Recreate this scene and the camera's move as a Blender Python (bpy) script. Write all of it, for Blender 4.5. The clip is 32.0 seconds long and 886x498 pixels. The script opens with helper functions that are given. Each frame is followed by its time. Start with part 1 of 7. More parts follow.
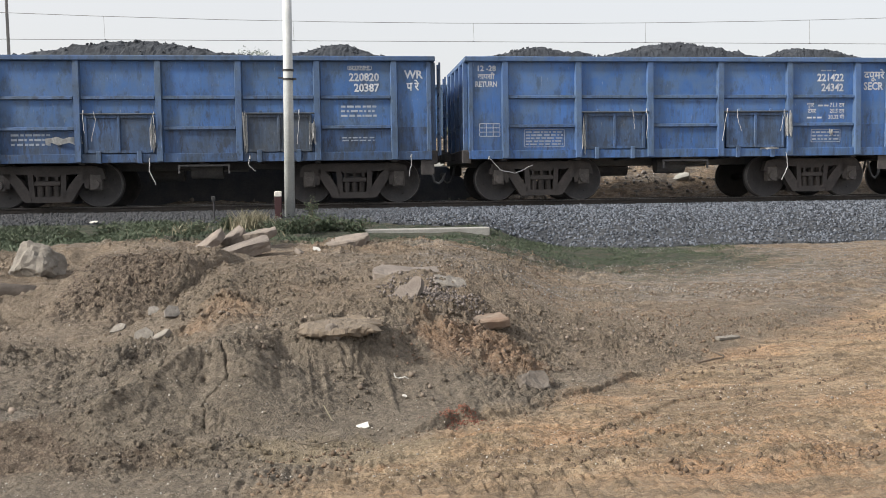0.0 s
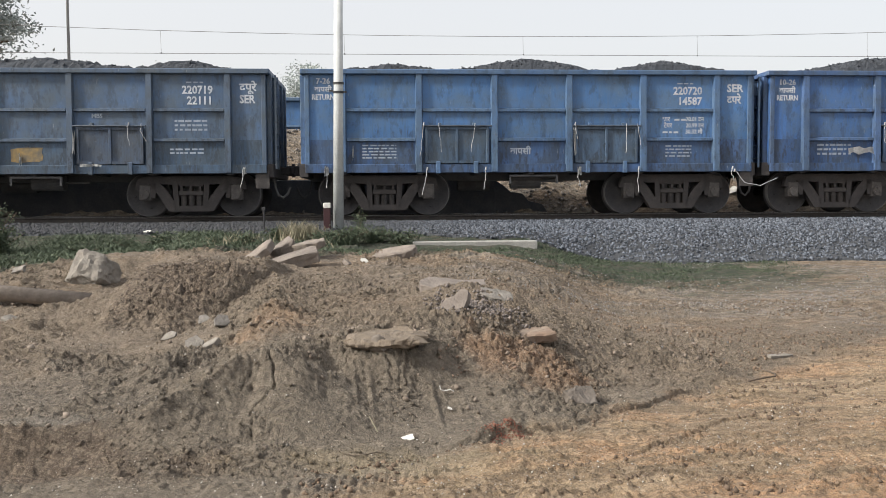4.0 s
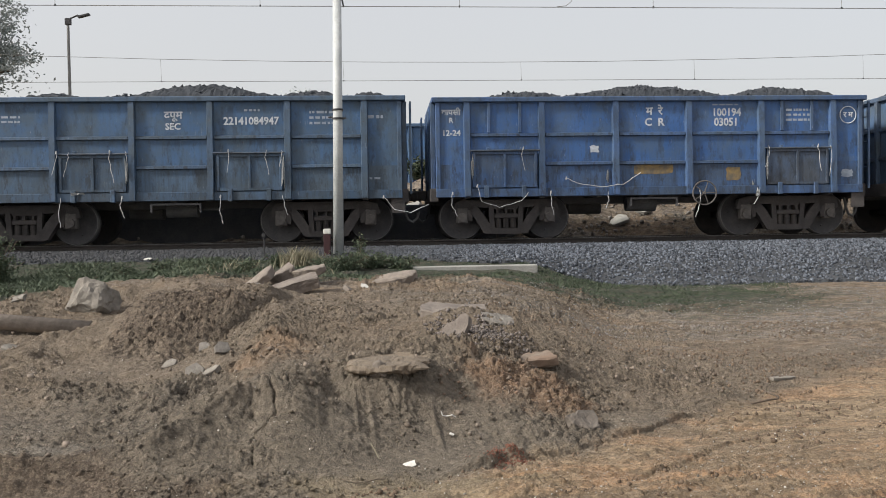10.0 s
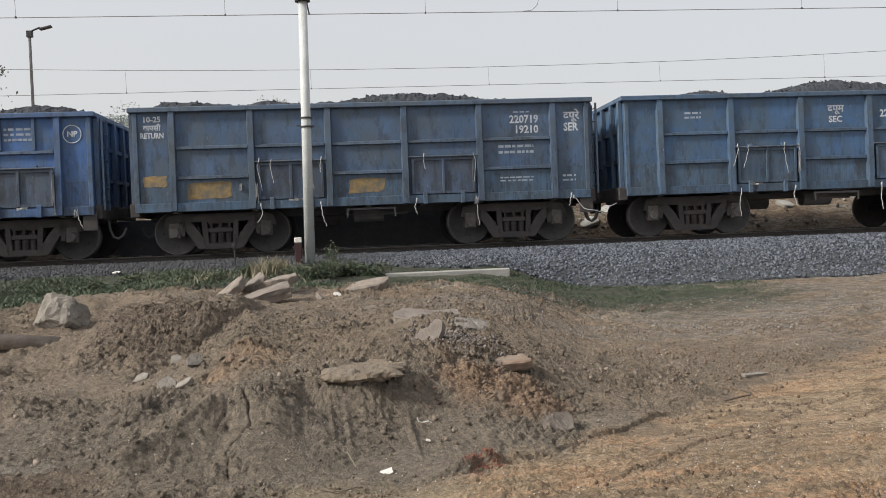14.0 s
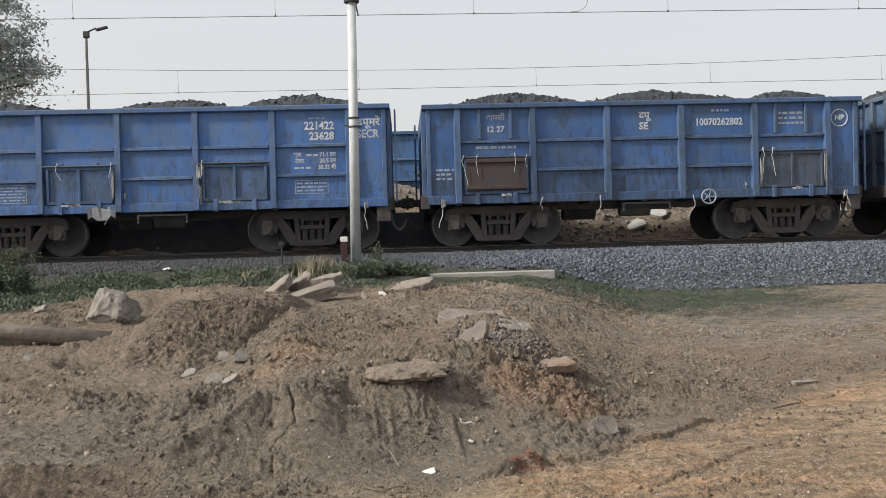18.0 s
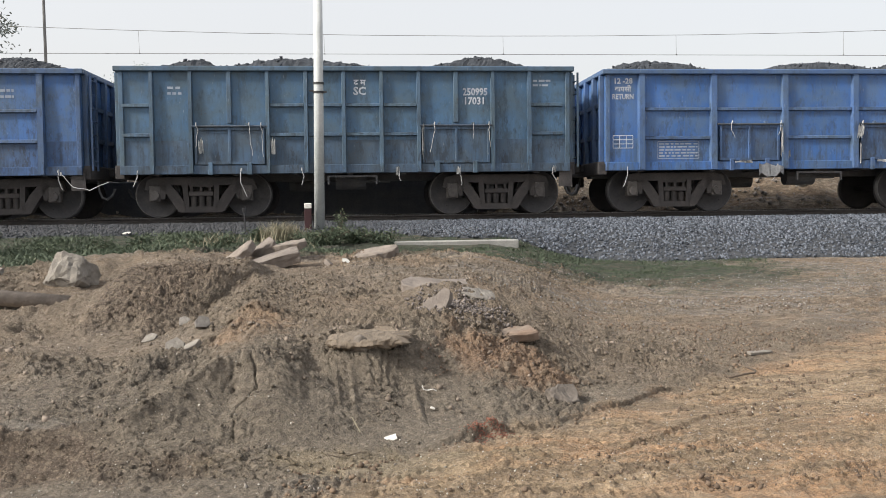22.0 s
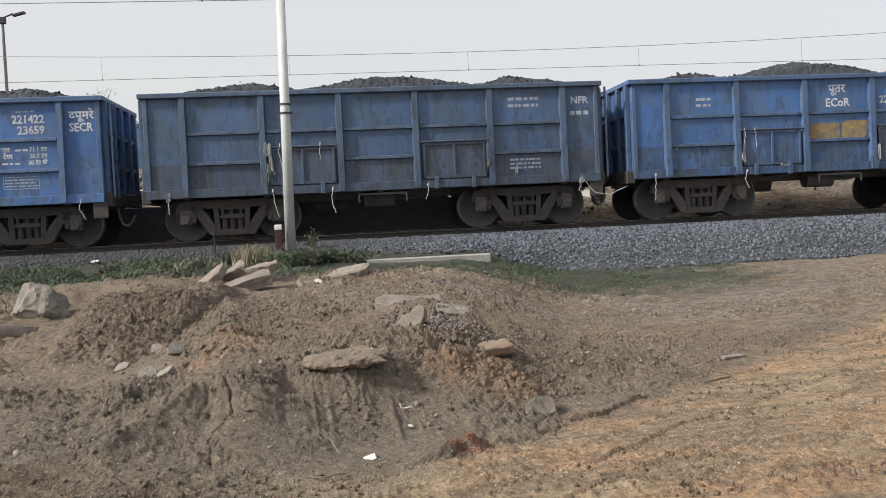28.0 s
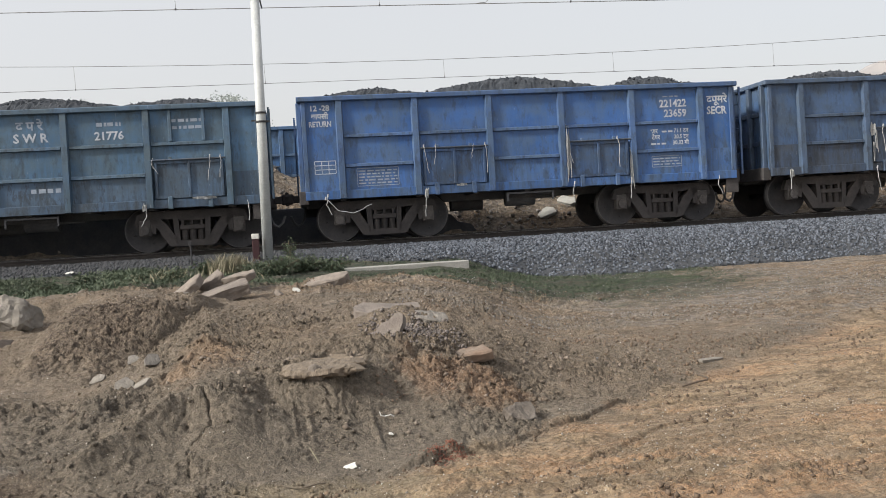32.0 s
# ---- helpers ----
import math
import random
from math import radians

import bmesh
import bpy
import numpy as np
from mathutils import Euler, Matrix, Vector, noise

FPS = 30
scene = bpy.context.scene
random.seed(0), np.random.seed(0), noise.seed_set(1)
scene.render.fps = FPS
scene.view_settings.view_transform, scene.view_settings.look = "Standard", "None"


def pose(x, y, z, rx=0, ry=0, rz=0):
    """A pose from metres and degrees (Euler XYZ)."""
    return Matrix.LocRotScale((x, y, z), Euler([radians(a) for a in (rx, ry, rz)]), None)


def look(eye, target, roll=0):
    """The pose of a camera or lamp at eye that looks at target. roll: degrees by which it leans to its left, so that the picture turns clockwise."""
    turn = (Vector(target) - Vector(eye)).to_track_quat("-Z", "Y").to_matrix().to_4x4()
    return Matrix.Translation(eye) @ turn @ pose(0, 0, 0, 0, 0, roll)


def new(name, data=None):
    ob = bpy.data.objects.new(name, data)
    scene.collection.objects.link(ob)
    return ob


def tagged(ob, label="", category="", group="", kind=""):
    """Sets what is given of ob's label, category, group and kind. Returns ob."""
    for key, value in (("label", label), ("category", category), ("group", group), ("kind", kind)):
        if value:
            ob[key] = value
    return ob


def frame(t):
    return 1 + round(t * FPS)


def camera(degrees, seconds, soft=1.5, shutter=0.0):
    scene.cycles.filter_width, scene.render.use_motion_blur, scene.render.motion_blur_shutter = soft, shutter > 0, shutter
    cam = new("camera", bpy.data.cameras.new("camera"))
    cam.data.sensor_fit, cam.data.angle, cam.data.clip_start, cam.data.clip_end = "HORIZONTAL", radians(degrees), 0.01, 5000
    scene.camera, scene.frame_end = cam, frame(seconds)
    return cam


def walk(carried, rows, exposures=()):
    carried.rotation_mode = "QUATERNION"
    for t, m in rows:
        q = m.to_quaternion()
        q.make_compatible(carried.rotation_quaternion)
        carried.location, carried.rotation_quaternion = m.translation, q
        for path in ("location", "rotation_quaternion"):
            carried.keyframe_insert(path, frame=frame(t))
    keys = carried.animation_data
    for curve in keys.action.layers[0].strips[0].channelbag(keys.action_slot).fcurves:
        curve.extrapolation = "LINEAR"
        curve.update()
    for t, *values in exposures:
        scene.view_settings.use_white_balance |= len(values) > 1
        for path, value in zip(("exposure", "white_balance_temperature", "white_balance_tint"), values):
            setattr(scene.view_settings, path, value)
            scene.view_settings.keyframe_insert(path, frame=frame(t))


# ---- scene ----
cam = camera(53.4, 32.0, soft=0.9)
EYE = 1.6
# seconds, yaw, pitch, roll of the hand-held camera, which turns about one spot
TURNS = [
    (0, -6.78, -4.03, 0.80),
    (0.5, -5.47, -4.08, 0.76),
    (1, -4.60, -3.98, 0.60),
    (1.5, -4.05, -3.75, 0.46),
    (2, -3.83, -3.59, 0.37),
    (2.5, -3.89, -3.43, 0.30),
    (4.5, -3.44, -3.16, 0.41),
    (5, -3.00, -3.17, 0.63),
    (5.5, -2.59, -3.14, 0.82),
    (6, -2.33, -3.00, 0.95),
    (6.5, -2.38, -2.78, 0.93),
    (7, -2.37, -2.63, 0.87),
    (7.5, -2.39, -2.55, 0.93),
    (8, -2.56, -2.33, 0.92),
    (8.5, -2.75, -2.10, 0.82),
    (9, -2.95, -1.84, 0.75),
    (9.5, -3.28, -1.69, 0.68),
    (10, -3.69, -1.56, 0.85),
    (10.5, -4.12, -1.48, 1.02),
    (11, -4.45, -1.43, 1.27),
    (11.5, -4.62, -1.30, 1.22),
    (12, -4.87, -1.16, 1.26),
    (12.5, -5.14, -1.03, 1.44),
    (13, -5.53, -1.06, 1.78),
    (13.5, -5.69, -1.18, 2.07),
    (14, -5.55, -1.24, 2.20),
    (14.5, -4.83, -1.36, 2.08),
    (16.5, -2.60, -1.35, 1.74),
    (17, -2.66, -1.17, 1.67),
    (17.5, -2.65, -1.11, 1.60),
    (18, -2.60, -1.10, 1.53),
    (18.5, -2.58, -1.10, 1.53),
    (19, -2.47, -1.65, 1.26),
    (19.5, -2.90, -2.27, 1.02),
    (20, -3.74, -3.22, 0.75),
    (20.5, -4.28, -3.46, 0.74),
    (21, -4.62, -3.53, 0.77),
    (21.5, -4.77, -3.36, 0.72),
    (22, -4.90, -3.21, 0.66),
    (22.5, -4.39, -3.31, 1.14),
    (23, -4.12, -3.28, 1.37),
    (23.5, -4.31, -3.04, 1.31),
    (24, -4.61, -2.83, 1.23),
    (24.5, -4.76, -2.63, 1.16),
    (25, -5.00, -2.45, 1.10),
    (25.5, -5.37, -2.37, 1.48),
    (26, -5.73, -2.34, 1.85),
    (26.5, -6.01, -2.30, 2.09),
    (28.5, -6.98, -2.09, 2.69),
    (29, -7.13, -1.89, 2.62),
    (29.5, -7.45, -1.85, 2.74),
    (30, -7.80, -1.91, 2.94),
    (30.5, -7.95, -1.70, 2.86),
    (31, -8.11, -1.59, 2.90),
    (31.5, -8.27, -1.77, 3.15),
    (32, -8.25, -1.83, 3.31),
]
walk(cam, [(t, pose(0, 0, EYE, 90 + pitch, roll, yaw)) for t, yaw, pitch, roll in TURNS],
     [(0, 0.12), (2, 0.17), (6, 0.14), (8, 0.09), (9, -0.01), (10, -0.13), (11, -0.09), (13, -0.16), (14.5, -0.1), (17, 0.0), (19, -0.07), (20, 0.15), (23, 0.16), (24, 0.05), (25, 0.05), (26, 0.0), (32, 0.0)])

# seconds and metres that the train has rolled
TRAVEL = [
    (0, 0.00),
    (0.5, 2.23),
    (1, 4.32),
    (1.5, 6.27),
    (2, 8.36),
    (2.5, 10.58),
    (4.5, 18.56),
    (5, 20.48),
    (5.5, 22.55),
    (6, 24.61),
    (6.5, 26.82),
    (7, 28.94),
    (7.5, 30.92),
    (8, 32.99),
    (8.5, 35.15),
    (9, 37.18),
    (9.5, 39.08),
    (10, 41.13),
    (10.5, 43.11),
    (11, 44.89),
    (11.5, 46.66),
    (12, 48.84),
    (12.5, 51.01),
    (13, 53.07),
    (13.5, 54.94),
    (14, 56.95),
    (14.5, 59.11),
    (16.5, 67.10),
    (17, 69.10),
    (17.5, 70.94),
    (18, 72.93),
    (18.5, 75.02),
    (19, 76.98),
    (19.5, 78.80),
    (20, 80.90),
    (20.5, 82.88),
    (21, 84.81),
    (21.5, 86.62),
    (22, 88.68),
    (22.5, 90.62),
    (23, 92.29),
    (23.5, 94.34),
    (24, 96.40),
    (24.5, 98.32),
    (25, 100.10),
    (25.5, 101.99),
    (26, 104.02),
    (26.5, 105.92),
    (28.5, 113.43),
    (29, 115.17),
    (29.5, 117.05),
    (30, 119.03),
    (30.5, 120.89),
    (31, 122.62),
    (31.5, 124.48),
    (32, 126.44),
]

# ---- world and sun ----
world = bpy.data.worlds.new("hazy_sky")
scene.world = world
world.use_nodes = True
wt = world.node_tree
wt.nodes.clear()
w_out = wt.nodes.new("ShaderNodeOutputWorld")
w_bg = wt.nodes.new("ShaderNodeBackground")
w_sky = wt.nodes.new("ShaderNodeTexSky")
w_sky.sky_type = "NISHITA"
w_sky.sun_disc = False
w_sky.sun_elevation = radians(36)
w_sky.sun_rotation = radians(-107)
w_sky.air_density, w_sky.dust_density, w_sky.ozone_density = 1.0, 6.0, 1.0
w_mix = wt.nodes.new("ShaderNodeMix")
w_mix.data_type = "RGBA"
w_mix.inputs[0].default_value = 0.55
w_mix.inputs[7].default_value = (9.15, 9.05, 8.95, 1)
wt.links.new(w_sky.outputs[0], w_mix.inputs[6])
wt.links.new(w_mix.outputs[2], w_bg.inputs[0])
w_bg.inputs[1].default_value = 0.127
wt.links.new(w_bg.outputs[0], w_out.inputs[0])

sun_data = bpy.data.lights.new("sun", "SUN")
sun_data.energy, sun_data.angle, sun_data.color = 4.7, radians(7), (1.0, 0.96, 0.885)
sun = new("sun", sun_data)
sun.matrix_world = look((-30, -9, 23), (0, 0, 0))

# ---- materials ----


class Nodes:
    """Short hand for a material's node tree."""

    def __init__(self, name):
        self.mat = bpy.data.materials.new(name)
        self.mat.use_nodes = True
        self.tree = self.mat.node_tree
        self.shader = self.tree.nodes["Principled BSDF"]

    def add(self, kind, **values):
        node = self.tree.nodes.new(kind)
        for key, value in values.items():
            node.inputs[key].default_value = value
        return node

    def link(self, a, b):
        self.tree.links.new(a, b)

    def coords(self, stretch=(1, 1, 1), where="Object"):
        t = self.add("ShaderNodeTexCoord")
        m = self.add("ShaderNodeMapping")
        m.inputs["Scale"].default_value = stretch
        self.link(t.outputs[where], m.inputs[0])
        return m.outputs[0]

    def world_coords(self, stretch=(1, 1, 1)):
        g = self.add("ShaderNodeNewGeometry")
        m = self.add("ShaderNodeMapping")
        m.inputs["Scale"].default_value = stretch
        self.link(g.outputs["Position"], m.inputs[0])
        return m.outputs[0]

    def noise(self, vec, scale, detail=4, rough=0.6):
        n = self.add("ShaderNodeTexNoise", Scale=scale, Detail=detail, Roughness=rough)
        self.link(vec, n.inputs["Vector"])
        return n.outputs[0]

    def ramp(self, fac, low, high, a=0.0, b=1.0):
        n = self.add("ShaderNodeMapRange")
        n.inputs[1].default_value, n.inputs[2].default_value = low, high
        n.inputs[3].default_value, n.inputs[4].default_value = a, b
        self.link(fac, n.inputs[0])
        return n.outputs[0]

    def mix(self, fac, a, b, how="MIX"):
        n = self.add("ShaderNodeMix")
        n.data_type, n.blend_type = "RGBA", how
        for socket, value in ((n.inputs[0], fac), (n.inputs[6], a), (n.inputs[7], b)):
            if isinstance(value, (int, float)):
                socket.default_value = value
            elif isinstance(value, tuple):
                socket.default_value = (*value, 1)
            else:
                self.link(value, socket)
        return n.outputs[2]

    def maths(self, how, a, b):
        n = self.add("ShaderNodeMath")
        n.operation = how
        for socket, value in ((n.inputs[0], a), (n.inputs[1], b)):
            if isinstance(value, (int, float)):
                socket.default_value = value
            else:
                self.link(value, socket)
        return n.outputs[0]

    def finish(self, colour, rough=0.85, metal=0.0, bump=None, strength=0.3, distance=0.02):
        if isinstance(colour, tuple):
            self.shader.inputs["Base Color"].default_value = (*colour, 1)
        else:
            self.link(colour, self.shader.inputs["Base Color"])
        if isinstance(rough, (int, float)):
            self.shader.inputs["Roughness"].default_value = rough
        else:
            self.link(rough, self.shader.inputs["Roughness"])
        self.shader.inputs["Metallic"].default_value = metal
        if bump is not None:
            n = self.add("ShaderNodeBump", Strength=strength, Distance=distance)
            self.link(bump, n.inputs["Height"])
            self.link(n.outputs[0], self.shader.inputs["Normal"])
        return self.mat


def plain(name, a, b, scale=6.0, rough=0.85, metal=0.0, bump=0.3, fine=40.0, distance=0.01):
    """Two tones mottled at two scales, with fine relief; each object a little apart."""
    n = Nodes(name)
    v = n.coords()
    big, small = n.noise(v, scale), n.noise(v, fine, 3)
    c = n.mix(n.ramp(big, 0.35, 0.65), a, b)
    c = n.mix(n.ramp(small, 0.3, 0.7, 0.0, 0.45), c, tuple(x * 0.55 for x in a))
    info = n.add("ShaderNodeObjectInfo")
    c = n.mix(1.0, c, n.mix(info.outputs["Random"], (0.85, 0.85, 0.86), (1.12, 1.11, 1.08)), "MULTIPLY")
    return n.finish(c, rough, metal, small, bump, distance)


def wagon_paint(name, blue, dust, dust_amount, rust_amount, fade):
    """Weathered wagon enamel: cloudy fading, coal dust, scuffs, runs and rust."""
    n = Nodes(name)
    info = n.add("ShaderNodeObjectInfo")
    shift = n.add("ShaderNodeVectorMath")
    n.link(n.coords(), shift.inputs[0])
    spread = n.add("ShaderNodeCombineXYZ")
    for k in range(3):
        n.link(n.maths("MULTIPLY", info.outputs["Random"], 37.0 + 11 * k), spread.inputs[k])
    n.link(spread.outputs[0], shift.inputs[1])
    v = shift.outputs[0]

    def along(stretch):
        m = n.add("ShaderNodeMapping")
        m.inputs["Scale"].default_value = stretch
        n.link(v, m.inputs[0])
        return m.outputs[0]

    cloud = n.noise(v, 0.75, 3, 0.5)
    blotch = n.noise(v, 1.9, 5, 0.62)
    fine = n.noise(v, 24, 4, 0.7)
    run = n.noise(along((5.5, 5.5, 0.5)), 2.0, 4, 0.7)
    scuff = n.noise(along((2.4, 2.4, 1.0)), 1.8, 7, 0.72)
    scratch = n.noise(along((15, 15, 1.8)), 2.5, 3, 0.75)
    c = n.mix(n.ramp(cloud, 0.40, 0.60, 0.0, fade), blue, tuple(min(1, x * 1.4 + 0.02) for x in blue))
    c = n.mix(n.ramp(blotch, 0.40, 0.62, 0.10 * dust_amount, dust_amount), c, dust)
    c = n.mix(n.ramp(run, 0.50, 0.66, 0.0, 0.35), c, dust)
    c = n.mix(n.ramp(fine, 0.5, 0.8, 0.0, 0.22), c, dust)
    c = n.mix(n.ramp(scuff, 0.56 - 0.03 * rust_amount, 0.64 - 0.03 * rust_amount, 0.0, 0.55), c, tuple(0.5 * x for x in dust))
    c = n.mix(n.maths("MULTIPLY", n.ramp(fine, 0.58, 0.66), n.ramp(blotch, 0.56, 0.66, 0.0, 0.5 * rust_amount)), c, (0.10, 0.07, 0.055))
    c = n.mix(n.ramp(scratch, 0.66, 0.74, 0.0, 0.40), c, (0.46, 0.50, 0.54))
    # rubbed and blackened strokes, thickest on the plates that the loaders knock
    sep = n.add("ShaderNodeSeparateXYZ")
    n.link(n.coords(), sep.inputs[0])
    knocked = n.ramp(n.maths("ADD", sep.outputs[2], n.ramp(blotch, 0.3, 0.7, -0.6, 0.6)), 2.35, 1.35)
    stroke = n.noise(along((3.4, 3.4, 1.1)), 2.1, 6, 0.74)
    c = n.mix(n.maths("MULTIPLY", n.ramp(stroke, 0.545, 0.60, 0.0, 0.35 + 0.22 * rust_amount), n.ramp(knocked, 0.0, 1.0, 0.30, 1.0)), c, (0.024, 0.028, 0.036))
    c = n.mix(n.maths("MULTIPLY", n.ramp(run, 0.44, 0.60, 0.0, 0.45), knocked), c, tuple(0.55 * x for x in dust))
    c = n.mix(1.0, c, n.mix(info.outputs["Random"], (0.90, 0.90, 0.91), (1.10, 1.09, 1.07)), "MULTIPLY")
    return n.finish(c, n.ramp(fine, 0.3, 0.7, 0.42, 0.7), 0.0, n.noise(v, 2.4, 4), 0.30, 0.04)


PAINTS = {}
for key, blue, dust, amount, rust, fade in (
        ("bright", (0.032, 0.112, 0.340), (0.084, 0.138, 0.220), 0.65, 0.6, 0.6),
        ("middle", (0.030, 0.103, 0.300), (0.066, 0.112, 0.186), 0.75, 1.0, 0.6),
        ("pale", (0.047, 0.140, 0.335), (0.086, 0.144, 0.224), 0.75, 0.8, 0.6),
        ("dark", (0.053, 0.105, 0.206), (0.075, 0.104, 0.140), 0.85, 1.0, 0.5),
        ("door", (0.048, 0.080, 0.145), (0.063, 0.078, 0.099), 0.80, 1.3, 0.4),
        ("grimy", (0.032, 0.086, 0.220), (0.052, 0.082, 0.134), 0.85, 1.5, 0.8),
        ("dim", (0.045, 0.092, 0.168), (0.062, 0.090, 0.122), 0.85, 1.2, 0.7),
        ("soot", (0.046, 0.097, 0.210), (0.062, 0.094, 0.142), 0.85, 1.2, 0.5),
        ("slate", (0.040, 0.103, 0.225), (0.064, 0.102, 0.150), 0.85, 1.1, 0.5),
        ("teal", (0.050, 0.125, 0.236), (0.076, 0.120, 0.156), 0.75, 0.9, 0.6)):
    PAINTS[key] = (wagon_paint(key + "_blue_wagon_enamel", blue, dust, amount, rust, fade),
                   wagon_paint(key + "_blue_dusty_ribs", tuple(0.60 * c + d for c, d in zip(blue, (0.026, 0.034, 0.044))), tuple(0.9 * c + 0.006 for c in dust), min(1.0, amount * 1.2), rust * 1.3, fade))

IRON = plain("grimy_cast_iron", (0.052, 0.049, 0.051), (0.086, 0.078, 0.077), 4, 0.85, 0.0, 0.5, 30)
GRIME = plain("black_underframe_grime", (0.112, 0.115, 0.124), (0.155, 0.158, 0.166), 4, 0.9, 0.0, 0.4, 30)
WHEEL = plain("dull_wheel_steel", (0.056, 0.056, 0.062), (0.086, 0.082, 0.084), 5, 0.7, 0.2, 0.2, 25)
# masonry colour holds the darkness of the train's shadow
WALL_SHADOW = plain("shadow_black_masonry", (0.095, 0.100, 0.112), (0.135, 0.140, 0.150), 3, 0.95, 0.0, 0.4, 20)
RIM = plain("bright_worn_rim_steel", (0.20, 0.20, 0.205), (0.13, 0.13, 0.135), 8, 0.5, 0.4, 0.2, 30)
BOX_IRON = plain("worn_axle_box_iron", (0.095, 0.090, 0.090), (0.15, 0.138, 0.134), 9, 0.8, 0.0, 0.4, 40)
LETTER = plain("stencilled_white_paint", (0.62, 0.67, 0.74), (0.38, 0.44, 0.53), 5, 0.7, 0.0, 0.1, 18)
LETTER_FAINT = plain("faded_stencil_paint", (0.40, 0.46, 0.55), (0.26, 0.32, 0.42), 5, 0.8, 0.0, 0.1, 14)
RUST = plain("bare_rusted_plate", (0.088, 0.062, 0.058), (0.062, 0.060, 0.068), 3, 0.9, 0.0, 0.4, 16)
YELLOW = plain("worn_yellow_paint", (0.33, 0.225, 0.085), (0.12, 0.125, 0.125), 6.0, 0.8, 0.0, 0.2, 12)
ROPE = plain("dirty_white_cloth_rope", (0.62, 0.64, 0.66), (0.42, 0.43, 0.45), 20, 0.95, 0.0, 0.3, 60)
COAL = plain("wet_black_coal", (0.024, 0.029, 0.038), (0.050, 0.059, 0.074), 5, 0.9, 0.0, 0.5, 14, 0.05)
RAIL_SIDE = plain("rusty_rail_steel", (0.042, 0.038, 0.037), (0.065, 0.055, 0.050), 8, 0.75, 0.1, 0.2, 30)
RAIL_TOP = plain("polished_rail_head", (0.30, 0.30, 0.31), (0.20, 0.20, 0.20), 5, 0.35, 0.9, 0.1, 30)
CONCRETE = plain("weathered_concrete", (0.42, 0.415, 0.39), (0.32, 0.315, 0.295), 5, 0.9, 0.0, 0.4, 40)
SLEEPER = plain("dusty_concrete_sleeper", (0.16, 0.15, 0.14), (0.11, 0.105, 0.10), 6, 0.9, 0.0, 0.4, 40)
POLE = plain("weathered_white_pole_paint", (0.52, 0.55, 0.57), (0.40, 0.43, 0.45), 3, 0.6, 0.0, 0.15, 30)
DARK_STEEL = plain("dark_steel", (0.06, 0.06, 0.065), (0.04, 0.04, 0.045), 5, 0.6, 0.3, 0.2, 30)
WIRE = plain("overhead_wire_copper", (0.22, 0.22, 0.22), (0.28, 0.28, 0.27), 5, 0.6, 0.4, 0.1, 30)
CRUST = plain("pale_hard_earth", (0.190, 0.156, 0.122), (0.140, 0.113, 0.088), 12, 0.95, 0.0, 0.8, 40, 0.02)
STONE = plain("grey_broken_stone", (0.27, 0.248, 0.22), (0.155, 0.142, 0.126), 6, 0.9, 0.0, 0.6, 45, 0.02)
PINK_STONE = plain("pinkish_slab_stone", (0.275, 0.236, 0.204), (0.175, 0.150, 0.132), 7, 0.9, 0.0, 0.6, 45, 0.02)
BLOCK = plain("dusty_tan_clay", (0.225, 0.182, 0.146), (0.215, 0.145, 0.106), 5, 0.9, 0.0, 0.6, 40)
BRICK = plain("orange_fired_brick", (0.245, 0.185, 0.142), (0.225, 0.140, 0.098), 10, 0.9, 0.0, 0.5, 45)
DARK_EARTH = plain("dark_brown_earth_stone", (0.125, 0.106, 0.092), (0.19, 0.166, 0.144), 9, 0.95, 0.0, 0.7, 40)
RED_SOIL = plain("crumbled_red_brick", (0.27, 0.115, 0.078), (0.20, 0.085, 0.060), 14, 0.95, 0.0, 0.7, 50)
PAPER = plain("dirty_white_paper", (0.75, 0.74, 0.70), (0.60, 0.59, 0.55), 10, 0.8, 0.0, 0.1, 40)
PIPE = plain("mud_stained_pipe", (0.29, 0.245, 0.205), (0.17, 0.142, 0.12), 9, 0.9, 0.0, 0.7, 22, 0.02)
MARKER_RED = plain("dark_red_marker_paint", (0.058, 0.018, 0.022), (0.04, 0.015, 0.019), 9, 0.8, 0.0, 0.2, 30)
MARKER_WHITE = plain("white_marker_paint", (0.75, 0.75, 0.73), (0.6, 0.6, 0.58), 9, 0.7, 0.0, 0.2, 30)


def leaf_paint(name, a, b):
    n = Nodes(name)
    g = n.add("ShaderNodeNewGeometry")
    c = n.mix(g.outputs["Random Per Island"], a, b)
    n.shader.inputs["Subsurface Weight"].default_value = 0.0
    return n.finish(c, 0.7)


LEAF = leaf_paint("dusty_green_leaf", (0.036, 0.056, 0.032), (0.098, 0.122, 0.072))
GRASS = leaf_paint("short_green_grass", (0.030, 0.050, 0.028), (0.082, 0.104, 0.060))
DRY = leaf_paint("dry_straw_grass", (0.29, 0.255, 0.18), (0.16, 0.155, 0.10))
# leaf colour is lifted above natural foliage to carry the distance haze
TREE_LEAF = leaf_paint("hazy_tree_leaf", (0.23, 0.27, 0.255), (0.42, 0.455, 0.44))
BARK = plain("grey_brown_bark", (0.16, 0.12, 0.09), (0.10, 0.08, 0.06), 6, 0.9, 0.0, 0.6, 30)


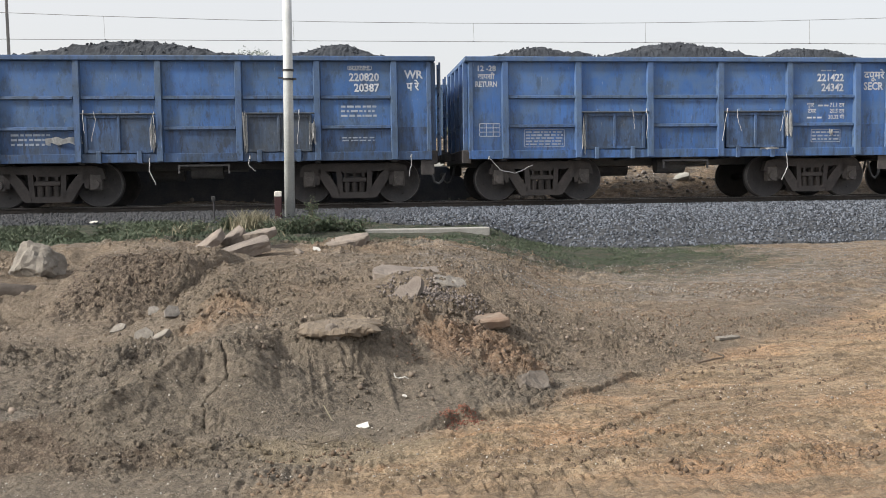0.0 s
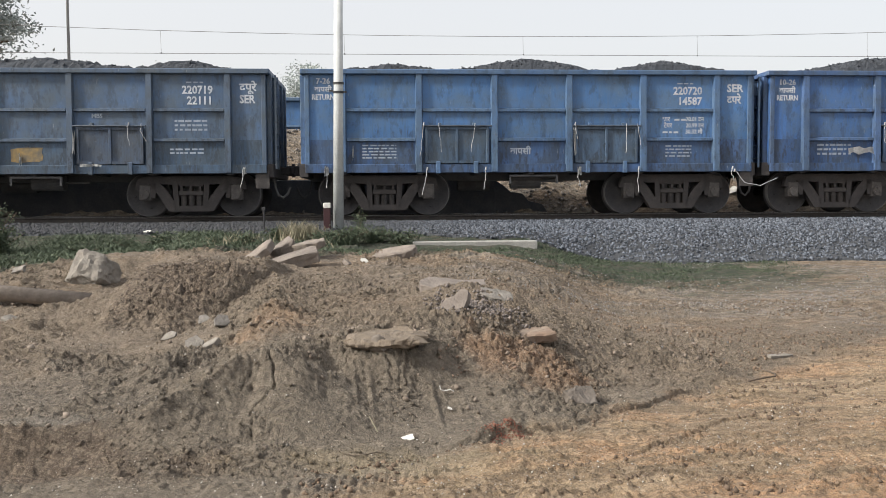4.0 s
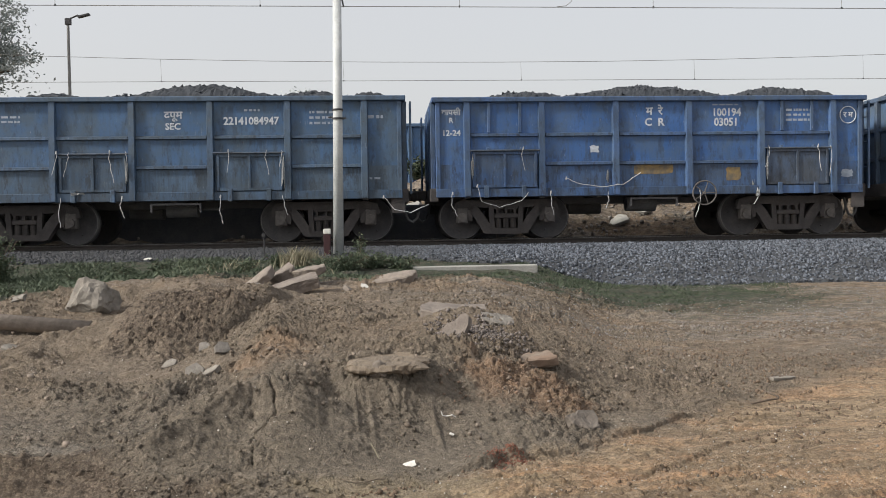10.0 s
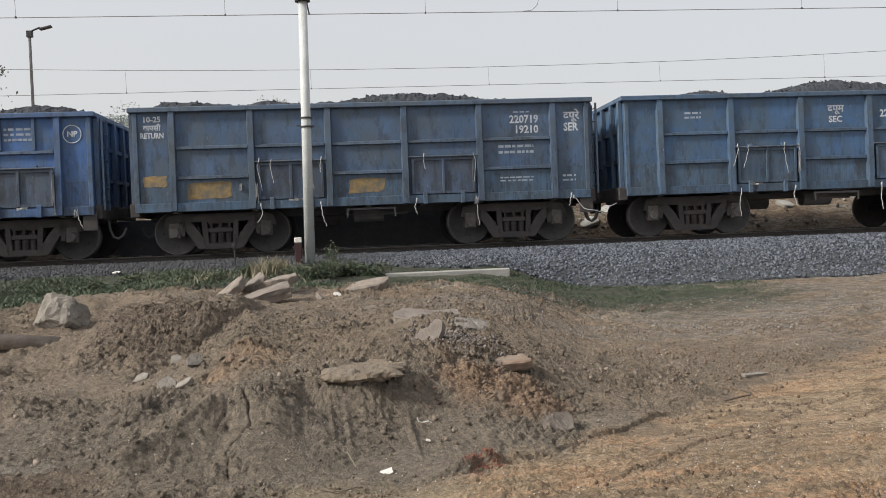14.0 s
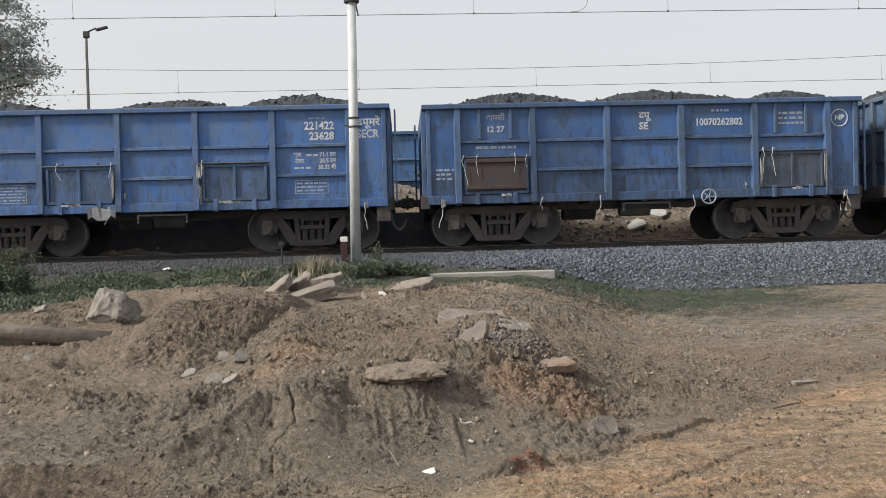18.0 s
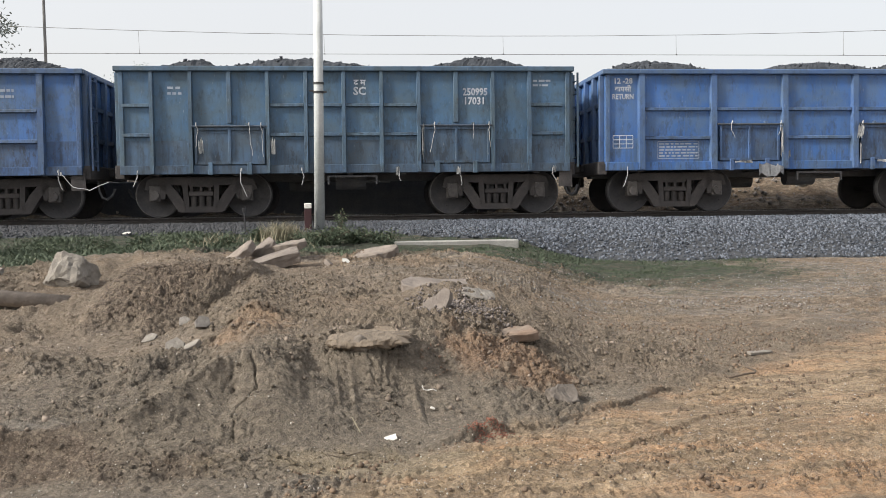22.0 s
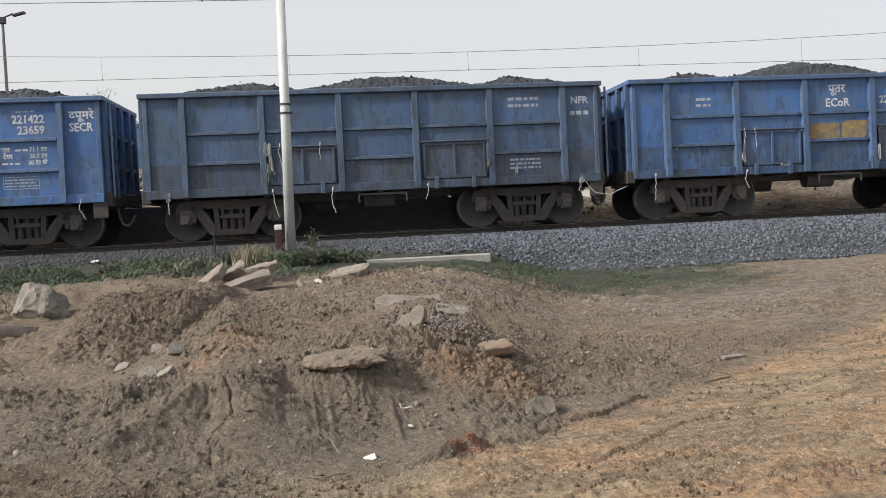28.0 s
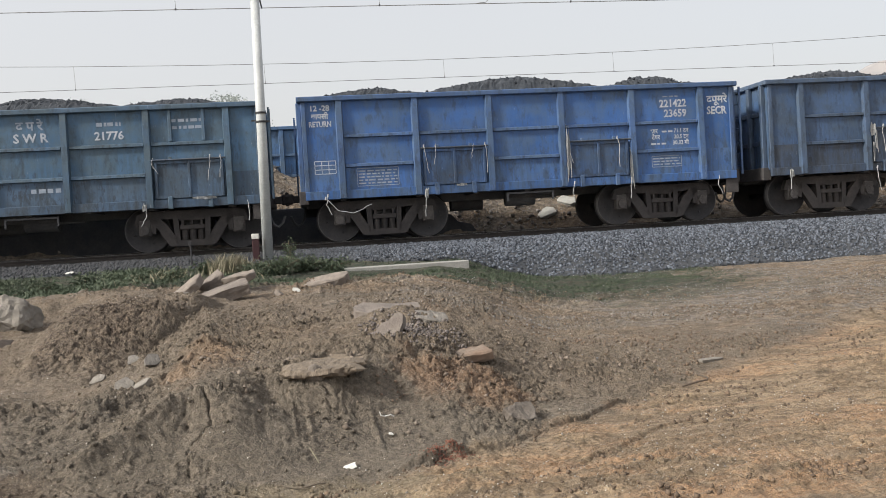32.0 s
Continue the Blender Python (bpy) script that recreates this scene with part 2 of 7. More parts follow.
def stone_paint(name, a, b, c3, dirty=None):
    n = Nodes(name)
    g = n.add("ShaderNodeNewGeometry")
    f = n.noise(n.world_coords(), 30, 3)
    c = n.mix(g.outputs["Random Per Island"], a, b)
    c = n.mix(n.ramp(f, 0.5, 0.7, 0, 0.5), c, c3)
    if dirty:
        sep = n.add("ShaderNodeSeparateXYZ")
        n.link(n.world_coords(), sep.inputs[0])
        c = n.mix(n.ramp(sep.outputs[0], 2.5, -1.2, 0.0, 0.8), c, dirty)
    return n.finish(c, 0.9)


BALLAST = stone_paint("crushed_grey_ballast", (0.022, 0.027, 0.036), (0.172, 0.193, 0.232), (0.058, 0.064, 0.075), (0.040, 0.040, 0.042))
# dark bed colour paints the shade in the gaps between ballast stones
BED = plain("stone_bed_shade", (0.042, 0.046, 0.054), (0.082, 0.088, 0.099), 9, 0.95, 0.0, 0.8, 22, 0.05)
RUBBLE = stone_paint("pale_rubble", (0.10, 0.088, 0.080), (0.30, 0.275, 0.255), (0.17, 0.145, 0.125))
HEAP = stone_paint("purplish_grey_gravel", (0.075, 0.064, 0.060), (0.24, 0.208, 0.190), (0.125, 0.105, 0.096))
PEBBLE = stone_paint("scattered_pebbles", (0.13, 0.115, 0.10), (0.32, 0.285, 0.25), (0.18, 0.16, 0.14))
GREY_PEBBLE = stone_paint("bluish_grey_gravel", (0.10, 0.100, 0.102), (0.31, 0.30, 0.29), (0.17, 0.155, 0.14))
SOIL_STONE = stone_paint("earthy_broken_stones", (0.10, 0.078, 0.060), (0.27, 0.222, 0.180), (0.16, 0.125, 0.098))
SPECK = stone_paint("tiny_pale_stones", (0.28, 0.26, 0.23), (0.58, 0.55, 0.50), (0.36, 0.33, 0.29))
DARK_CLOD = stone_paint("dark_road_clods", (0.090, 0.064, 0.045), (0.21, 0.150, 0.104), (0.11, 0.080, 0.058))


def soil_paint():
    """Bare earth: grey-brown cut face, reddish tip, orange laterite road, gravelly ground by the line."""
    n = Nodes("bare_earth")
    v = n.world_coords()
    big, mid = n.noise(v, 0.55, 5, 0.6), n.noise(v, 2.4, 6, 0.7)
    fine, grit, speck = n.noise(v, 21, 7, 0.8), n.noise(v, 58, 4, 0.75), n.noise(v, 130, 2, 0.6)
    sep = n.add("ShaderNodeSeparateXYZ")
    n.link(v, sep.inputs[0])
    x, y = sep.outputs[0], sep.outputs[1]

    def spot(cx, cy, rx, ry, inner=0.6, outer=1.15):
        a = n.maths("DIVIDE", n.maths("SUBTRACT", x, cx), rx)
        b = n.maths("DIVIDE", n.maths("SUBTRACT", y, cy), ry)
        d = n.maths("SQRT", n.maths("ADD", n.maths("MULTIPLY", a, a), n.maths("MULTIPLY", b, b)), 0.0)
        return n.ramp(n.maths("ADD", d, n.ramp(mid, 0.3, 0.7, -0.5, 0.5)), outer, inner)

    streak = n.noise(n.world_coords((0.45, 1.9, 1.0)), 1.3, 6, 0.72)
    # the orange road lies to the right of a slanting line
    side = n.maths("SUBTRACT", n.maths("ADD", n.maths("MULTIPLY", x, 0.80), 5.10), y)
    road = n.ramp(n.maths("ADD", side, n.ramp(mid, 0.2, 0.8, -0.3, 0.3)), -0.12, 0.30)
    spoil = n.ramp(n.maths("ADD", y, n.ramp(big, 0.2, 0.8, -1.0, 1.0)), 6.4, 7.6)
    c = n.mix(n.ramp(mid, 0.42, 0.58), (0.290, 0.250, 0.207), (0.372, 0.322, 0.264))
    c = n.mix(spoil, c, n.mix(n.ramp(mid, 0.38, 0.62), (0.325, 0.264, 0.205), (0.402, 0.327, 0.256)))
    c = n.mix(n.ramp(big, 0.56, 0.66, 0, 0.45), c, (0.40, 0.295, 0.21))
    c = n.mix(n.maths("MULTIPLY", spot(-2.30, 10.1, 0.75, 1.3), 0.9), c, n.mix(n.ramp(fine, 0.46, 0.54), (0.255, 0.192, 0.148), (0.160, 0.122, 0.096)))   # reddish fresh tip, the flank's shade put into the colour too
    c = n.mix(n.maths("MULTIPLY", spot(-0.6, 5.8, 0.9, 0.45), 0.6), c, (0.268, 0.232, 0.190))    # grey clay of the cut face
    c = n.mix(n.maths("MULTIPLY", spot(-2.5, 6.4, 1.5, 0.9), 0.7), c, n.mix(n.ramp(streak, 0.46, 0.54), (0.245, 0.214, 0.182), (0.370, 0.332, 0.288)))     # pale terrace
    c = n.mix(n.maths("MULTIPLY", spot(-2.7, 5.62, 0.8, 0.20), 0.6), c, (0.40, 0.38, 0.35))     # grey rim of the shelf
    c = n.mix(n.maths("MULTIPLY", spot(-1.45, 8.9, 0.45, 1.1), 0.7), c, (0.365, 0.308, 0.245))   # sunlit flank of the gully, its light put into the soil colour
    c = n.mix(n.maths("MULTIPLY", spot(-0.98, 7.5, 0.32, 0.85), 0.9), c, (0.52, 0.365, 0.250))   # orange seam
    c = n.mix(n.maths("MULTIPLY", spot(1.15, 7.1, 0.55, 0.45), 0.75), c, (0.53, 0.335, 0.215))
    c = n.mix(n.maths("MULTIPLY", spot(-2.6, 5.30, 1.5, 0.24), 0.8), c, n.mix(n.ramp(fine, 0.47, 0.53), (0.27, 0.195, 0.142), (0.18, 0.132, 0.10)))   # red-brown cut
    tread = n.maths("MULTIPLY", spot(0.25, 5.30, 0.95, 0.26), 0.75)
    band = n.noise(n.world_coords((0.22, 1.0, 1.0)), 0.8, 4, 0.6)
    far = n.ramp(n.maths("ADD", n.maths("ADD", y, n.maths("MULTIPLY", x, 0.35)), n.ramp(mid, 0.3, 0.7, -1.4, 1.4)), 10.5, 13.0, 0.0, 0.9)
    plainc = n.mix(n.ramp(band, 0.46, 0.54), (0.400, 0.350, 0.300), (0.460, 0.330, 0.225))
    plainc = n.mix(n.ramp(streak, 0.51, 0.57, 0, 0.85), plainc, (0.41, 0.40, 0.395))
    plainc = n.mix(n.ramp(streak, 0.475, 0.42, 0, 0.65), plainc, (0.235, 0.185, 0.140))
    c = n.mix(far, c, plainc)
    patchy = n.noise(n.world_coords((0.6, 1.3, 1.0)), 1.4, 6, 0.72)
    grassy = n.maths("MULTIPLY", n.ramp(n.maths("ADD", n.maths("ADD", y, n.ramp(x, -3.4, -4.6, 0.0, 1.0)), n.ramp(patchy, 0.3, 0.7, -1.3, 1.3)), 12.6, 13.8), n.ramp(n.maths("ADD", x, n.ramp(patchy, 0.3, 0.7, -2.0, 2.0)), 8.0, 6.2, 0.0, 1.0))
    grassy = n.maths("MULTIPLY", grassy, n.ramp(y, 19.5, 18.5))
    c = n.mix(road, c, n.mix(n.ramp(streak, 0.45, 0.54), (0.50, 0.37, 0.245), n.mix(n.ramp(band, 0.46, 0.54), (0.86, 0.545, 0.325), (0.80, 0.61, 0.41))))
    c = n.mix(tread, c, (0.60, 0.50, 0.345))   # pale dust of the tyre tread
    c = n.mix(n.ramp(fine, 0.505, 0.58, 0, 0.30), c, n.mix(road, (0.185, 0.147, 0.112), (0.36, 0.26, 0.165)))
    c = n.mix(n.ramp(fine, 0.49, 0.43, 0, 0.42), c, n.mix(road, (0.56, 0.48, 0.39), (0.86, 0.67, 0.47)))
    clump = n.noise(n.world_coords((0.65, 1.5, 1.0)), 7.5, 5, 0.7)
    open_ground = n.maths("MAXIMUM", n.maths("MULTIPLY", road, 0.7), far)
    c = n.mix(n.maths("MULTIPLY", n.ramp(clump, 0.51, 0.56), n.maths("MULTIPLY", open_ground, 0.70)), c, (0.205, 0.155, 0.112))
    c = n.mix(n.maths("MULTIPLY", n.ramp(clump, 0.47, 0.43), n.maths("MULTIPLY", open_ground, 0.60)), c, (0.66, 0.54, 0.41))
    c = n.mix(n.ramp(grit, 0.53, 0.60, 0, 0.20), c, (0.56, 0.47, 0.375))
    c = n.mix(n.ramp(grit, 0.46, 0.39, 0, 0.20), c, (0.11, 0.085, 0.066))
    c = n.mix(n.ramp(speck, 0.62, 0.67, 0, 0.65), c, (0.66, 0.59, 0.50))
    c = n.mix(grassy, c, n.mix(n.ramp(clump, 0.46, 0.56), n.mix(n.ramp(grit, 0.45, 0.56), (0.046, 0.080, 0.048), (0.092, 0.116, 0.078)), (0.150, 0.142, 0.110)))
    warp = n.add("ShaderNodeVectorMath")
    n.link(v, warp.inputs[0])
    wob = n.add("ShaderNodeTexNoise", Scale=3.0, Detail=4)
    n.link(v, wob.inputs["Vector"])
    n.link(wob.outputs[1], warp.inputs[1])
    vor = n.add("ShaderNodeTexVoronoi", Scale=3.6)
    vor.feature = "DISTANCE_TO_EDGE"
    n.link(warp.outputs[0], vor.inputs["Vector"])
    crack = n.maths("MULTIPLY", n.ramp(vor.outputs[0], 0.0, 0.022, 1.0, 0.0), n.ramp(n.noise(v, 2.3, 4, 0.7), 0.55, 0.60))
    crack = n.maths("MULTIPLY", crack, n.ramp(y, 7.6, 6.6))
    crack = n.maths("MULTIPLY", crack, n.ramp(road, 0.0, 0.3, 1.0, 0.0))
    c = n.mix(n.maths("MULTIPLY", crack, 0.7), c, (0.09, 0.068, 0.050))
    h = n.maths("ADD", n.ramp(fine, 0.40, 0.60, 0.0, 0.6), n.ramp(grit, 0.40, 0.60, 0.0, 0.4))
    for size, low, high, lift in ((9, 0.88, 1.12, 0.6), (24, 0.84, 1.16, 0.8), (64, 0.90, 1.10, 0.2)):   # crumbs and grains, each of its own tone
        cells = n.add("ShaderNodeTexVoronoi", Scale=size, Randomness=1.0)
        n.link(warp.outputs[0], cells.inputs["Vector"])
        tone = n.add("ShaderNodeSeparateColor")
        n.link(cells.outputs["Color"], tone.inputs[0])
        shade = n.ramp(tone.outputs[0], 0.0, 1.0, low, high)
        grey = n.add("ShaderNodeCombineColor")
        for k in range(3):
            n.link(shade, grey.inputs[k])
        c = n.mix(1.0, c, grey.outputs[0], "MULTIPLY")
        h = n.maths("ADD", h, n.maths("MULTIPLY", n.ramp(cells.outputs["Distance"], 0.0, 0.7, lift, 0.0), tone.outputs[1]))
    h = n.maths("SUBTRACT", h, n.maths("MULTIPLY", crack, 0.5))
    c = n.mix(1.0, c, (0.482, 0.468, 0.444), "MULTIPLY")
    return n.finish(c, 0.95, 0.0, h, 0.8, 0.020)


SOIL = soil_paint()


def far_paint(name, a, b, scale):
    n = Nodes(name)
    f = n.noise(n.world_coords(), scale, 4)
    return n.finish(n.mix(n.ramp(f, 0.4, 0.6), a, b), 1.0)


# distance haze is put into both hills as pale colour and emission
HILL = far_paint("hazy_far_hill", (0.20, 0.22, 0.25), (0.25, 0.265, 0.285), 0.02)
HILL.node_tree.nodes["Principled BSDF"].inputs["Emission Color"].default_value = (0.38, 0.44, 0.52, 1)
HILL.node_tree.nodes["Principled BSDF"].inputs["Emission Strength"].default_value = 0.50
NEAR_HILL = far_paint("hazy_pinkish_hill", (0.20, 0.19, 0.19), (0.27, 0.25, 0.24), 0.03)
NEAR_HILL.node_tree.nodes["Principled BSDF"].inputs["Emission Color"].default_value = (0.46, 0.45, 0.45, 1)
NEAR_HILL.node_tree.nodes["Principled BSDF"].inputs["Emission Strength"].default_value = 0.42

# ---- mesh helpers ----


def mesh_of(bm, name, material, smooth=False):
    m = bpy.data.meshes.new(name)
    bm.to_mesh(m)
    bm.free()
    m.materials.append(material)
    if smooth:
        m.polygons.foreach_set("use_smooth", [True] * len(m.polygons))
    return m


def part(name, data, material, parent, label="", at=None, smooth=False):
    """ONE mesh object under a thing or a part; data is a bmesh, or a mesh shared by alike parts."""
    if isinstance(data, bmesh.types.BMesh):
        data = mesh_of(data, name, material, smooth)
    ob = new(name, data)
    ob.parent = parent
    if at is not None:
        ob.matrix_basis = at if isinstance(at, Matrix) else Matrix.Translation(at)
    if label:
        ob["label"] = label
    return ob


def thing(name, label, category, group="", at=None, data=None, kind=""):
    ob = new(name, data)
    if at is not None:
        ob.matrix_basis = at if isinstance(at, Matrix) else Matrix.Translation(at)
    return tagged(ob, label, category, group, kind)


def box(bm, x0, x1, y0, y1, z0, z1, bevel=0.0):
    m = Matrix.LocRotScale(((x0 + x1) / 2, (y0 + y1) / 2, (z0 + z1) / 2), None, (abs(x1 - x0), abs(y1 - y0), abs(z1 - z0)))
    made = bmesh.ops.create_cube(bm, size=1, matrix=m)
    if bevel:
        edges = {e for v in made["verts"] for e in v.link_edges}
        bmesh.ops.bevel(bm, geom=list(edges), offset=bevel, segments=1, affect="EDGES")
    return bm


def tube(bm, a, b, r0, r1=None, n=10):
    a, b = Vector(a), Vector(b)
    r1 = r0 if r1 is None else r1
    m = Matrix.Translation((a + b) / 2) @ (b - a).to_track_quat("Z", "Y").to_matrix().to_4x4()
    bmesh.ops.create_cone(bm, cap_ends=True, segments=n, radius1=r0, radius2=r1, depth=(b - a).length, matrix=m)
    return bm


def chain(bm, points, r, n=5):
    """One bent rod through the points, joined end to end where they close."""
    pts = [Vector(p) for p in points]
    closed = (pts[0] - pts[-1]).length < 1e-4
    if closed:
        pts.pop()
    rings = []
    for k, p in enumerate(pts):
        before = pts[k - 1] if k or closed else p
        after = pts[(k + 1) % len(pts)] if closed or k + 1 < len(pts) else p
        d = (after - before).normalized()
        side = d.cross(Vector((0.13, 1, 0.07))).normalized()
        up = side.cross(d)
        rings.append([bm.verts.new(p + r * (math.cos(2 * math.pi * a / n) * side + math.sin(2 * math.pi * a / n) * up)) for a in range(n)])
    for a, b in list(zip(rings, rings[1:])) + ([(rings[-1], rings[0])] if closed else []):
        for k in range(n):
            bm.faces.new((a[k], a[(k + 1) % n], b[(k + 1) % n], b[k]))
    if not closed:
        bm.faces.new(rings[0][::-1])
        bm.faces.new(rings[-1])
    return bm


def prism(bm, outline, y0, y1):
    """A plate with the given outline in x and z, from y0 to y1."""
    near = [bm.verts.new((x, y0, z)) for x, z in outline]
    away = [bm.verts.new((x, y1, z)) for x, z in outline]
    bm.faces.new(near)
    bm.faces.new(away[::-1])
    for i in range(len(outline)):
        j = (i + 1) % len(outline)
        bm.faces.new((near[j], near[i], away[i], away[j]))
    return bm


def fresh():
    return bmesh.new()


# value noise on a lattice, for whole arrays
_rng = np.random.RandomState(7)
_LAT = _rng.rand(256, 256)


def lattice(x, y):
    xi, yi = np.floor(x).astype(int), np.floor(y).astype(int)
    fx, fy = x - xi, y - yi
    fx, fy = fx * fx * (3 - 2 * fx), fy * fy * (3 - 2 * fy)
    a, b = _LAT[xi % 256, yi % 256], _LAT[(xi + 1) % 256, yi % 256]
    c, d = _LAT[xi % 256, (yi + 1) % 256], _LAT[(xi + 1) % 256, (yi + 1) % 256]
    return (a * (1 - fx) + b * fx) * (1 - fy) + (c * (1 - fx) + d * fx) * fy


def rough_field(x, y, scale, octaves=4, gain=0.5):
    out, amp = 0.0, 1.0
    for k in range(octaves):
        out = out + amp * (lattice(x * scale * 2 ** k + 17.3 * k, y * scale * 2 ** k + 5.1 * k) - 0.5)
        amp *= gain
    return out


def sstep(a, b, x):
    t = np.clip((x - a) / (b - a), 0, 1)
    return t * t * (3 - 2 * t)


def hump(x, y, cx, cy, rx, ry, turn=0.0):
    c, s = math.cos(radians(turn)), math.sin(radians(turn))
    u, v = (x - cx) * c + (y - cy) * s, -(x - cx) * s + (y - cy) * c
    return np.exp(-(u / rx) ** 2 - (v / ry) ** 2)


# ---- the lie of the land ----
RAIL, TRACK = 1.26, 21.16   # rail head height, middle of the line
NEXT_TRACK, FAR_TRACK = 29.4, 31.3


def toe(x):
    """Where the foot of the cut bank meets the road."""
    return np.interp(x, [-6.0, -2.2, -1.2, -0.6, 0.45, 0.84, 1.51, 2.45, 3.19, 6.0, 12.0], [4.95, 5.22, 5.18, 5.10, 5.61, 5.78, 6.22, 7.02, 7.46, 9.4, 13.8])


def crumbs(x, y, scale, seed):
    """Broken clods: uneven angular lumps parted by crevices, none to about 0.6."""
    u = x * scale + seed * 3.7 + 0.55 * rough_field(x + seed, y, scale * 0.9, 2)
    v = y * scale + seed * 9.1 + 0.55 * rough_field(x, y + seed, scale * 0.9, 2)
    first, second, tall = np.full_like(x, 9.0), np.full_like(x, 9.0), np.zeros_like(x)
    for dx in (-1, 0, 1):
        for dy in (-1, 0, 1):
            i, j = np.floor(u).astype(int) + dx, np.floor(v).astype(int) + dy
            d = np.hypot(u - i - _LAT[i % 256, j % 256], v - j - _LAT[(i + 91) % 256, (j + 37) % 256])
            nearer = d < first
            second = np.where(nearer, first, np.minimum(second, d))
            tall = np.where(nearer, _LAT[(i + 53) % 256, (j + 119) % 256], tall)
            first = np.where(nearer, d, first)
    return np.clip((second - first) * 2.4, 0, 1) ** 0.7 * (0.08 + 0.52 * tall ** 1.6)


def land(x, y, fine=True):
    x, y = np.asarray(x, float), np.asarray(y, float)
    wob = rough_field(x, y, 0.9, 3)
    # plain ground on the right: a long even slope
    right = 0.036 * np.clip(y - 6.6, -1, 11) + 0.03 * rough_field(x, y, 0.8, 3)
    # tipped spoil in the middle, a hollow with a back wall on the left
    mound = np.interp(y, [5.5, 6.5, 7.2, 8.5, 10.0, 12.3, 13.4, 16.0, 18.0, 19.2], [0.44, 0.47, 0.50, 0.53, 0.60, 0.75, 0.72, 0.73, 0.98, 1.08])
    floor = np.interp(y, [5.0, 6.8, 8.5, 11.0], [0.19, 0.25, 0.31, 0.34])
    foot = np.interp(x + 0.35 * wob, [-6.0, -3.4, -2.8, -2.3, -1.95, -1.4, -0.9], [9.55, 9.5, 9.0, 8.8, 9.4, 10.9, 12.0])
    low = 0.15 * sstep(-3.4, -4.5, x)
    lobe = np.minimum(0.31 + 0.18 * (y - foot) + 0.07 * wob, 0.84 - low)
    slope = np.minimum(0.32 + 0.23 * (x + 2.3) + 0.09 * (y - 8.6) + 0.05 * wob, 0.84)
    k = 28.0
    hollow = np.log(np.exp(k * floor) + np.exp(k * np.clip(lobe, -1, 1)) + np.exp(k * np.clip(slope, -1, 1))) / k
    # a gully runs down between the boulder's lobe and the bright ridge
    gully = -1.40 - 0.31 * (10.5 - y) + 0.10 * rough_field(x * 0 + 2.0, y, 1.1, 3)
    bottom = np.interp(y, [8.0, 9.0, 9.8, 10.4, 11.0], [0.25, 0.33, 0.48, 0.66, 0.80])
    lobe_top = np.interp(y, [8.0, 9.0, 10.0, 10.6, 12.0], [0.26, 0.42, 0.66, 0.80, 0.86])
    ridge_top = np.interp(y, [7.5, 8.5, 10.0, 12.3], [0.53, 0.57, 0.66, 0.78])
    flank = np.where(x < gully, np.minimum(bottom + 0.52 * (gully - x) + 0.10 * wob, lobe_top), np.minimum(bottom + 0.36 * (x - gully), ridge_top))
    w = sstep(-3.15, -2.75, x) * sstep(7.9, 8.8, y) * sstep(12.0, 11.2, y)
    hollow = hollow * (1 - w) + flank * w
    behind_crest = sstep(11.8, 13.2, y)
    hollow = hollow * (1 - behind_crest) + behind_crest * (np.interp(y, [13.4, 16.0, 18.0, 19.2], [0.80, 0.80, 0.98, 1.08]) - 0.8 * low * sstep(18, 15, y))
    w = sstep(-0.25, 0.25, x + 0.95 + 0.05 * np.clip(y - 7, -1, 6) + 0.2 * rough_field(x, y, 0.7, 2))
    left = mound * w + hollow * (1 - w) + 0.04 * wob
    mid = 1.35 + 0.22 * np.clip(y - 8, -2, 9)
    w = 1 - sstep(-1.1, 1.3, x - mid)
    z = right * (1 - w) + left * w
    # the bright ridge between hollow and face, and lesser heaps
    z = z + 0.08 * hump(x, y, -0.95, 7.3, 0.22, 0.8, 6) + 0.07 * hump(x, y, -1.55, 6.3, 0.5, 0.4, -30) + 0.02 * hump(x, y, -1.3, 9.6, 0.5, 1.2) + 0.06 * hump(x, y, -1.2, 12.4, 0.9, 0.5)
    z = z - 0.05 * hump(x, y, -4.6, 10.2, 1.2, 0.8) + 0.13 * hump(x, y, -3.2, 10.2, 0.28, 0.35) + 0.06 * hump(x, y, -3.2, 12.2, 1.5, 0.6)
    z = z + 0.09 * hump(x, y, 0.85, 9.0, 0.42, 0.5) + 0.10 * hump(x, y, 1.35, 8.1, 0.5, 0.5) + 0.06 * hump(x, y, 0.1, 12.5, 0.9, 0.5)
    z = z + 0.05 * hump(x, y, 0.1, 7.0, 0.5, 0.4) - 0.06 * hump(x, y, -0.35, 6.35, 0.25, 0.4) - 0.10 * hump(x, y, 0.0, 6.36, 0.34, 0.17) - 0.05 * hump(x, y, 0.55, 6.6, 0.2, 0.5) - 0.08 * hump(x, y, -0.28, 6.42, 0.34, 0.24)
    z = z + 0.07 * hump(x, y, 2.6, 8.6, 0.9, 0.5, 30) - 0.10 * hump(x, y, 1.8, 15.2, 1.7, 1.5)
    z = z + hump(x, y, 0.0, 6.95, 0.34, 0.26) * (0.50 - z) * 0.8
    # the cut face above the road
    t = toe(x) + 0.10 * rough_field(x, y * 0 + 3.3, 1.3, 3) + 0.06 * rough_field(x, y, 3.0, 2)
    deep = np.interp(x, [-3.2, -2.2, -1.5, -0.95, 0.2, 0.8, 2.5], [0.17, 0.20, 0.46, 1.05, 1.15, 1.35, 1.9])
    u = np.clip((y - t) / deep, 0, 1)
    w = sstep(0.35, 1.1, x)
    steep = sstep(0.0, 0.12, u) * sstep(1.0, 0.8, u) * sstep(1.6, 0.6, x)
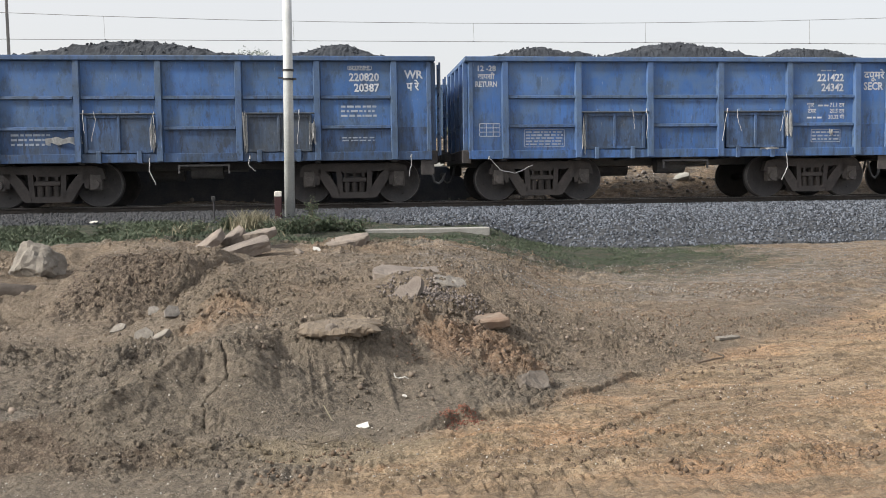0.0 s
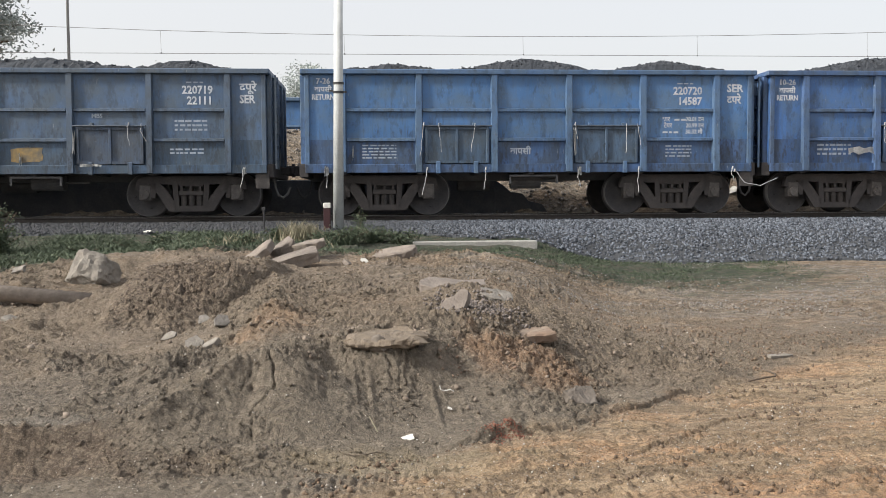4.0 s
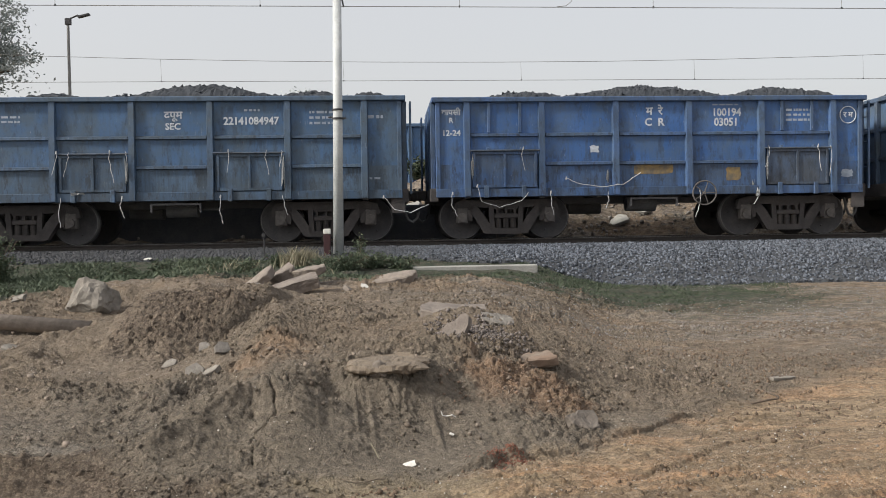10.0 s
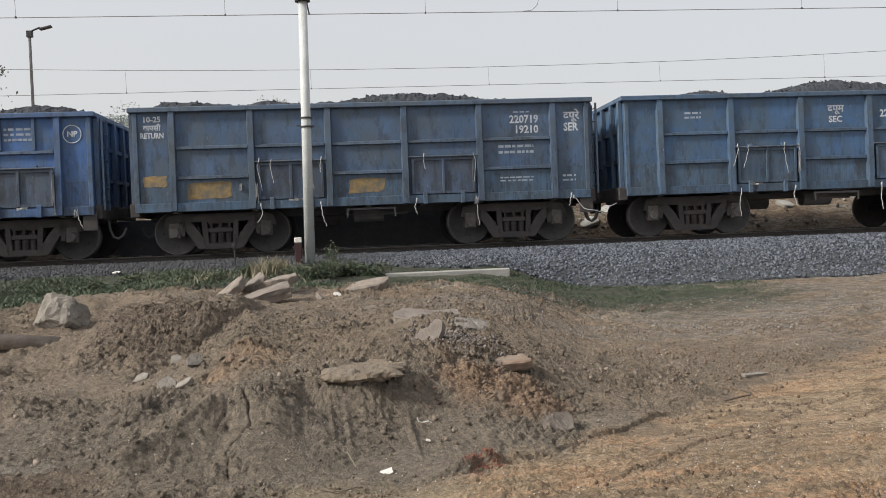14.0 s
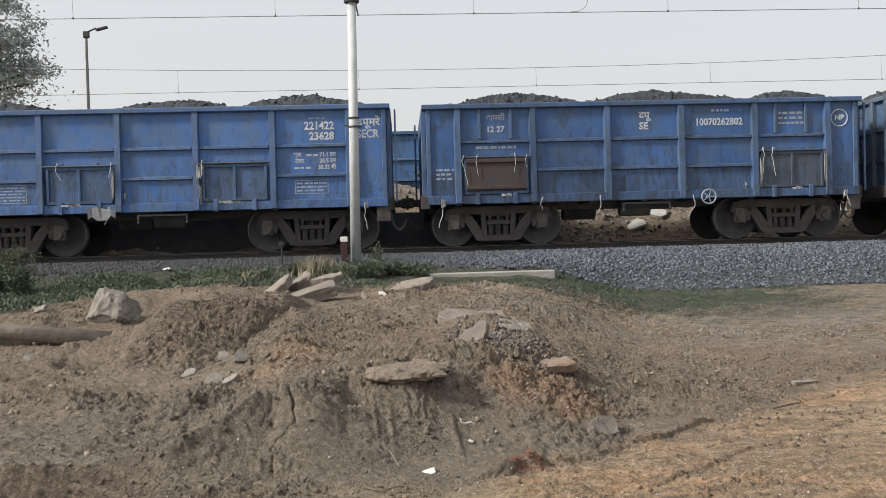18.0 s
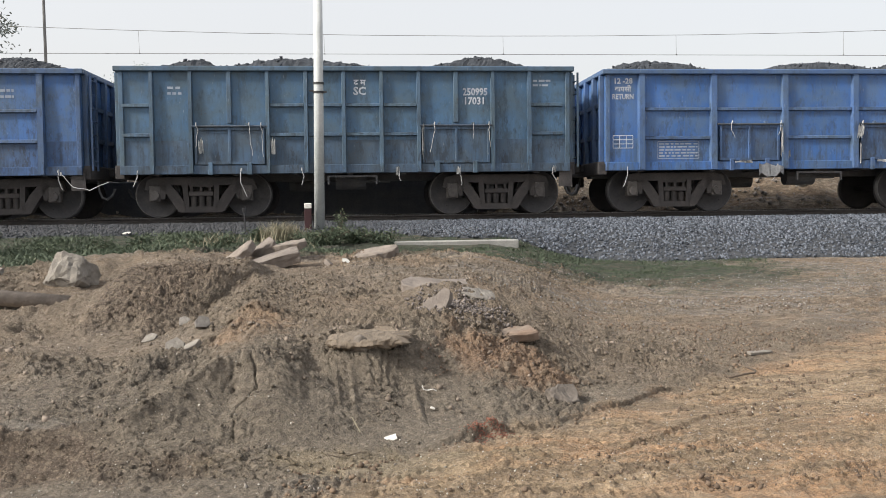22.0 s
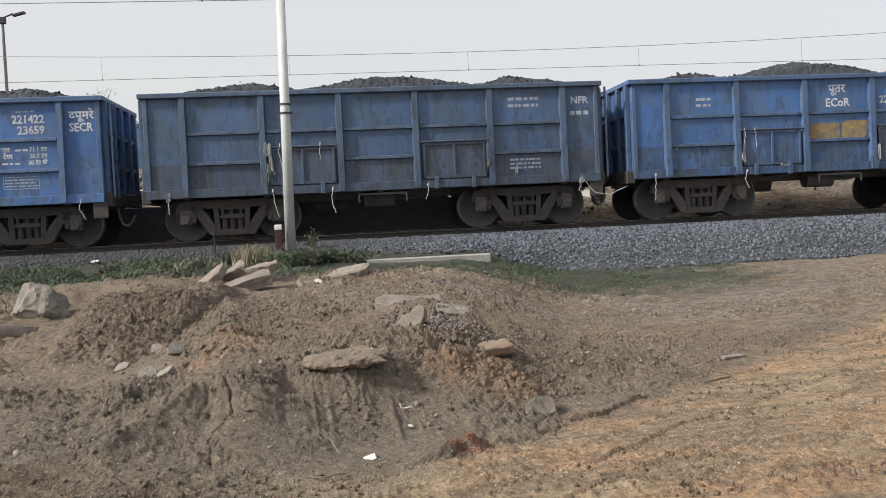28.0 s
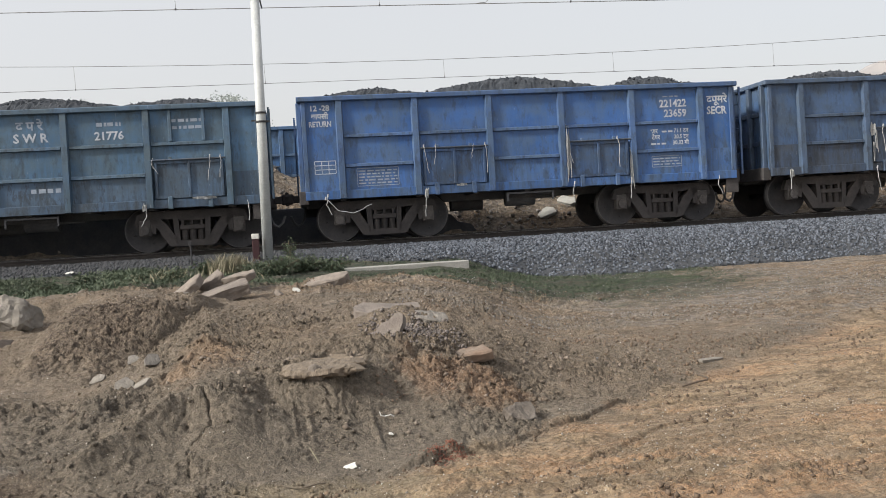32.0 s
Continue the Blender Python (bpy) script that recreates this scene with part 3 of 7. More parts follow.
    face = (0.34 * u + 0.66 * u ** 2.2) * (1 - w) + np.sin(u * np.pi / 2) * w
    z = z * face
    # a sharp little step at the road's edge
    v = y - toe(x) + 0.05 * rough_field(x, y, 1.5, 4, 0.6)
    z = z + (0.036 + 0.03 * np.clip(rough_field(x, y, 1.3, 2), -0.5, 0.5)) * sstep(0.0, 0.022, v) * sstep(-0.1, 0.5, x) * sstep(3.6, 2.8, x) + 0.02 * sstep(0.0, 0.05, v) * sstep(0.4, 0.0, x)
    # road: broken wheel ruts and a band of tyre lugs along its edge
    road = sstep(0.05, -0.05, v) * sstep(3.0, 4.6, y)
    u = v + 0.10 * rough_field(x, y, 0.7, 2)
    broken = np.clip(0.2 + 2.2 * rough_field(x + 3, y, 0.8, 4), 0, 1)
    for at_u, drop, back in ((-0.80, 0.016, 0.4), (-1.28, 0.010, 0.3), (-1.75, 0.018, 0.4), (-2.35, 0.018, 0.4), (-0.47, 0.010, 0.3)):
        z = z - road * broken * drop * sstep(0.025, 0.0, u - at_u) * sstep(-back, -0.1, u - at_u)
        z = z + road * broken * 0.5 * drop * np.exp(-((u - at_u - 0.03) / 0.03) ** 2)
    lug = np.sin((x - 0.05 * y) * 105 + 2 * rough_field(x, y, 2, 2))
    z = z + road * 0.009 * lug * sstep(-0.44, -0.38, u) * sstep(-0.06, -0.12, u) * sstep(1.3, 0.8, x) * sstep(-0.8, -0.4, x) * np.clip(0.75 + 2 * rough_field(x, y + 8, 1.4, 2), 0, 1)
    z = z + road * 0.035 * rough_field(x, y, 1.6, 5, 0.55)
    if fine:
        near = (1 - sstep(13, 19, y)) * sstep(3.3, 4.6, y)
        rug = np.clip(0.34 + 2.2 * rough_field(x + 40, y + 9, 0.9, 4), 0.10, 1.0)
        calm = 1 - 0.5 * road - 0.5 * steep - 0.25 * sstep(0.5, 2.5, x - mid) * (1 - road)
        # fresh tip, broken row at the gully's mouth, crumbling slope and raw cut are rough; trodden shelf and clay nose are smooth
        rug = rug + 0.9 * hump(x, y, -2.2, 10.0, 0.7, 0.9) + 0.9 * hump(x, y, -1.8, 7.1, 0.6, 0.35) + 0.7 * hump(x, y, 1.3, 7.2, 0.8, 0.6) + 0.6 * hump(x, y, 0.9, 6.5, 0.7, 0.5) + 0.8 * hump(x, y, -2.6, 5.25, 1.4, 0.2) + 0.6 * hump(x, y, -0.95, 7.4, 0.3, 0.7)
        rug = rug * (1 - 0.75 * hump(x, y, -3.0, 6.7, 1.3, 1.2)) * (1 - 0.92 * np.clip(1.6 * hump(x, y, -0.75, 5.95, 1.0, 0.65), 0, 1))
        clay = np.clip(hump(x, y, -0.75, 6.0, 0.8, 0.7) + 0.8 * hump(x, y, -2.6, 5.3, 1.5, 0.3) + 0.8 * hump(x, y, 0.1, 6.3, 0.5, 0.3), 0, 1)
        vein = rough_field(x + 31, y * 0.8 + 3, 1.9, 4, 0.55)
        split = np.exp(-(vein / 0.012) ** 2) * np.clip(5 * rough_field(x + 5, y + 61, 1.4, 2), 0, 1)
        z = z - 0.06 * clay * split - 0.02 * clay * np.clip(2 * rough_field(x + 8, y, 2.4, 3), -0.5, 1)
        # rills washed down the face below the crust
        z = z - 0.035 * hump(x, y, 0.05, 6.25, 0.55, 0.28) * np.clip(np.abs(rough_field(x * 3.2 + 0.3 * y, y * 0 + 6.0, 2.2, 3)) * 5 - 0.3, 0, 1)
        # broken scarps and flakes at two sizes
        shelf = rough_field(x * 0.8, y, 2.3, 5, 0.6) * 4.5
        flake = np.floor(shelf) + sstep(0.0, 0.14, shelf - np.floor(shelf)) - 0.5 * shelf
        shelf = rough_field(x + 12, y * 0.8, 7.5, 4, 0.6) * 3.5
        chip = np.floor(shelf) + sstep(0.0, 0.16, shelf - np.floor(shelf)) - 0.5 * shelf
        keen = np.clip(0.35 + 1.6 * rough_field(x + 70, y + 20, 1.1, 3), 0.05, 1.0)
        z = z + near * calm * (0.085 * rough_field(x, y, 1.3, 3, 0.5) + 0.050 * keen * flake + 0.026 * keen * chip
                               + 0.024 * np.abs(rough_field(x + 9, y + 4, 4.7, 4, 0.6)) + (0.010 + 0.022 * rug) * np.abs(rough_field(x + 2, y + 7, 12.0, 4, 0.6))
                               + 0.072 * rug * sstep(1.9, 1.3, x) * crumbs(x, y, 7.5, 2) + 0.045 * rug * crumbs(x, y, 19.0, 3) + (0.003 + 0.008 * np.clip(rug, 0, 1)) * np.abs(rough_field(x, y, 37.0, 2)) - 0.035)
        z = z + near * road * (0.04 * crumbs(x, y, 14.0, 4) * np.clip(5 * rough_field(x, y, 0.9, 3), 0, 1) + 0.012 * np.abs(rough_field(x, y, 9, 4, 0.65)))
    # bed of the line, then a rubble bank behind it
    bed = np.interp(y, [17.2, 19.4, 22.6, 23.6], [0.0, 1.0, 1.0, 0.0])
    z = z * (1 - bed) + (RAIL - 0.36) * bed
    behind = sstep(22.6, 23.4, y)
    heap = np.interp(y, [23.2, 24.2, 25.6, 26.6, 27.4], [0.0, 0.9, 1.9, 1.95, 0.6]) * (1 + 0.2 * sstep(0.8, -1.2, x))
    z = z * (1 - behind) + behind * (1.15 + heap * (0.95 + 0.35 * rough_field(x, y, 0.3, 4)) + 0.25 * rough_field(x, y, 1.6, 4))
    far = sstep(34, 120, y)
    z = z * (1 - far) + far * (1.0 + 0.6 * rough_field(x, y, 0.02, 2))
    back = sstep(3.2, -8, y)
    return z * (1 - back)


def spaced(parts):
    out = [parts[0][0]]
    for a, b, step in parts:
        out += list(np.linspace(a, b, max(2, int(round((b - a) / step)) + 1))[1:])
    return np.array(out)


def grid_mesh(name, xs, ys, zf, material):
    gx, gy = np.meshgrid(xs, ys)
    gz = zf(gx, gy)
    co = np.stack([gx, gy, gz], -1).reshape(-1, 3)
    w, h = len(xs), len(ys)
    i = (np.arange(h - 1)[:, None] * w + np.arange(w - 1)[None, :]).reshape(-1)
    quads = np.stack([i, i + 1, i + w + 1, i + w], -1)
    m = bpy.data.meshes.new(name)
    m.vertices.add(len(co))
    m.vertices.foreach_set("co", co.ravel())
    m.loops.add(quads.size)
    m.loops.foreach_set("vertex_index", quads.ravel())
    m.polygons.add(len(quads))
    m.polygons.foreach_set("loop_start", np.arange(0, quads.size, 4))
    m.polygons.foreach_set("loop_total", np.full(len(quads), 4))
    m.update(calc_edges=True)
    m.polygons.foreach_set("use_smooth", np.ones(len(quads), bool))
    m.materials.append(material)
    return m


XS = spaced([(-2500, -300, 200), (-300, -40, 20), (-40, -10, 1.0), (-10, -5.5, 0.07), (-5.5, -3.2, 0.025), (-3.2, 3.6, 0.011), (3.6, 5.5, 0.025), (5.5, 13, 0.07), (13, 40, 1.0), (40, 300, 20), (300, 2500, 200)])
YS = spaced([(-400, -20, 40), (-20, 3.2, 1.2), (3.2, 4.6, 0.1), (4.6, 8.2, 0.010), (8.2, 9.6, 0.018), (9.6, 14, 0.032), (14, 19, 0.08), (19, 28, 0.16), (28, 60, 1.5), (60, 300, 20), (300, 3000, 300)])
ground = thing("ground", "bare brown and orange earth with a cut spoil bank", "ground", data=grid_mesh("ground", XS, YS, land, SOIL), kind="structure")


def z_at(x, y):
    return float(land(np.array([x]), np.array([y]))[0])


# ---- the line: ballast, sleepers, rails ----


def stones_mesh(name, places, material, seed=3):
    """Many small broken stones joined into one mesh: x, y, z, size."""
    rng = np.random.RandomState(seed)
    base = np.array([(1, 0, 0), (-1, 0, 0), (0, 1, 0), (0, -1, 0), (0, 0, 1), (0, 0, -1)], float)
    tri = np.array([(0, 2, 4), (2, 1, 4), (1, 3, 4), (3, 0, 4), (2, 0, 5), (1, 2, 5), (3, 1, 5), (0, 3, 5)])
    n = len(places)
    q = rng.normal(size=(n, 3, 3))
    q = np.linalg.qr(q)[0]
    shape = base[None] * rng.uniform(0.55, 1.15, (n, 6, 1)) * rng.uniform(0.6, 1.2, (n, 1, 3))
    co = np.einsum("nij,nkj->nki", q, shape) * places[:, None, 3:4] * 0.5 + places[:, None, :3]
    faces = (tri[None] + (np.arange(n) * 6)[:, None, None]).reshape(-1, 3)
    m = bpy.data.meshes.new(name)
    m.vertices.add(n * 6)
    m.vertices.foreach_set("co", co.ravel())
    m.loops.add(faces.size)
    m.loops.foreach_set("vertex_index", faces.ravel())
    m.polygons.add(len(faces))
    m.polygons.foreach_set("loop_start", np.arange(0, faces.size, 3))
    m.polygons.foreach_set("loop_total", np.full(len(faces), 3))
    m.update(calc_edges=True)
    m.materials.append(material)
    return m


def bed_top(x, y):
    """Top of the stone bed: flat between the sleeper ends, sloping to a ragged foot."""
    foot = 17.50 - 0.70 * sstep(-0.6, 2.2, x) - 0.10 * sstep(6, 12, x) + 0.5 * rough_field(x, x * 0 + 2.2, 0.5, 3)
    g = land(x, y, False)
    top = RAIL - 0.17
    t = np.clip((y - foot) / (19.45 - foot), -0.3, 1)
    out = np.where(t < 0, g - 0.25, g * (1 - t) + top * t + 0.02)
    back = np.clip((y - 22.7) / 1.0, 0, 1)
    return out * (1 - back) + back * 0.6 + 0.025 * rough_field(x, y, 9.0, 2)


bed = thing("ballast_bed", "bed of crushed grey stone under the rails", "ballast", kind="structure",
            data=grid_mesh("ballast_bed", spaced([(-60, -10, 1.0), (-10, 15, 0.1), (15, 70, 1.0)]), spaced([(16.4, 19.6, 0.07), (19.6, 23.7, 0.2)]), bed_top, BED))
rng = np.random.RandomState(11)
bx = np.concatenate([rng.uniform(-10.5, 15, 30000), rng.uniform(-1, 15, 8000)])
by = np.concatenate([16.7 + 3.5 * np.sqrt(rng.rand(30000)), rng.uniform(16.6, 19.6, 8000)])
bz = bed_top(bx, by)
show = bz > land(bx, by, False) - 0.02
spots = np.stack([bx, by, bz + 0.005, rng.uniform(0.045, 0.105, len(bx))], -1)[show]
thing("ballast_stones", "loose crushed grey ballast stones on the slope", "ballast", kind="stuff", data=stones_mesh("ballast_stones", spots, BALLAST))


def rail_mesh():
    bm = fresh()
    prism(bm, [(-0.068, -0.160), (0.068, -0.160), (0.068, -0.150), (0.012, -0.130), (0.012, -0.045), (0.034, -0.035), (0.034, -0.004),
               (-0.034, -0.004), (-0.034, -0.035), (-0.012, -0.045), (-0.012, -0.130), (-0.068, -0.150)], -65, 75)
    return mesh_of(bm, "rail", RAIL_SIDE)


def head_mesh():
    return mesh_of(box(fresh(), -0.030, 0.030, -65, 75, -0.004, 0.0), "rail_head", RAIL_TOP)


rail_m, head_m = rail_mesh(), head_mesh()
for line, name in ((TRACK, "near"), (NEXT_TRACK, "next")):
    for off in (-0.868, 0.868):
        r = thing("rail", "long rusty steel rail with a polished head", "rail", "rails of the lines",
                  pose(0, line + off, RAIL if name == "near" else RAIL + 0.33, 0, 0, -90), rail_m, "structure")
        part("rail_head", head_m, RAIL_TOP, r, "polished running surface")
sl = mesh_of(box(fresh(), -0.12, 0.12, -1.37, 1.37, -0.38, -0.162, 0.02), "sleeper", SLEEPER)
for i in range(-30, 40):
    thing("sleeper", "dusty concrete sleeper under the rails", "sleeper", "sleepers of the line", (i * 0.65 + 0.2, TRACK, RAIL), sl, "structure")

# ---- wagons ----
SHARED = {}


def shared(key, make, material, smooth=False):
    if (key, material.name) not in SHARED:
        SHARED[key, material.name] = mesh_of(make(), key[0] if isinstance(key, tuple) else key, material, smooth)
    return SHARED[key, material.name]


SILL, FLOOR = 0.95, 1.13
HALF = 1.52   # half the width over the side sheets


def coping_bm(length, top):
    bm = fresh()
    h, w = length / 2 + 0.09, HALF + 0.10
    for s in (-1, 1):
        box(bm, -h, h, s * w, s * (HALF - 0.04), top - 0.11, top, 0.015)
        box(bm, s * h, s * (h - 0.16), -HALF + 0.04, HALF - 0.04, top - 0.11, top - 0.002, 0.015)
    return bm


def stanchion_bm(top, wide=0.17):
    """A pressed channel post, deeper at its foot."""
    bm = fresh()
    w = wide / 2
    for z0, z1, d0, d1 in ((0.97, 1.70, 0.13, 0.115), (1.70, top - 0.11, 0.115, 0.075)):
        vs = [bm.verts.new(p) for p in ((-w, 0, z0), (-w * 0.72, -d0, z0), (w * 0.72, -d0, z0), (w, 0, z0),
                                        (-w, 0, z1), (-w * 0.72, -d1, z1), (w * 0.72, -d1, z1), (w, 0, z1))]
        for f in ((0, 1, 5, 4), (1, 2, 6, 5), (2, 3, 7, 6), (3, 0, 4, 7), (3, 2, 1, 0), (4, 5, 6, 7)):
            bm.faces.new([vs[i] for i in f])
    return bm


def stiffener_bm(width):
    bm = fresh()
    w = width / 2
    pts = [(0, 0.045), (-0.055, 0.028), (-0.06, -0.028), (0, -0.045)]
    a = [bm.verts.new((-w, y, z)) for y, z in pts]
    b = [bm.verts.new((w, y, z)) for y, z in pts]
    for i in range(3):
        bm.faces.new((a[i], a[i + 1], b[i + 1], b[i]))
    bm.faces.new(a[::-1])
    bm.faces.new(b)
    return bm


def door_bm(w, z0, z1):
    bm = fresh()
    h = w / 2
    box(bm, -h, h, -0.035, 0.0, z0, z1)
    for x in (-h + 0.03, 0, h - 0.03):
        box(bm, x - 0.03, x + 0.03, -0.075, -0.035, z0, z1, 0.008)
    box(bm, -h + 0.06, -0.03, -0.07, -0.035, z1 - 0.06, z1)
    box(bm, 0.03, h - 0.06, -0.07, -0.035, z1 - 0.06, z1)
    box(bm, -h + 0.06, -0.03, -0.07, -0.035, z0, z0 + 0.06)
    box(bm, 0.03, h - 0.06, -0.07, -0.035, z0, z0 + 0.06)
    return bm


def side_frame_bm():
    """Cast bogie side: arched top, two triangular openings, a window for the springs."""
    bm = fresh()
    y0, y1 = -0.08, 0.08
    prism(bm, [(-1.22, 0.62), (-1.16, 0.84), (-0.95, 0.90), (0.95, 0.90), (1.16, 0.84), (1.22, 0.62), (1.10, 0.60), (1.03, 0.70), (0.86, 0.74), (0.44, 0.72), (-0.44, 0.72), (-0.86, 0.74), (-1.03, 0.70), (-1.10, 0.60)][::-1], y0, y1)
    for s in (-1, 1):
        strut = [(0.93, 0.76), (0.68, 0.76), (0.52, 0.58), (0.32, 0.27), (0.36, 0.12), (0.50, 0.14), (0.60, 0.30), (0.74, 0.52)]
        column = [(0.26, 0.20), (0.37, 0.20), (0.40, 0.76), (0.29, 0.76)]
        horn = [(0.78, 0.42), (0.86, 0.42), (0.90, 0.76), (0.74, 0.76)]
        for pts in (strut, column, horn):
            pts = [(s * x, z) for x, z in pts]
            prism(bm, pts, y0 - 0.012, y1 + 0.012)
    prism(bm, [(-0.46, 0.12), (0.46, 0.12), (0.40, 0.25), (-0.40, 0.25)], y0, y1)
    bmesh.ops.recalc_face_normals(bm, faces=bm.faces)
    return bm


def springs_bm():
    bm = fresh()
    for x in (-0.17, 0, 0.17):
        for k in range(4):
            z = 0.265 + k * 0.052
            tube(bm, (x, 0, z), (x, 0, z + 0.034), 0.074, n=10)
        tube(bm, (x, 0, 0.25), (x, 0, 0.48), 0.055, n=8)
    box(bm, -0.27, 0.27, -0.09, 0.09, 0.48, 0.58, 0.01)
    for x in (-0.2, 0, 0.2):
        box(bm, x - 0.025, x + 0.025, -0.10, 0.09, 0.58, 0.68)
    box(bm, -0.27, 0.27, -0.06, 0.09, 0.68, 0.74)
    return bm


def axle_box_bm():
    bm = fresh()
    box(bm, -0.13, 0.13, -0.09, 0.10, -0.13, 0.22, 0.02)
    tube(bm, (0, -0.08, 0), (0, -0.15, 0), 0.105, 0.10, 14)
    for k in range(3):
        a = radians(90 + 120 * k)
        tube(bm, (0.06 * math.cos(a), -0.15, 0.06 * math.sin(a)), (0.06 * math.cos(a), -0.168, 0.06 * math.sin(a)), 0.02, n=6)
    return bm


def wheelset_bm():
    bm = fresh()
    tube(bm, (0, -1.05, 0), (0, 1.05, 0), 0.075, n=12)
    for s in (-1, 1):
        rings = [(0.905, 0.09), (0.895, 0.13), (0.88, 0.20), (0.872, 0.40), (0.90, 0.44), (0.905, 0.480), (0.905, 0.494), (0.80, 0.502), (0.79, 0.528), (0.765, 0.528), (0.765, 0.44), (0.80, 0.38), (0.80, 0.10)]
        prev = None
        loops = []
        for y, rad in rings:
            loops.append([bm.verts.new((rad * math.cos(2 * math.pi * k / 36), s * y, rad * math.sin(2 * math.pi * k / 36))) for k in range(36)])
        for a, b in zip(loops, loops[1:]):
            for k in range(36):
                bm.faces.new((a[k], a[(k + 1) % 36], b[(k + 1) % 36], b[k]))
        # balance marks and hub bolts, which show the turning
        for k in range(4):
            c = radians(90 * k + 20)
            tube(bm, (0.30 * math.cos(c), s * 0.86, 0.30 * math.sin(c)), (0.30 * math.cos(c), s * 0.885, 0.30 * math.sin(c)), 0.025, n=6)
    bmesh.ops.recalc_face_normals(bm, faces=bm.faces)
    return bm


def coupler_bm():
    bm = fresh()
    box(bm, 0, 0.36, -0.09, 0.09, 0.96, 1.13, 0.02)
    box(bm, 0.34, 0.60, -0.15, 0.02, 0.93, 1.17, 0.03)
    box(bm, 0.36, 0.50, 0.02, 0.17, 0.95, 1.15, 0.03)
    tube(bm, (0.44, -0.05, 0.90), (0.44, -0.05, 1.22), 0.03, n=8)
    return bm


def hose_bm(s):
    bm = fresh()
    pts = [(0.02, -0.62, 1.0), (0.05, -0.66, 0.82), (0.08, -0.68, 0.62), (0.14, -0.68, 0.47), (0.24, -0.66, 0.42), (0.34, -0.62, 0.50), (0.40, -0.58, 0.66)]
    return chain(bm, pts, 0.03, 8)


def ladder_bm(top):
    bm = fresh()
    for y in (-0.19, 0.19):
        box(bm, -0.02, 0.02, y - 0.02, y + 0.02, 1.05, top - 0.12)
    for k in range(7):
        tube(bm, (0, -0.19, 1.25 + 0.29 * k), (0, 0.19, 1.25 + 0.29 * k), 0.014, n=6)
    return bm


def coal_bm(length, seed, humps):
    bm = fresh()
    nx, ny = 190, 44
    xs = np.linspace(-length / 2 + 0.04, length / 2 - 0.04, nx)
    ys = np.linspace(-HALF + 0.04, HALF - 0.04, ny)
    gx, gy = np.meshgrid(xs, ys)
    z = np.full_like(gx, -0.04)
    for cx, height, r in humps:
        z = np.maximum(z, height * np.exp(-((gx - cx) / r) ** 2) * (1 - 0.75 * (gy / 1.5) ** 2))
    z = 0.88 * z + 0.06 * rough_field(gx + seed * 13, gy + seed * 7, 2.4, 4, 0.75) + 0.055 * rough_field(gx + seed * 5, gy, 11, 3, 0.8)
    edge = np.minimum(np.minimum(gy + HALF, HALF - gy) / 0.35, np.minimum(gx + length / 2, length / 2 - gx) / 0.5)
    z = z * np.clip(edge, 0.15, 1) - 0.10 * (1 - np.clip(edge, 0, 1))
    vs = [[bm.verts.new((xs[i], ys[j], z[j, i])) for i in range(nx)] for j in range(ny)]
    for j in range(ny - 1):
        for i in range(nx - 1):
            bm.faces.new((vs[j][i], vs[j][i + 1], vs[j + 1][i + 1], vs[j + 1][i]))
    return bm


def text_mesh(words, size):
    key = ("text", words, size)
    if key not in SHARED:
        cu = bpy.data.curves.new("lettering", "FONT")
        cu.body, cu.size, cu.align_x, cu.align_y, cu.extrude = words, size, "CENTER", "CENTER", 0.001
        cu.resolution_u = 2
        cu.offset = size * 0.028
        ob = bpy.data.objects.new("lettering", cu)
        scene.collection.objects.link(ob)
        m = bpy.data.meshes.new_from_object(ob.evaluated_get(bpy.context.evaluated_depsgraph_get()))
        bpy.data.objects.remove(ob)
        SHARED[key] = m
    return SHARED[key]


def loose_lumps(load, seed):
    """Angular lumps that lie on the heaped coal."""
    co = np.zeros(len(load.data.vertices) * 3)
    load.data.vertices.foreach_get("co", co)
    co = co.reshape(-1, 3)
    co = co[co[:, 2] > 0.03]
    r = np.random.RandomState(seed)
    pick = co[r.randint(0, len(co), 900)]
    size = 0.03 + 0.10 * r.rand(len(pick)) ** 3
    p = np.concatenate([pick + r.uniform(-0.03, 0.03, pick.shape) * (1, 1, 0), size[:, None]], 1)
    part("lump_scatter", stones_mesh("lump_scatter", p, COAL, seed), COAL, load)["kind"] = "stuff"


WAGONS, LOADS, WHEELSETS, DOORS = [], [], [], {}
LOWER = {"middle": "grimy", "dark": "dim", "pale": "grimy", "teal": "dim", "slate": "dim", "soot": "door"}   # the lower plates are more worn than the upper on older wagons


def letter(wagon, words, x, z, size=0.2, material=None, wide=1.0, depth=0.006):
    m = text_mesh(words, size).copy()
    m.materials.clear()
    m.materials.append(material or LETTER)
    part("lettering", m, LETTER, wagon, "", pose(x, -HALF - depth, z, 90, 0, 0) @ Matrix.Diagonal((wide, 1, 1, 1)))


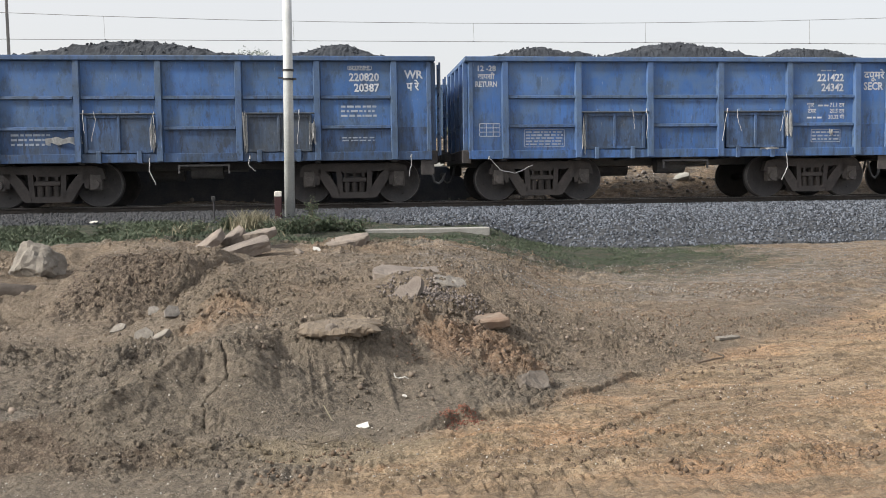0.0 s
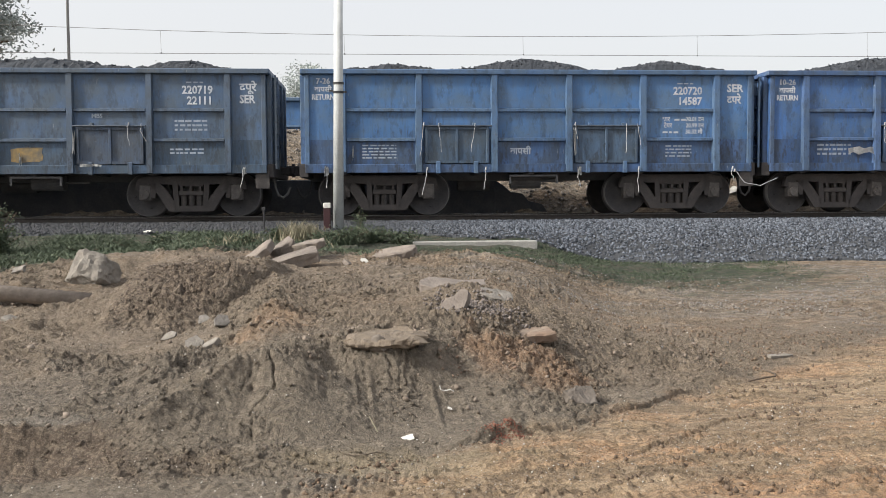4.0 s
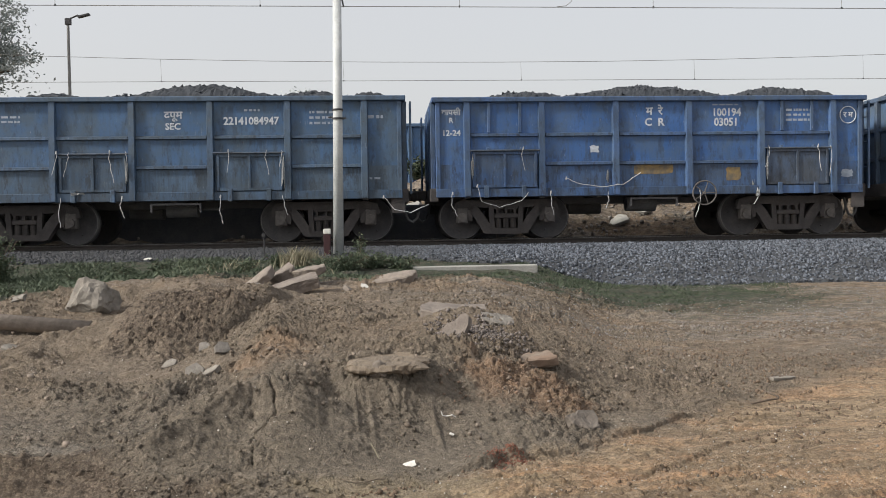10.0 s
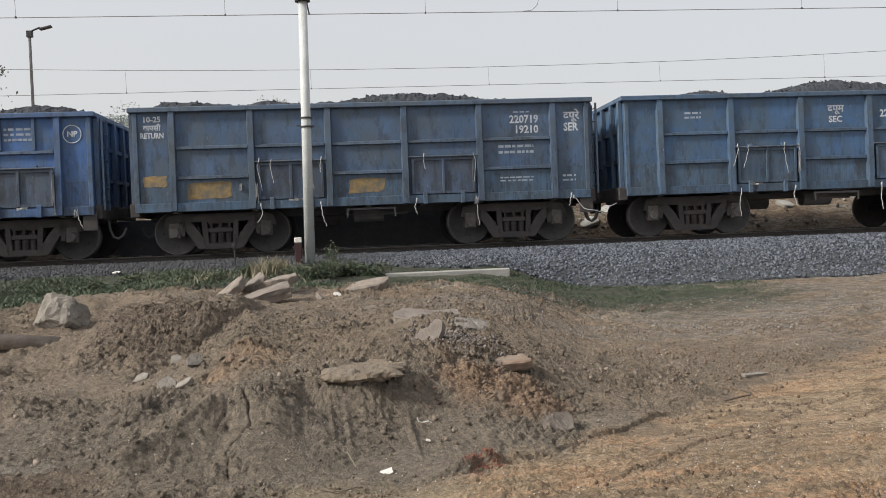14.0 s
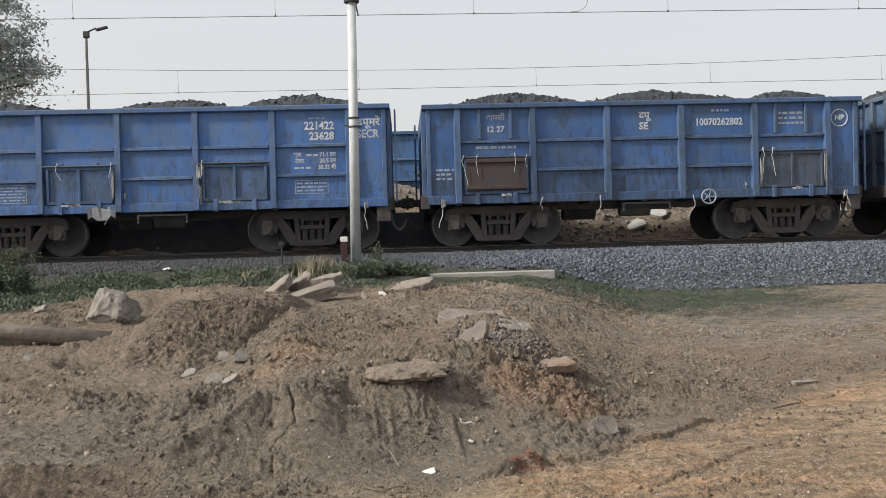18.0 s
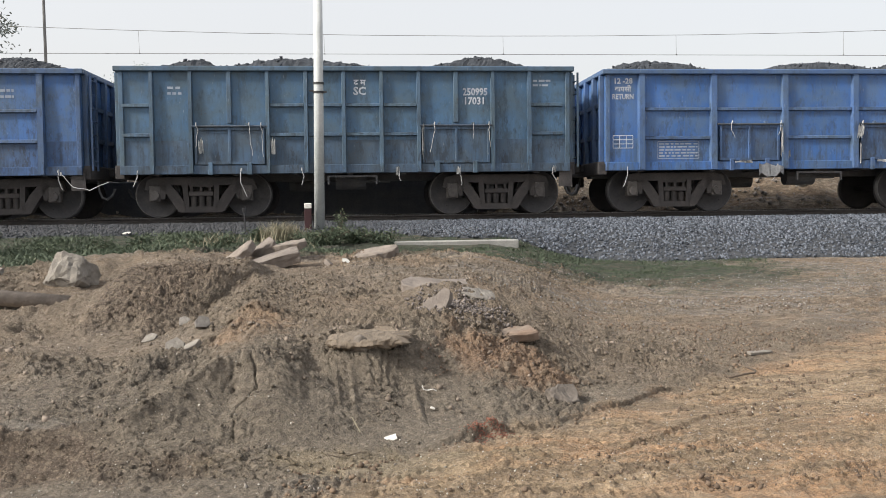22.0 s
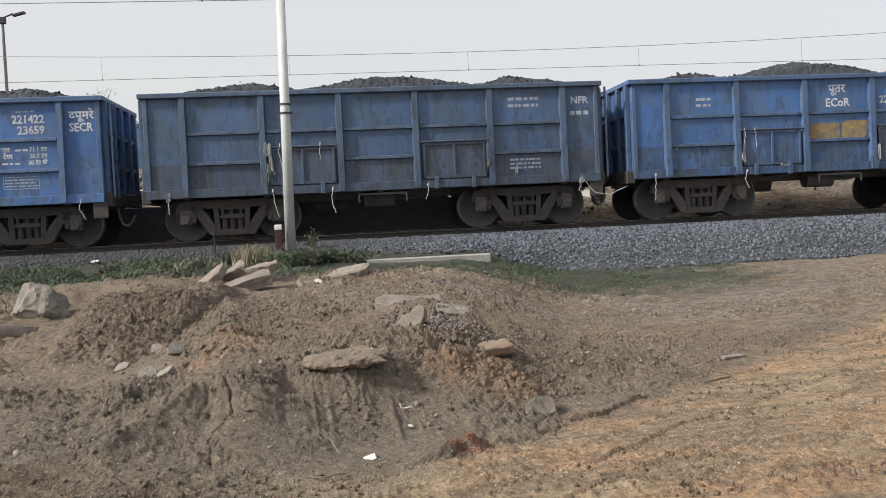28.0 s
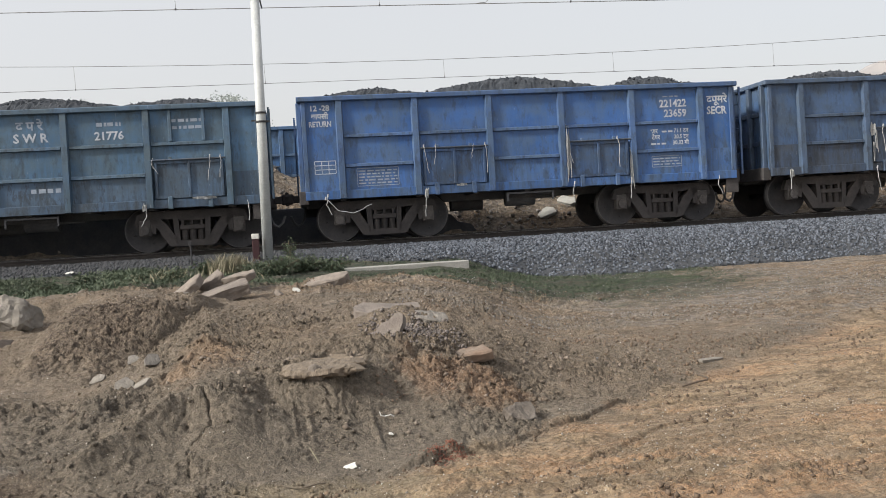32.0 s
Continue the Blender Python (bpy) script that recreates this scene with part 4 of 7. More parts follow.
def bars(wagon, x, z, w, h, rows, material=None, boxed=False, depth=0.004):
    """Small unreadable lettering: broken lines of paint."""
    r = random.Random(int(x * 100 + z * 1000))
    bm = fresh()
    for k in range(rows):
        zz = h / 2 - (k + 0.5) * h / rows
        a = -w / 2
        while a < w / 2 - 0.02:
            b = min(w / 2, a + r.uniform(0.04, 0.16))
            box(bm, a, b, -0.001, 0.001, zz - h / rows * 0.22, zz + h / rows * 0.22)
            a = b + r.uniform(0.015, 0.05)
    if boxed:
        for zz in (-h / 2 - 0.025, h / 2 + 0.025):
            box(bm, -w / 2 - 0.03, w / 2 + 0.03, -0.001, 0.001, zz - 0.006, zz + 0.006)
        for xx in (-w / 2 - 0.03, w / 2 + 0.03):
            box(bm, xx - 0.006, xx + 0.006, -0.001, 0.001, -h / 2 - 0.019, h / 2 + 0.019)
    part("lettering", bm, material or LETTER_FAINT, wagon, "", (x, -HALF - depth, z))


def chart(wagon, x, z, w=0.46, h=0.28):
    bm = fresh()
    for k in range(4):
        zz = -h / 2 + h * k / 3
        box(bm, -w / 2, w / 2, -0.001, 0.001, zz - 0.008, zz + 0.008)
    for k in range(4):
        xx = -w / 2 + w * k / 3
        for j in range(3):
            box(bm, xx - 0.007, xx + 0.007, -0.001, 0.001, -h / 2 + h * j / 3 + 0.009, -h / 2 + h * (j + 1) / 3 - 0.009)
    part("inspection_chart", bm, LETTER, wagon, "", (x, -HALF - 0.004, z))


def patch(wagon, x, z, w, h, material=None, depth=0.003):
    r = random.Random(int(x * 77 + z * 991))
    bm = fresh()
    n = 14
    pts = []
    for k in range(n):
        t = k / n * 4
        s, u = int(t), t - int(t)
        px, pz = ((-0.5 + u, -0.5), (0.5, -0.5 + u), (0.5 - u, 0.5), (-0.5, 0.5 - u))[s]
        pts.append((px * w + r.uniform(-0.02, 0.02), pz * h + r.uniform(-0.015, 0.015)))
    prism(bm, pts, -0.001, 0.001)
    part("painted_panel", bm, material or YELLOW, wagon, "worn yellow paint panel", (x, -HALF - depth, z))


def rope(wagon, points, r=0.011, name="rope"):
    rr = random.Random(int(points[0][0] * 913 + points[-1][2] * 77))
    soft = []
    for a, b in zip(points, points[1:]):
        for k in range(4):
            p = Vector(a).lerp(Vector(b), k / 4)
            soft.append(p + Vector((rr.uniform(-0.013, 0.013), rr.uniform(-0.01, 0.0), rr.uniform(-0.01, 0.01))) if soft else p)
    soft.append(Vector(points[-1]))
    bm = chain(fresh(), soft, r, 5)
    if rr.random() < 0.6:   # a knot
        tube(bm, soft[0] + Vector((0, 0, -0.035)), soft[0] + Vector((0.01, -0.01, 0.03)), r * 2.6, r * 2.0, 6)
    part(name, bm, ROPE, wagon, "dirty white rope end")


def rag(wagon, x, z, w, h, y=-HALF - 0.14):
    """A torn strip of dirty plastic caught on the side."""
    rr = random.Random(int(x * 31 + z * 17))
    bm = fresh()
    a = [bm.verts.new((-w / 2 + w * k / 6, rr.uniform(-0.03, 0.02), h / 2 + rr.uniform(-0.3, 0.3) * h)) for k in range(7)]
    b = [bm.verts.new((-w / 2 + w * k / 6 + rr.uniform(-0.02, 0.02), rr.uniform(-0.03, 0.02), -h / 2 + rr.uniform(-0.3, 0.3) * h)) for k in range(7)]
    for k in range(6):
        bm.faces.new((a[k], a[k + 1], b[k + 1], b[k]))
    bmesh.ops.solidify(bm, geom=bm.faces, thickness=0.006)
    part("torn_plastic", bm, ROPE, wagon, "torn dirty white plastic strip", (x, y, z))


def round_mark(wagon, x, z, words):
    """Initials inside a painted ring."""
    ring = chain(fresh(), [(0.19 * math.cos(k * math.pi / 12), 0, 0.19 * math.sin(k * math.pi / 12)) for k in range(25)], 0.012, 6)
    part("painted_ring", ring, LETTER, wagon, "white painted ring", (x, -HALF - 0.004, z))
    letter(wagon, words, x, z, 0.17)


def rust_plate(wagon, x, z, w, h):
    """A bare rusty repair plate welded over a door."""
    bm = box(fresh(), -w / 2, w / 2, -0.012, 0.0, -h / 2, h / 2, 0.004)
    for k in (-1, 1):
        box(bm, -w / 2, w / 2, -0.05, -0.012, k * h * 0.40 - 0.04, k * h * 0.40 + 0.04, 0.008)
    part("repair_plate", bm, RUST, wagon, "rusty brown repair plate", (x, -HALF - 0.09, z))


def hand_wheel(wagon, x, material=None, r=0.16):
    """A spoked hand brake wheel on the sill."""
    bm = fresh()
    ring = [(r * math.cos(k * math.pi / 12), 0, r * math.sin(k * math.pi / 12)) for k in range(25)]
    chain(bm, ring, 0.016, 6)
    for k in range(5):
        a = k * 1.2566
        tube(bm, (0, 0, 0), (r * math.cos(a), 0, r * math.sin(a)), 0.010, n=5)
    tube(bm, (0, -0.02, 0), (0, 0.14, 0), 0.03, n=8)
    part("hand_brake_wheel", bm, material or LETTER_FAINT, wagon, "spoked hand brake wheel", (x, -HALF - 0.17, 0.98))


def wagon(centre, kind, tone, label, seed, humps, track=TRACK, base=RAIL, detail=True, group="coal wagons of the moving train"):
    """An open bogie wagon full of coal. kind: hl, n or sc, by its length, doors and posts."""
    length, top = {"hl": (10.05, 3.22), "n": (9.80, 3.17), "sc": (9.86, 3.28)}[kind]
    half = length / 2
    w = thing("coal_wagon", label, "freight wagon", group, (centre, track, base))
    if ("wheelset", WHEEL.name) not in SHARED:
        m = shared("wheelset", wheelset_bm, WHEEL, True)
        m.materials.append(RIM)
        for p in m.polygons:
            if math.hypot(p.center.x, p.center.z) > 0.483 and abs(p.center.y) > 0.84:
                p.material_index = 1
    put = lambda name, key, make, mat, at=None, label="", smooth=False: part(name, shared(key, make, mat, smooth), mat, w, label, at)
    paint, ribs = PAINTS[tone]
    for s in (-1, 1):
        put("side_sheet", ("side_sheet", kind), lambda: box(fresh(), -half, half, -0.015, 0.015, 1.68, top - 0.05), paint, (0, s * (HALF - 0.015), 0))
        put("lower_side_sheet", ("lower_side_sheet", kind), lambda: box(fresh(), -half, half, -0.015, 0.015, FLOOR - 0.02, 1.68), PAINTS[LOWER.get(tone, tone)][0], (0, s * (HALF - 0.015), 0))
        put("end_sheet", ("end_sheet", kind), lambda: box(fresh(), -0.015, 0.015, -HALF + 0.03, HALF - 0.03, FLOOR - 0.02, top - 0.05), paint, (s * (half - 0.015), 0, 0))
    put("floor_plate", ("floor_plate", kind), lambda: box(fresh(), -half + 0.03, half - 0.03, -HALF + 0.03, HALF - 0.03, FLOOR - 0.02, FLOOR + 0.03), GRIME)
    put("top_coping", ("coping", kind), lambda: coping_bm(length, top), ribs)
    if kind == "sc":
        xs = [-4.24 + 0.825 * k for k in range(11)]
        doors = ((-2.59, 1.50), (2.36, 1.50))
        thin = 0.10
    else:
        xs = [-4.20 + 1.68 * k for k in range(6)]
        doors = ((-1.68, 1.42), (1.68, 1.42)) if kind == "hl" else ((-3.36, 1.44), (3.36, 1.44))
        thin = 0.17
    DOORS[w.name] = [d for d, _ in doors]
    turned = pose(0, 0, 0, 0, 0, 180)
    for face in (Matrix.Identity(4), turned):
        near = face == Matrix.Identity(4)
        if not (near or detail):
            continue
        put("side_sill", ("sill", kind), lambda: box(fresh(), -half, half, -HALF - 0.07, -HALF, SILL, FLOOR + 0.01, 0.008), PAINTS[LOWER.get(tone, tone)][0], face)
        for x in xs:
            in_door = any(abs(x - d) < 0.6 for d, _ in doors)
            if in_door:
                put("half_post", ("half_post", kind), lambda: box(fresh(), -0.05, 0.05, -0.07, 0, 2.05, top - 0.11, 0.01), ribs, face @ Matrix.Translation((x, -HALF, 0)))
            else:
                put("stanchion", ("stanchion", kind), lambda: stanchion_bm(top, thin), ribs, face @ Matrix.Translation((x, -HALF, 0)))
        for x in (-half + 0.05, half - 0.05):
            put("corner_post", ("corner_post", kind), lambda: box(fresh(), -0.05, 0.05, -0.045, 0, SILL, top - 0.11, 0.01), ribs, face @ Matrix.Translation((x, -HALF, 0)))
        gaps = list(zip(xs, xs[1:])) if kind != "sc" else [(xs[0] - 0.68, xs[0]), (xs[-1], xs[-1] + 0.80)] + list(zip(xs[3:7], xs[4:8]))
        for a, b in gaps:
            mid, span = (a + b) / 2, b - a - thin
            door = any(abs(mid - d) < 0.3 for d, _ in doors)
            for z in ((2.44, 1.80) if kind == "sc" and span < 0.8 else (2.44,) if kind == "sc" else (2.33,) if door else (2.33, 1.68)):
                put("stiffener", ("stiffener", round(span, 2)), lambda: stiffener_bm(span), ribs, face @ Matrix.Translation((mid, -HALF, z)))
            if kind == "n" and door:
                for x in (mid - 0.35, mid + 0.35):
                    put("half_post", ("short_post",), lambda: box(fresh(), -0.035, 0.035, -0.05, 0, 2.38, top - 0.11, 0.008), ribs, face @ Matrix.Translation((x, -HALF, 0)))
        for k, (x, wide) in enumerate(doors):
            d = put("side_door", ("door", wide), lambda: door_bm(wide, 1.16, 1.96), PAINTS["grimy" if tone == "bright" or tone == "middle" and (seed + k) % 3 else "dim" if tone in ("slate", "teal", "pale") else "door"][0], face @ Matrix.Translation((x, -HALF - 0.012, 0)), "dented drop door with rust")
            for hx in (-0.42, 0.42):
                part("hinge", shared("hinge", lambda: box(fresh(), -0.05, 0.05, -0.10, -0.03, 0.93, 1.20, 0.01), ribs), ribs, d, "", (hx, 0.0, 0))
                part("door_lug", shared("door_lug", lambda: box(fresh(), -0.035, 0.035, -0.09, 0.0, 1.96, 2.05, 0.01), ribs), ribs, d, "", (hx * 0.9, 0, 0))
            part("door_bar", shared(("door_bar", wide), lambda: tube(fresh(), (-wide / 2 - 0.06, -0.085, 1.98), (wide / 2 + 0.06, -0.085, 1.98), 0.022, n=8), PAINTS["door"][1]), PAINTS["door"][1], d)
    for s in (1, -1):
        end = Matrix.Translation((s * half, 0, 0)) @ (Matrix.Identity(4) if s > 0 else pose(0, 0, 0, 0, 0, 180))
        for y in (-1.36, -0.75, 0.0, 0.75, 1.36):
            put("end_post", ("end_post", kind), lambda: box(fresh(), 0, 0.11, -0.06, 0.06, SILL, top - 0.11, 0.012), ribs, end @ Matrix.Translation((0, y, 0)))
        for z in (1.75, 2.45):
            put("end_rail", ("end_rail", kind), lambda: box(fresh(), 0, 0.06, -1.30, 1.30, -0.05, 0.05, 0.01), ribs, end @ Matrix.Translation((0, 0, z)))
        put("headstock", "headstock", lambda: box(fresh(), -0.06, 0.14, -1.45, 1.45, 0.86, 1.16, 0.015), IRON, end)
        put("coupler", "coupler", coupler_bm, IRON, end)
        if detail:
            put("brake_hose", "brake_hose", lambda: hose_bm(1), GRIME, end, "black rubber brake hose")
            put("ladder", ("ladder", kind), lambda: ladder_bm(top), ribs, end @ pose(0.20, -1.28, 0, 0, 0, 0))
            put("step_iron", "step_iron", lambda: box(fresh(), -0.25, 0.05, -1.54, -1.50, 0.62, 1.0), IRON, end)
    put("centre_sill", ("centre_sill", kind), lambda: box(fresh(), -half, half, -0.20, 0.20, 0.80, FLOOR - 0.02, 0.01), GRIME)
    for x in (-4.2, -2.5, -1.2, 0, 1.2, 2.5, 4.2) if detail else ():
        put("floor_beam", "floor_beam", lambda: box(fresh(), -0.06, 0.06, -1.45, 1.45, 0.92, FLOOR - 0.03), GRIME, (x, 0, 0))
    if detail:
        put("brake_cylinder", "brake_cylinder", lambda: tube(tube(fresh(), (-0.35, -0.55, 0.78), (0.35, -0.55, 0.78), 0.18, n=16), (0.35, -0.55, 0.78), (0.9, -0.55, 0.78), 0.03, n=8), GRIME)
        put("air_reservoir", "air_reservoir", lambda: tube(fresh(), (-1.5, 0.6, 0.76), (-0.7, 0.6, 0.76), 0.2, n=16), GRIME)
        put("brake_pipe", ("brake_pipe", kind), lambda: tube(fresh(), (-half, -1.05, 0.98), (half, -1.05, 0.98), 0.025, n=8), GRIME)
        put("brake_lever_guard", "brake_lever_guard", lambda: box(box(box(fresh(), -0.5, 0.6, -1.48, -1.44, 0.86, 0.90), -0.5, -0.46, -1.48, -1.44, 0.70, 0.86), 0.56, 0.6, -1.48, -1.44, 0.70, 0.86), GRIME)
    for s in (-1, 1):
        b = put("bogie", "bogie_bolster", lambda: box(box(fresh(), -0.22, 0.22, -1.0, 1.0, 0.52, 0.74, 0.03), -0.35, 0.35, -0.35, 0.35, 0.74, 0.84), GRIME, (s * 3.30, 0, 0), "rusty cast three-piece bogie")
        for side in (-1, 1):
            if side > 0 and not detail:
                continue
            turn = Matrix.Translation((0, side * 1.13, 0)) @ (Matrix.Identity(4) if side < 0 else pose(0, 0, 0, 0, 0, 180))
            part("side_frame", shared("side_frame", side_frame_bm, IRON), IRON, b, "brown cast iron side frame", turn)
            part("spring_nest", shared("springs", springs_bm, IRON), IRON, b, "coil springs", turn)
            for ax in (-1, 1):
                part("axle_box", shared("axle_box", axle_box_bm, BOX_IRON), BOX_IRON, b, "", turn @ Matrix.Translation((ax, 0, 0.5)))
        for ax in (-1, 1):
            wh = part("wheelset", shared("wheelset", wheelset_bm, WHEEL, True), WHEEL, b, "steel wheels on an axle", (ax, 0, 0.5))
            if detail:
                WHEELSETS.append((wh, centre, ax))
    load = None
    if humps:
        load = thing("coal_load", "heaped black coal lumps inside a wagon", "coal", "coal loads", (centre, track, base + top - 0.02), mesh_of(coal_bm(length, seed, humps), "coal_load", COAL, False))
        loose_lumps(load, seed)
    if detail:
        WAGONS.append((w, centre))
        LOADS.append((load, centre, top))
    return w


# ---- the moving train, from its head to its tail ----


def standard_marks(w, number, zone, hindi, faint=False, month="12 -28"):
    mat = LETTER_FAINT if faint else LETTER
    letter(w, month, -4.62, 2.96, 0.17, mat)
    letter(w, "वापसी", -4.62, 2.78, 0.16, mat)
    letter(w, "RETURN", -4.62, 2.61, 0.165, mat, 0.8)
    a, b = number
    bars(w, 3.52, 2.93, 0.42, 0.07, 1, LETTER_FAINT)
    letter(w, a, 3.55, 2.76, 0.24, mat, 0.92)
    letter(w, b, 3.60, 2.53, 0.24, mat, 0.92)
    letter(w, hindi, 4.64, 2.82, 0.24, mat)
    letter(w, zone, 4.62, 2.56, 0.25, mat, 0.85)


def weights(w, a, b, c, mat=None):
    """Load, tare and volume: the legible words, the worn ones as bars."""
    letter(w, "भार", 3.06, 2.13, 0.14, mat, 0.9)
    bars(w, 3.38, 2.12, 0.26, 0.09, 1, mat or LETTER)
    letter(w, a, 3.72, 2.13, 0.13, mat, 0.9)
    letter(w, "टेयर", 3.10, 1.99, 0.14, mat, 0.9)
    letter(w, b, 3.72, 1.99, 0.13, mat, 0.9)
    bars(w, 3.16, 1.84, 0.36, 0.09, 1, mat or LETTER)
    letter(w, c, 3.70, 1.85, 0.13, mat, 0.9)


def loose_ends(w, seed):
    """Cloth ties, ropes and scraps that hang on the doors and the sill."""
    r = random.Random(seed)
    y = -HALF - 0.13
    for x in DOORS[w.name]:
        for hx in (-0.71, -0.45, 0.42, 0.71):
            if r.random() < 0.55:
                x0 = x + hx + r.uniform(-0.04, 0.04)
                rope(w, [(x0, y, 2.03), (x0 + r.uniform(-0.05, 0.05), y - 0.01, 1.88), (x0 + r.uniform(-0.12, 0.12), y, r.uniform(1.3, 1.75))], 0.006)
        for hx in (-0.74, 0.74):
            if r.random() < 0.45:
                rag(w, x + hx, r.uniform(1.3, 1.7), 0.06, r.uniform(0.3, 0.7))
        if r.random() < 0.5:
            rag(w, x + r.uniform(-0.4, 0.4), 1.13, r.uniform(0.2, 0.5), 0.05)
    for x in (-4.55, -2.35, -1.05, 1.05, 2.4, 4.55):
        if r.random() < 0.6:
            drop = r.uniform(0.25, 0.65)
            rope(w, [(x, y, 1.04), (x + r.uniform(-0.05, 0.05), y, 1.04 - drop * 0.5), (x + r.uniform(-0.12, 0.12), y + 0.02, 1.04 - drop)], 0.008)
            if r.random() < 0.4:
                rag(w, x, 0.98, 0.09, 0.16)
    if r.random() < 0.5:
        x = r.choice((-1, 1)) * 4.6
        rope(w, [(x, y, 0.98), (x + 0.25, y, 0.70), (x + 0.6, y, 0.62), (x + 1.0, y, 0.80)], 0.008)
    for k in range(3):
        if r.random() < 0.6:
            rag(w, r.uniform(-4.2, 4.2), r.uniform(1.1, 1.9), r.uniform(0.04, 0.10), r.uniform(0.06, 0.25), -HALF - 0.02)


w = wagon(18.74, "n", "middle", "worn blue steel open wagon heaped with coal", 21, [(0, 0.3, 3)])
loose_ends(w, 1)

w = wagon(7.96, "hl", "bright", "bright blue open wagon heaped with coal, white lettering", 1, [(-3.22, 0.45, 1.18), (0.18, 0.6, 1.73), (3.42, 0.49, 1.05)])
standard_marks(w, ("221422", "24342"), "SECR", "दपूमरे")
weights(w, "71.1 टन", "20.5 टन", "30.32 मी")
bars(w, 3.45, 1.42, 0.66, 0.24, 3, None, True)
chart(w, -4.55, 1.60)
bars(w, -3.30, 1.41, 0.86, 0.34, 5, None, True)
bars(w, -3.6, 1.04, 0.42, 0.06, 1)
bars(w, 1.0, 1.04, 0.6, 0.08, 1, LETTER_FAINT)
loose_ends(w, 2)
rag(w, 2.45, 1.65, 0.16, 0.5)

w = wagon(-2.93, "hl", "middle", "scuffed blue open wagon with torn plastic on its side", 2, [(-1.58, 0.6, 2.13), (2.96, 0.49, 1.0)])
standard_marks(w, ("220820", "20387"), "प रे", "WR", False, "10-26")
bars(w, 3.46, 2.97, 0.46, 0.03, 1, LETTER, True)
letter(w, "BOXNHL", 3.46, 2.97, 0.12)
bars(w, 3.42, 2.03, 0.78, 0.30, 3, LETTER_FAINT)
bars(w, 3.40, 1.42, 0.70, 0.12, 2, LETTER_FAINT)
bars(w, -3.5, 1.04, 0.36, 0.09, 1)
bars(w, -3.5, 1.45, 0.8, 0.3, 3, LETTER_FAINT)
loose_ends(w, 3)
rag(w, -2.82, 1.42, 0.75, 0.14, -HALF - 0.05)
rag(w, -0.98, 1.55, 0.09, 0.55)
rag(w, 0.96, 1.62, 0.09, 0.75)
rag(w, 2.40, 1.56, 0.14, 0.40)

w = wagon(-13.41, "hl", "pale", "faded blue open wagon, streaked and scratched", 3, [(-3.06, 0.34, 0.98), (0.0, 0.49, 1.5), (3.31, 0.45, 1.21)])
standard_marks(w, ("220720", "14587"), "दपरे", "SER", False, "7-26")
weights(w, "70.01 टन", "20.99 टन", "30.32 मी", LETTER)
bars(w, 3.35, 1.42, 0.60, 0.30, 4, LETTER_FAINT)
bars(w, -3.4, 1.42, 0.75, 0.34, 5, LETTER_FAINT)
letter(w, "वापसी", -0.25, 1.42, 0.20, LETTER_FAINT)
patch(w, -0.75, 1.04, 0.34, 0.12, LETTER_FAINT)
loose_ends(w, 4)

w = wagon(-24.30, "hl", "dark", "dark dusty blue open wagon with yellow paint panels", 4, [(-3.31, 0.44, 1.2), (-0.04, 0.46, 1.94), (3.09, 0.4, 1.05)])
standard_marks(w, ("220719", "22111"), "SER", "दपूरे", False, "4-25")
patch(w, -4.62, 1.68, 0.50, 0.22)
patch(w, -3.42, 1.44, 0.98, 0.36)
patch(w, -0.10, 1.36, 0.66, 0.30)
letter(w, "MBS", 1.40, 2.20, 0.13, LETTER_FAINT)
bars(w, 3.30, 1.44, 0.72, 0.16, 2)
bars(w, 3.40, 2.0, 0.7, 0.28, 3, LETTER_FAINT)
loose_ends(w, 5)
rope(w, [(-2.5, -HALF - 0.14, 2.15), (-2.4, -HALF - 0.14, 1.75), (-2.05, -HALF - 0.14, 1.2), (-1.95, -HALF - 0.14, 1.45), (-1.92, -HALF - 0.13, 1.9)], 0.008)

w = wagon(-35.10, "n", "middle", "blue open wagon with a round painted mark and slack rope", 5, [(-2.76, 0.34, 0.88), (0.08, 0.49, 1.82), (3.31, 0.45, 1.22)])
letter(w, "म  रे", 0.06, 2.84, 0.24)
letter(w, "C  R", 0.06, 2.59, 0.24)
letter(w, "100194", 1.73, 2.80, 0.25, None, 0.9)
letter(w, "03051", 1.72, 2.58, 0.25, None, 0.9)
bars(w, 1.70, 2.98, 0.60, 0.07, 1)
letter(w, "वापसी", -4.55, 2.84, 0.18)
letter(w, "R", -4.55, 2.66, 0.16)
letter(w, "12-24", -4.55, 2.38, 0.18)
bars(w, 3.42, 2.74, 0.60, 0.34, 3)
round_mark(w, 4.58, 2.73, "र म")
patch(w, 0.04, 1.56, 0.90, 0.28)
hand_wheel(w, 1.15, BOX_IRON, 0.27)
patch(w, 1.88, 1.42, 0.34, 0.30)
patch(w, -1.32, 2.00, 0.20, 0.16, LETTER)
patch(w, 4.55, 1.40, 0.26, 0.16, LETTER_FAINT)
loose_ends(w, 6)
rope(w, [(-2.0, -HALF - 0.14, 1.35), (-1.7, -HALF - 0.14, 1.22), (-1.2, -HALF - 0.14, 1.14), (-0.7, -HALF - 0.14, 1.20), (-0.3, -HALF - 0.14, 1.45)], 0.009)
rope(w, [(-4.0, -HALF - 0.14, 1.2), (-3.9, -HALF - 0.14, 0.85), (-3.5, -HALF - 0.14, 0.72), (-3.0, -HALF - 0.14, 0.85), (-2.85, -HALF - 0.13, 1.05)], 0.007)

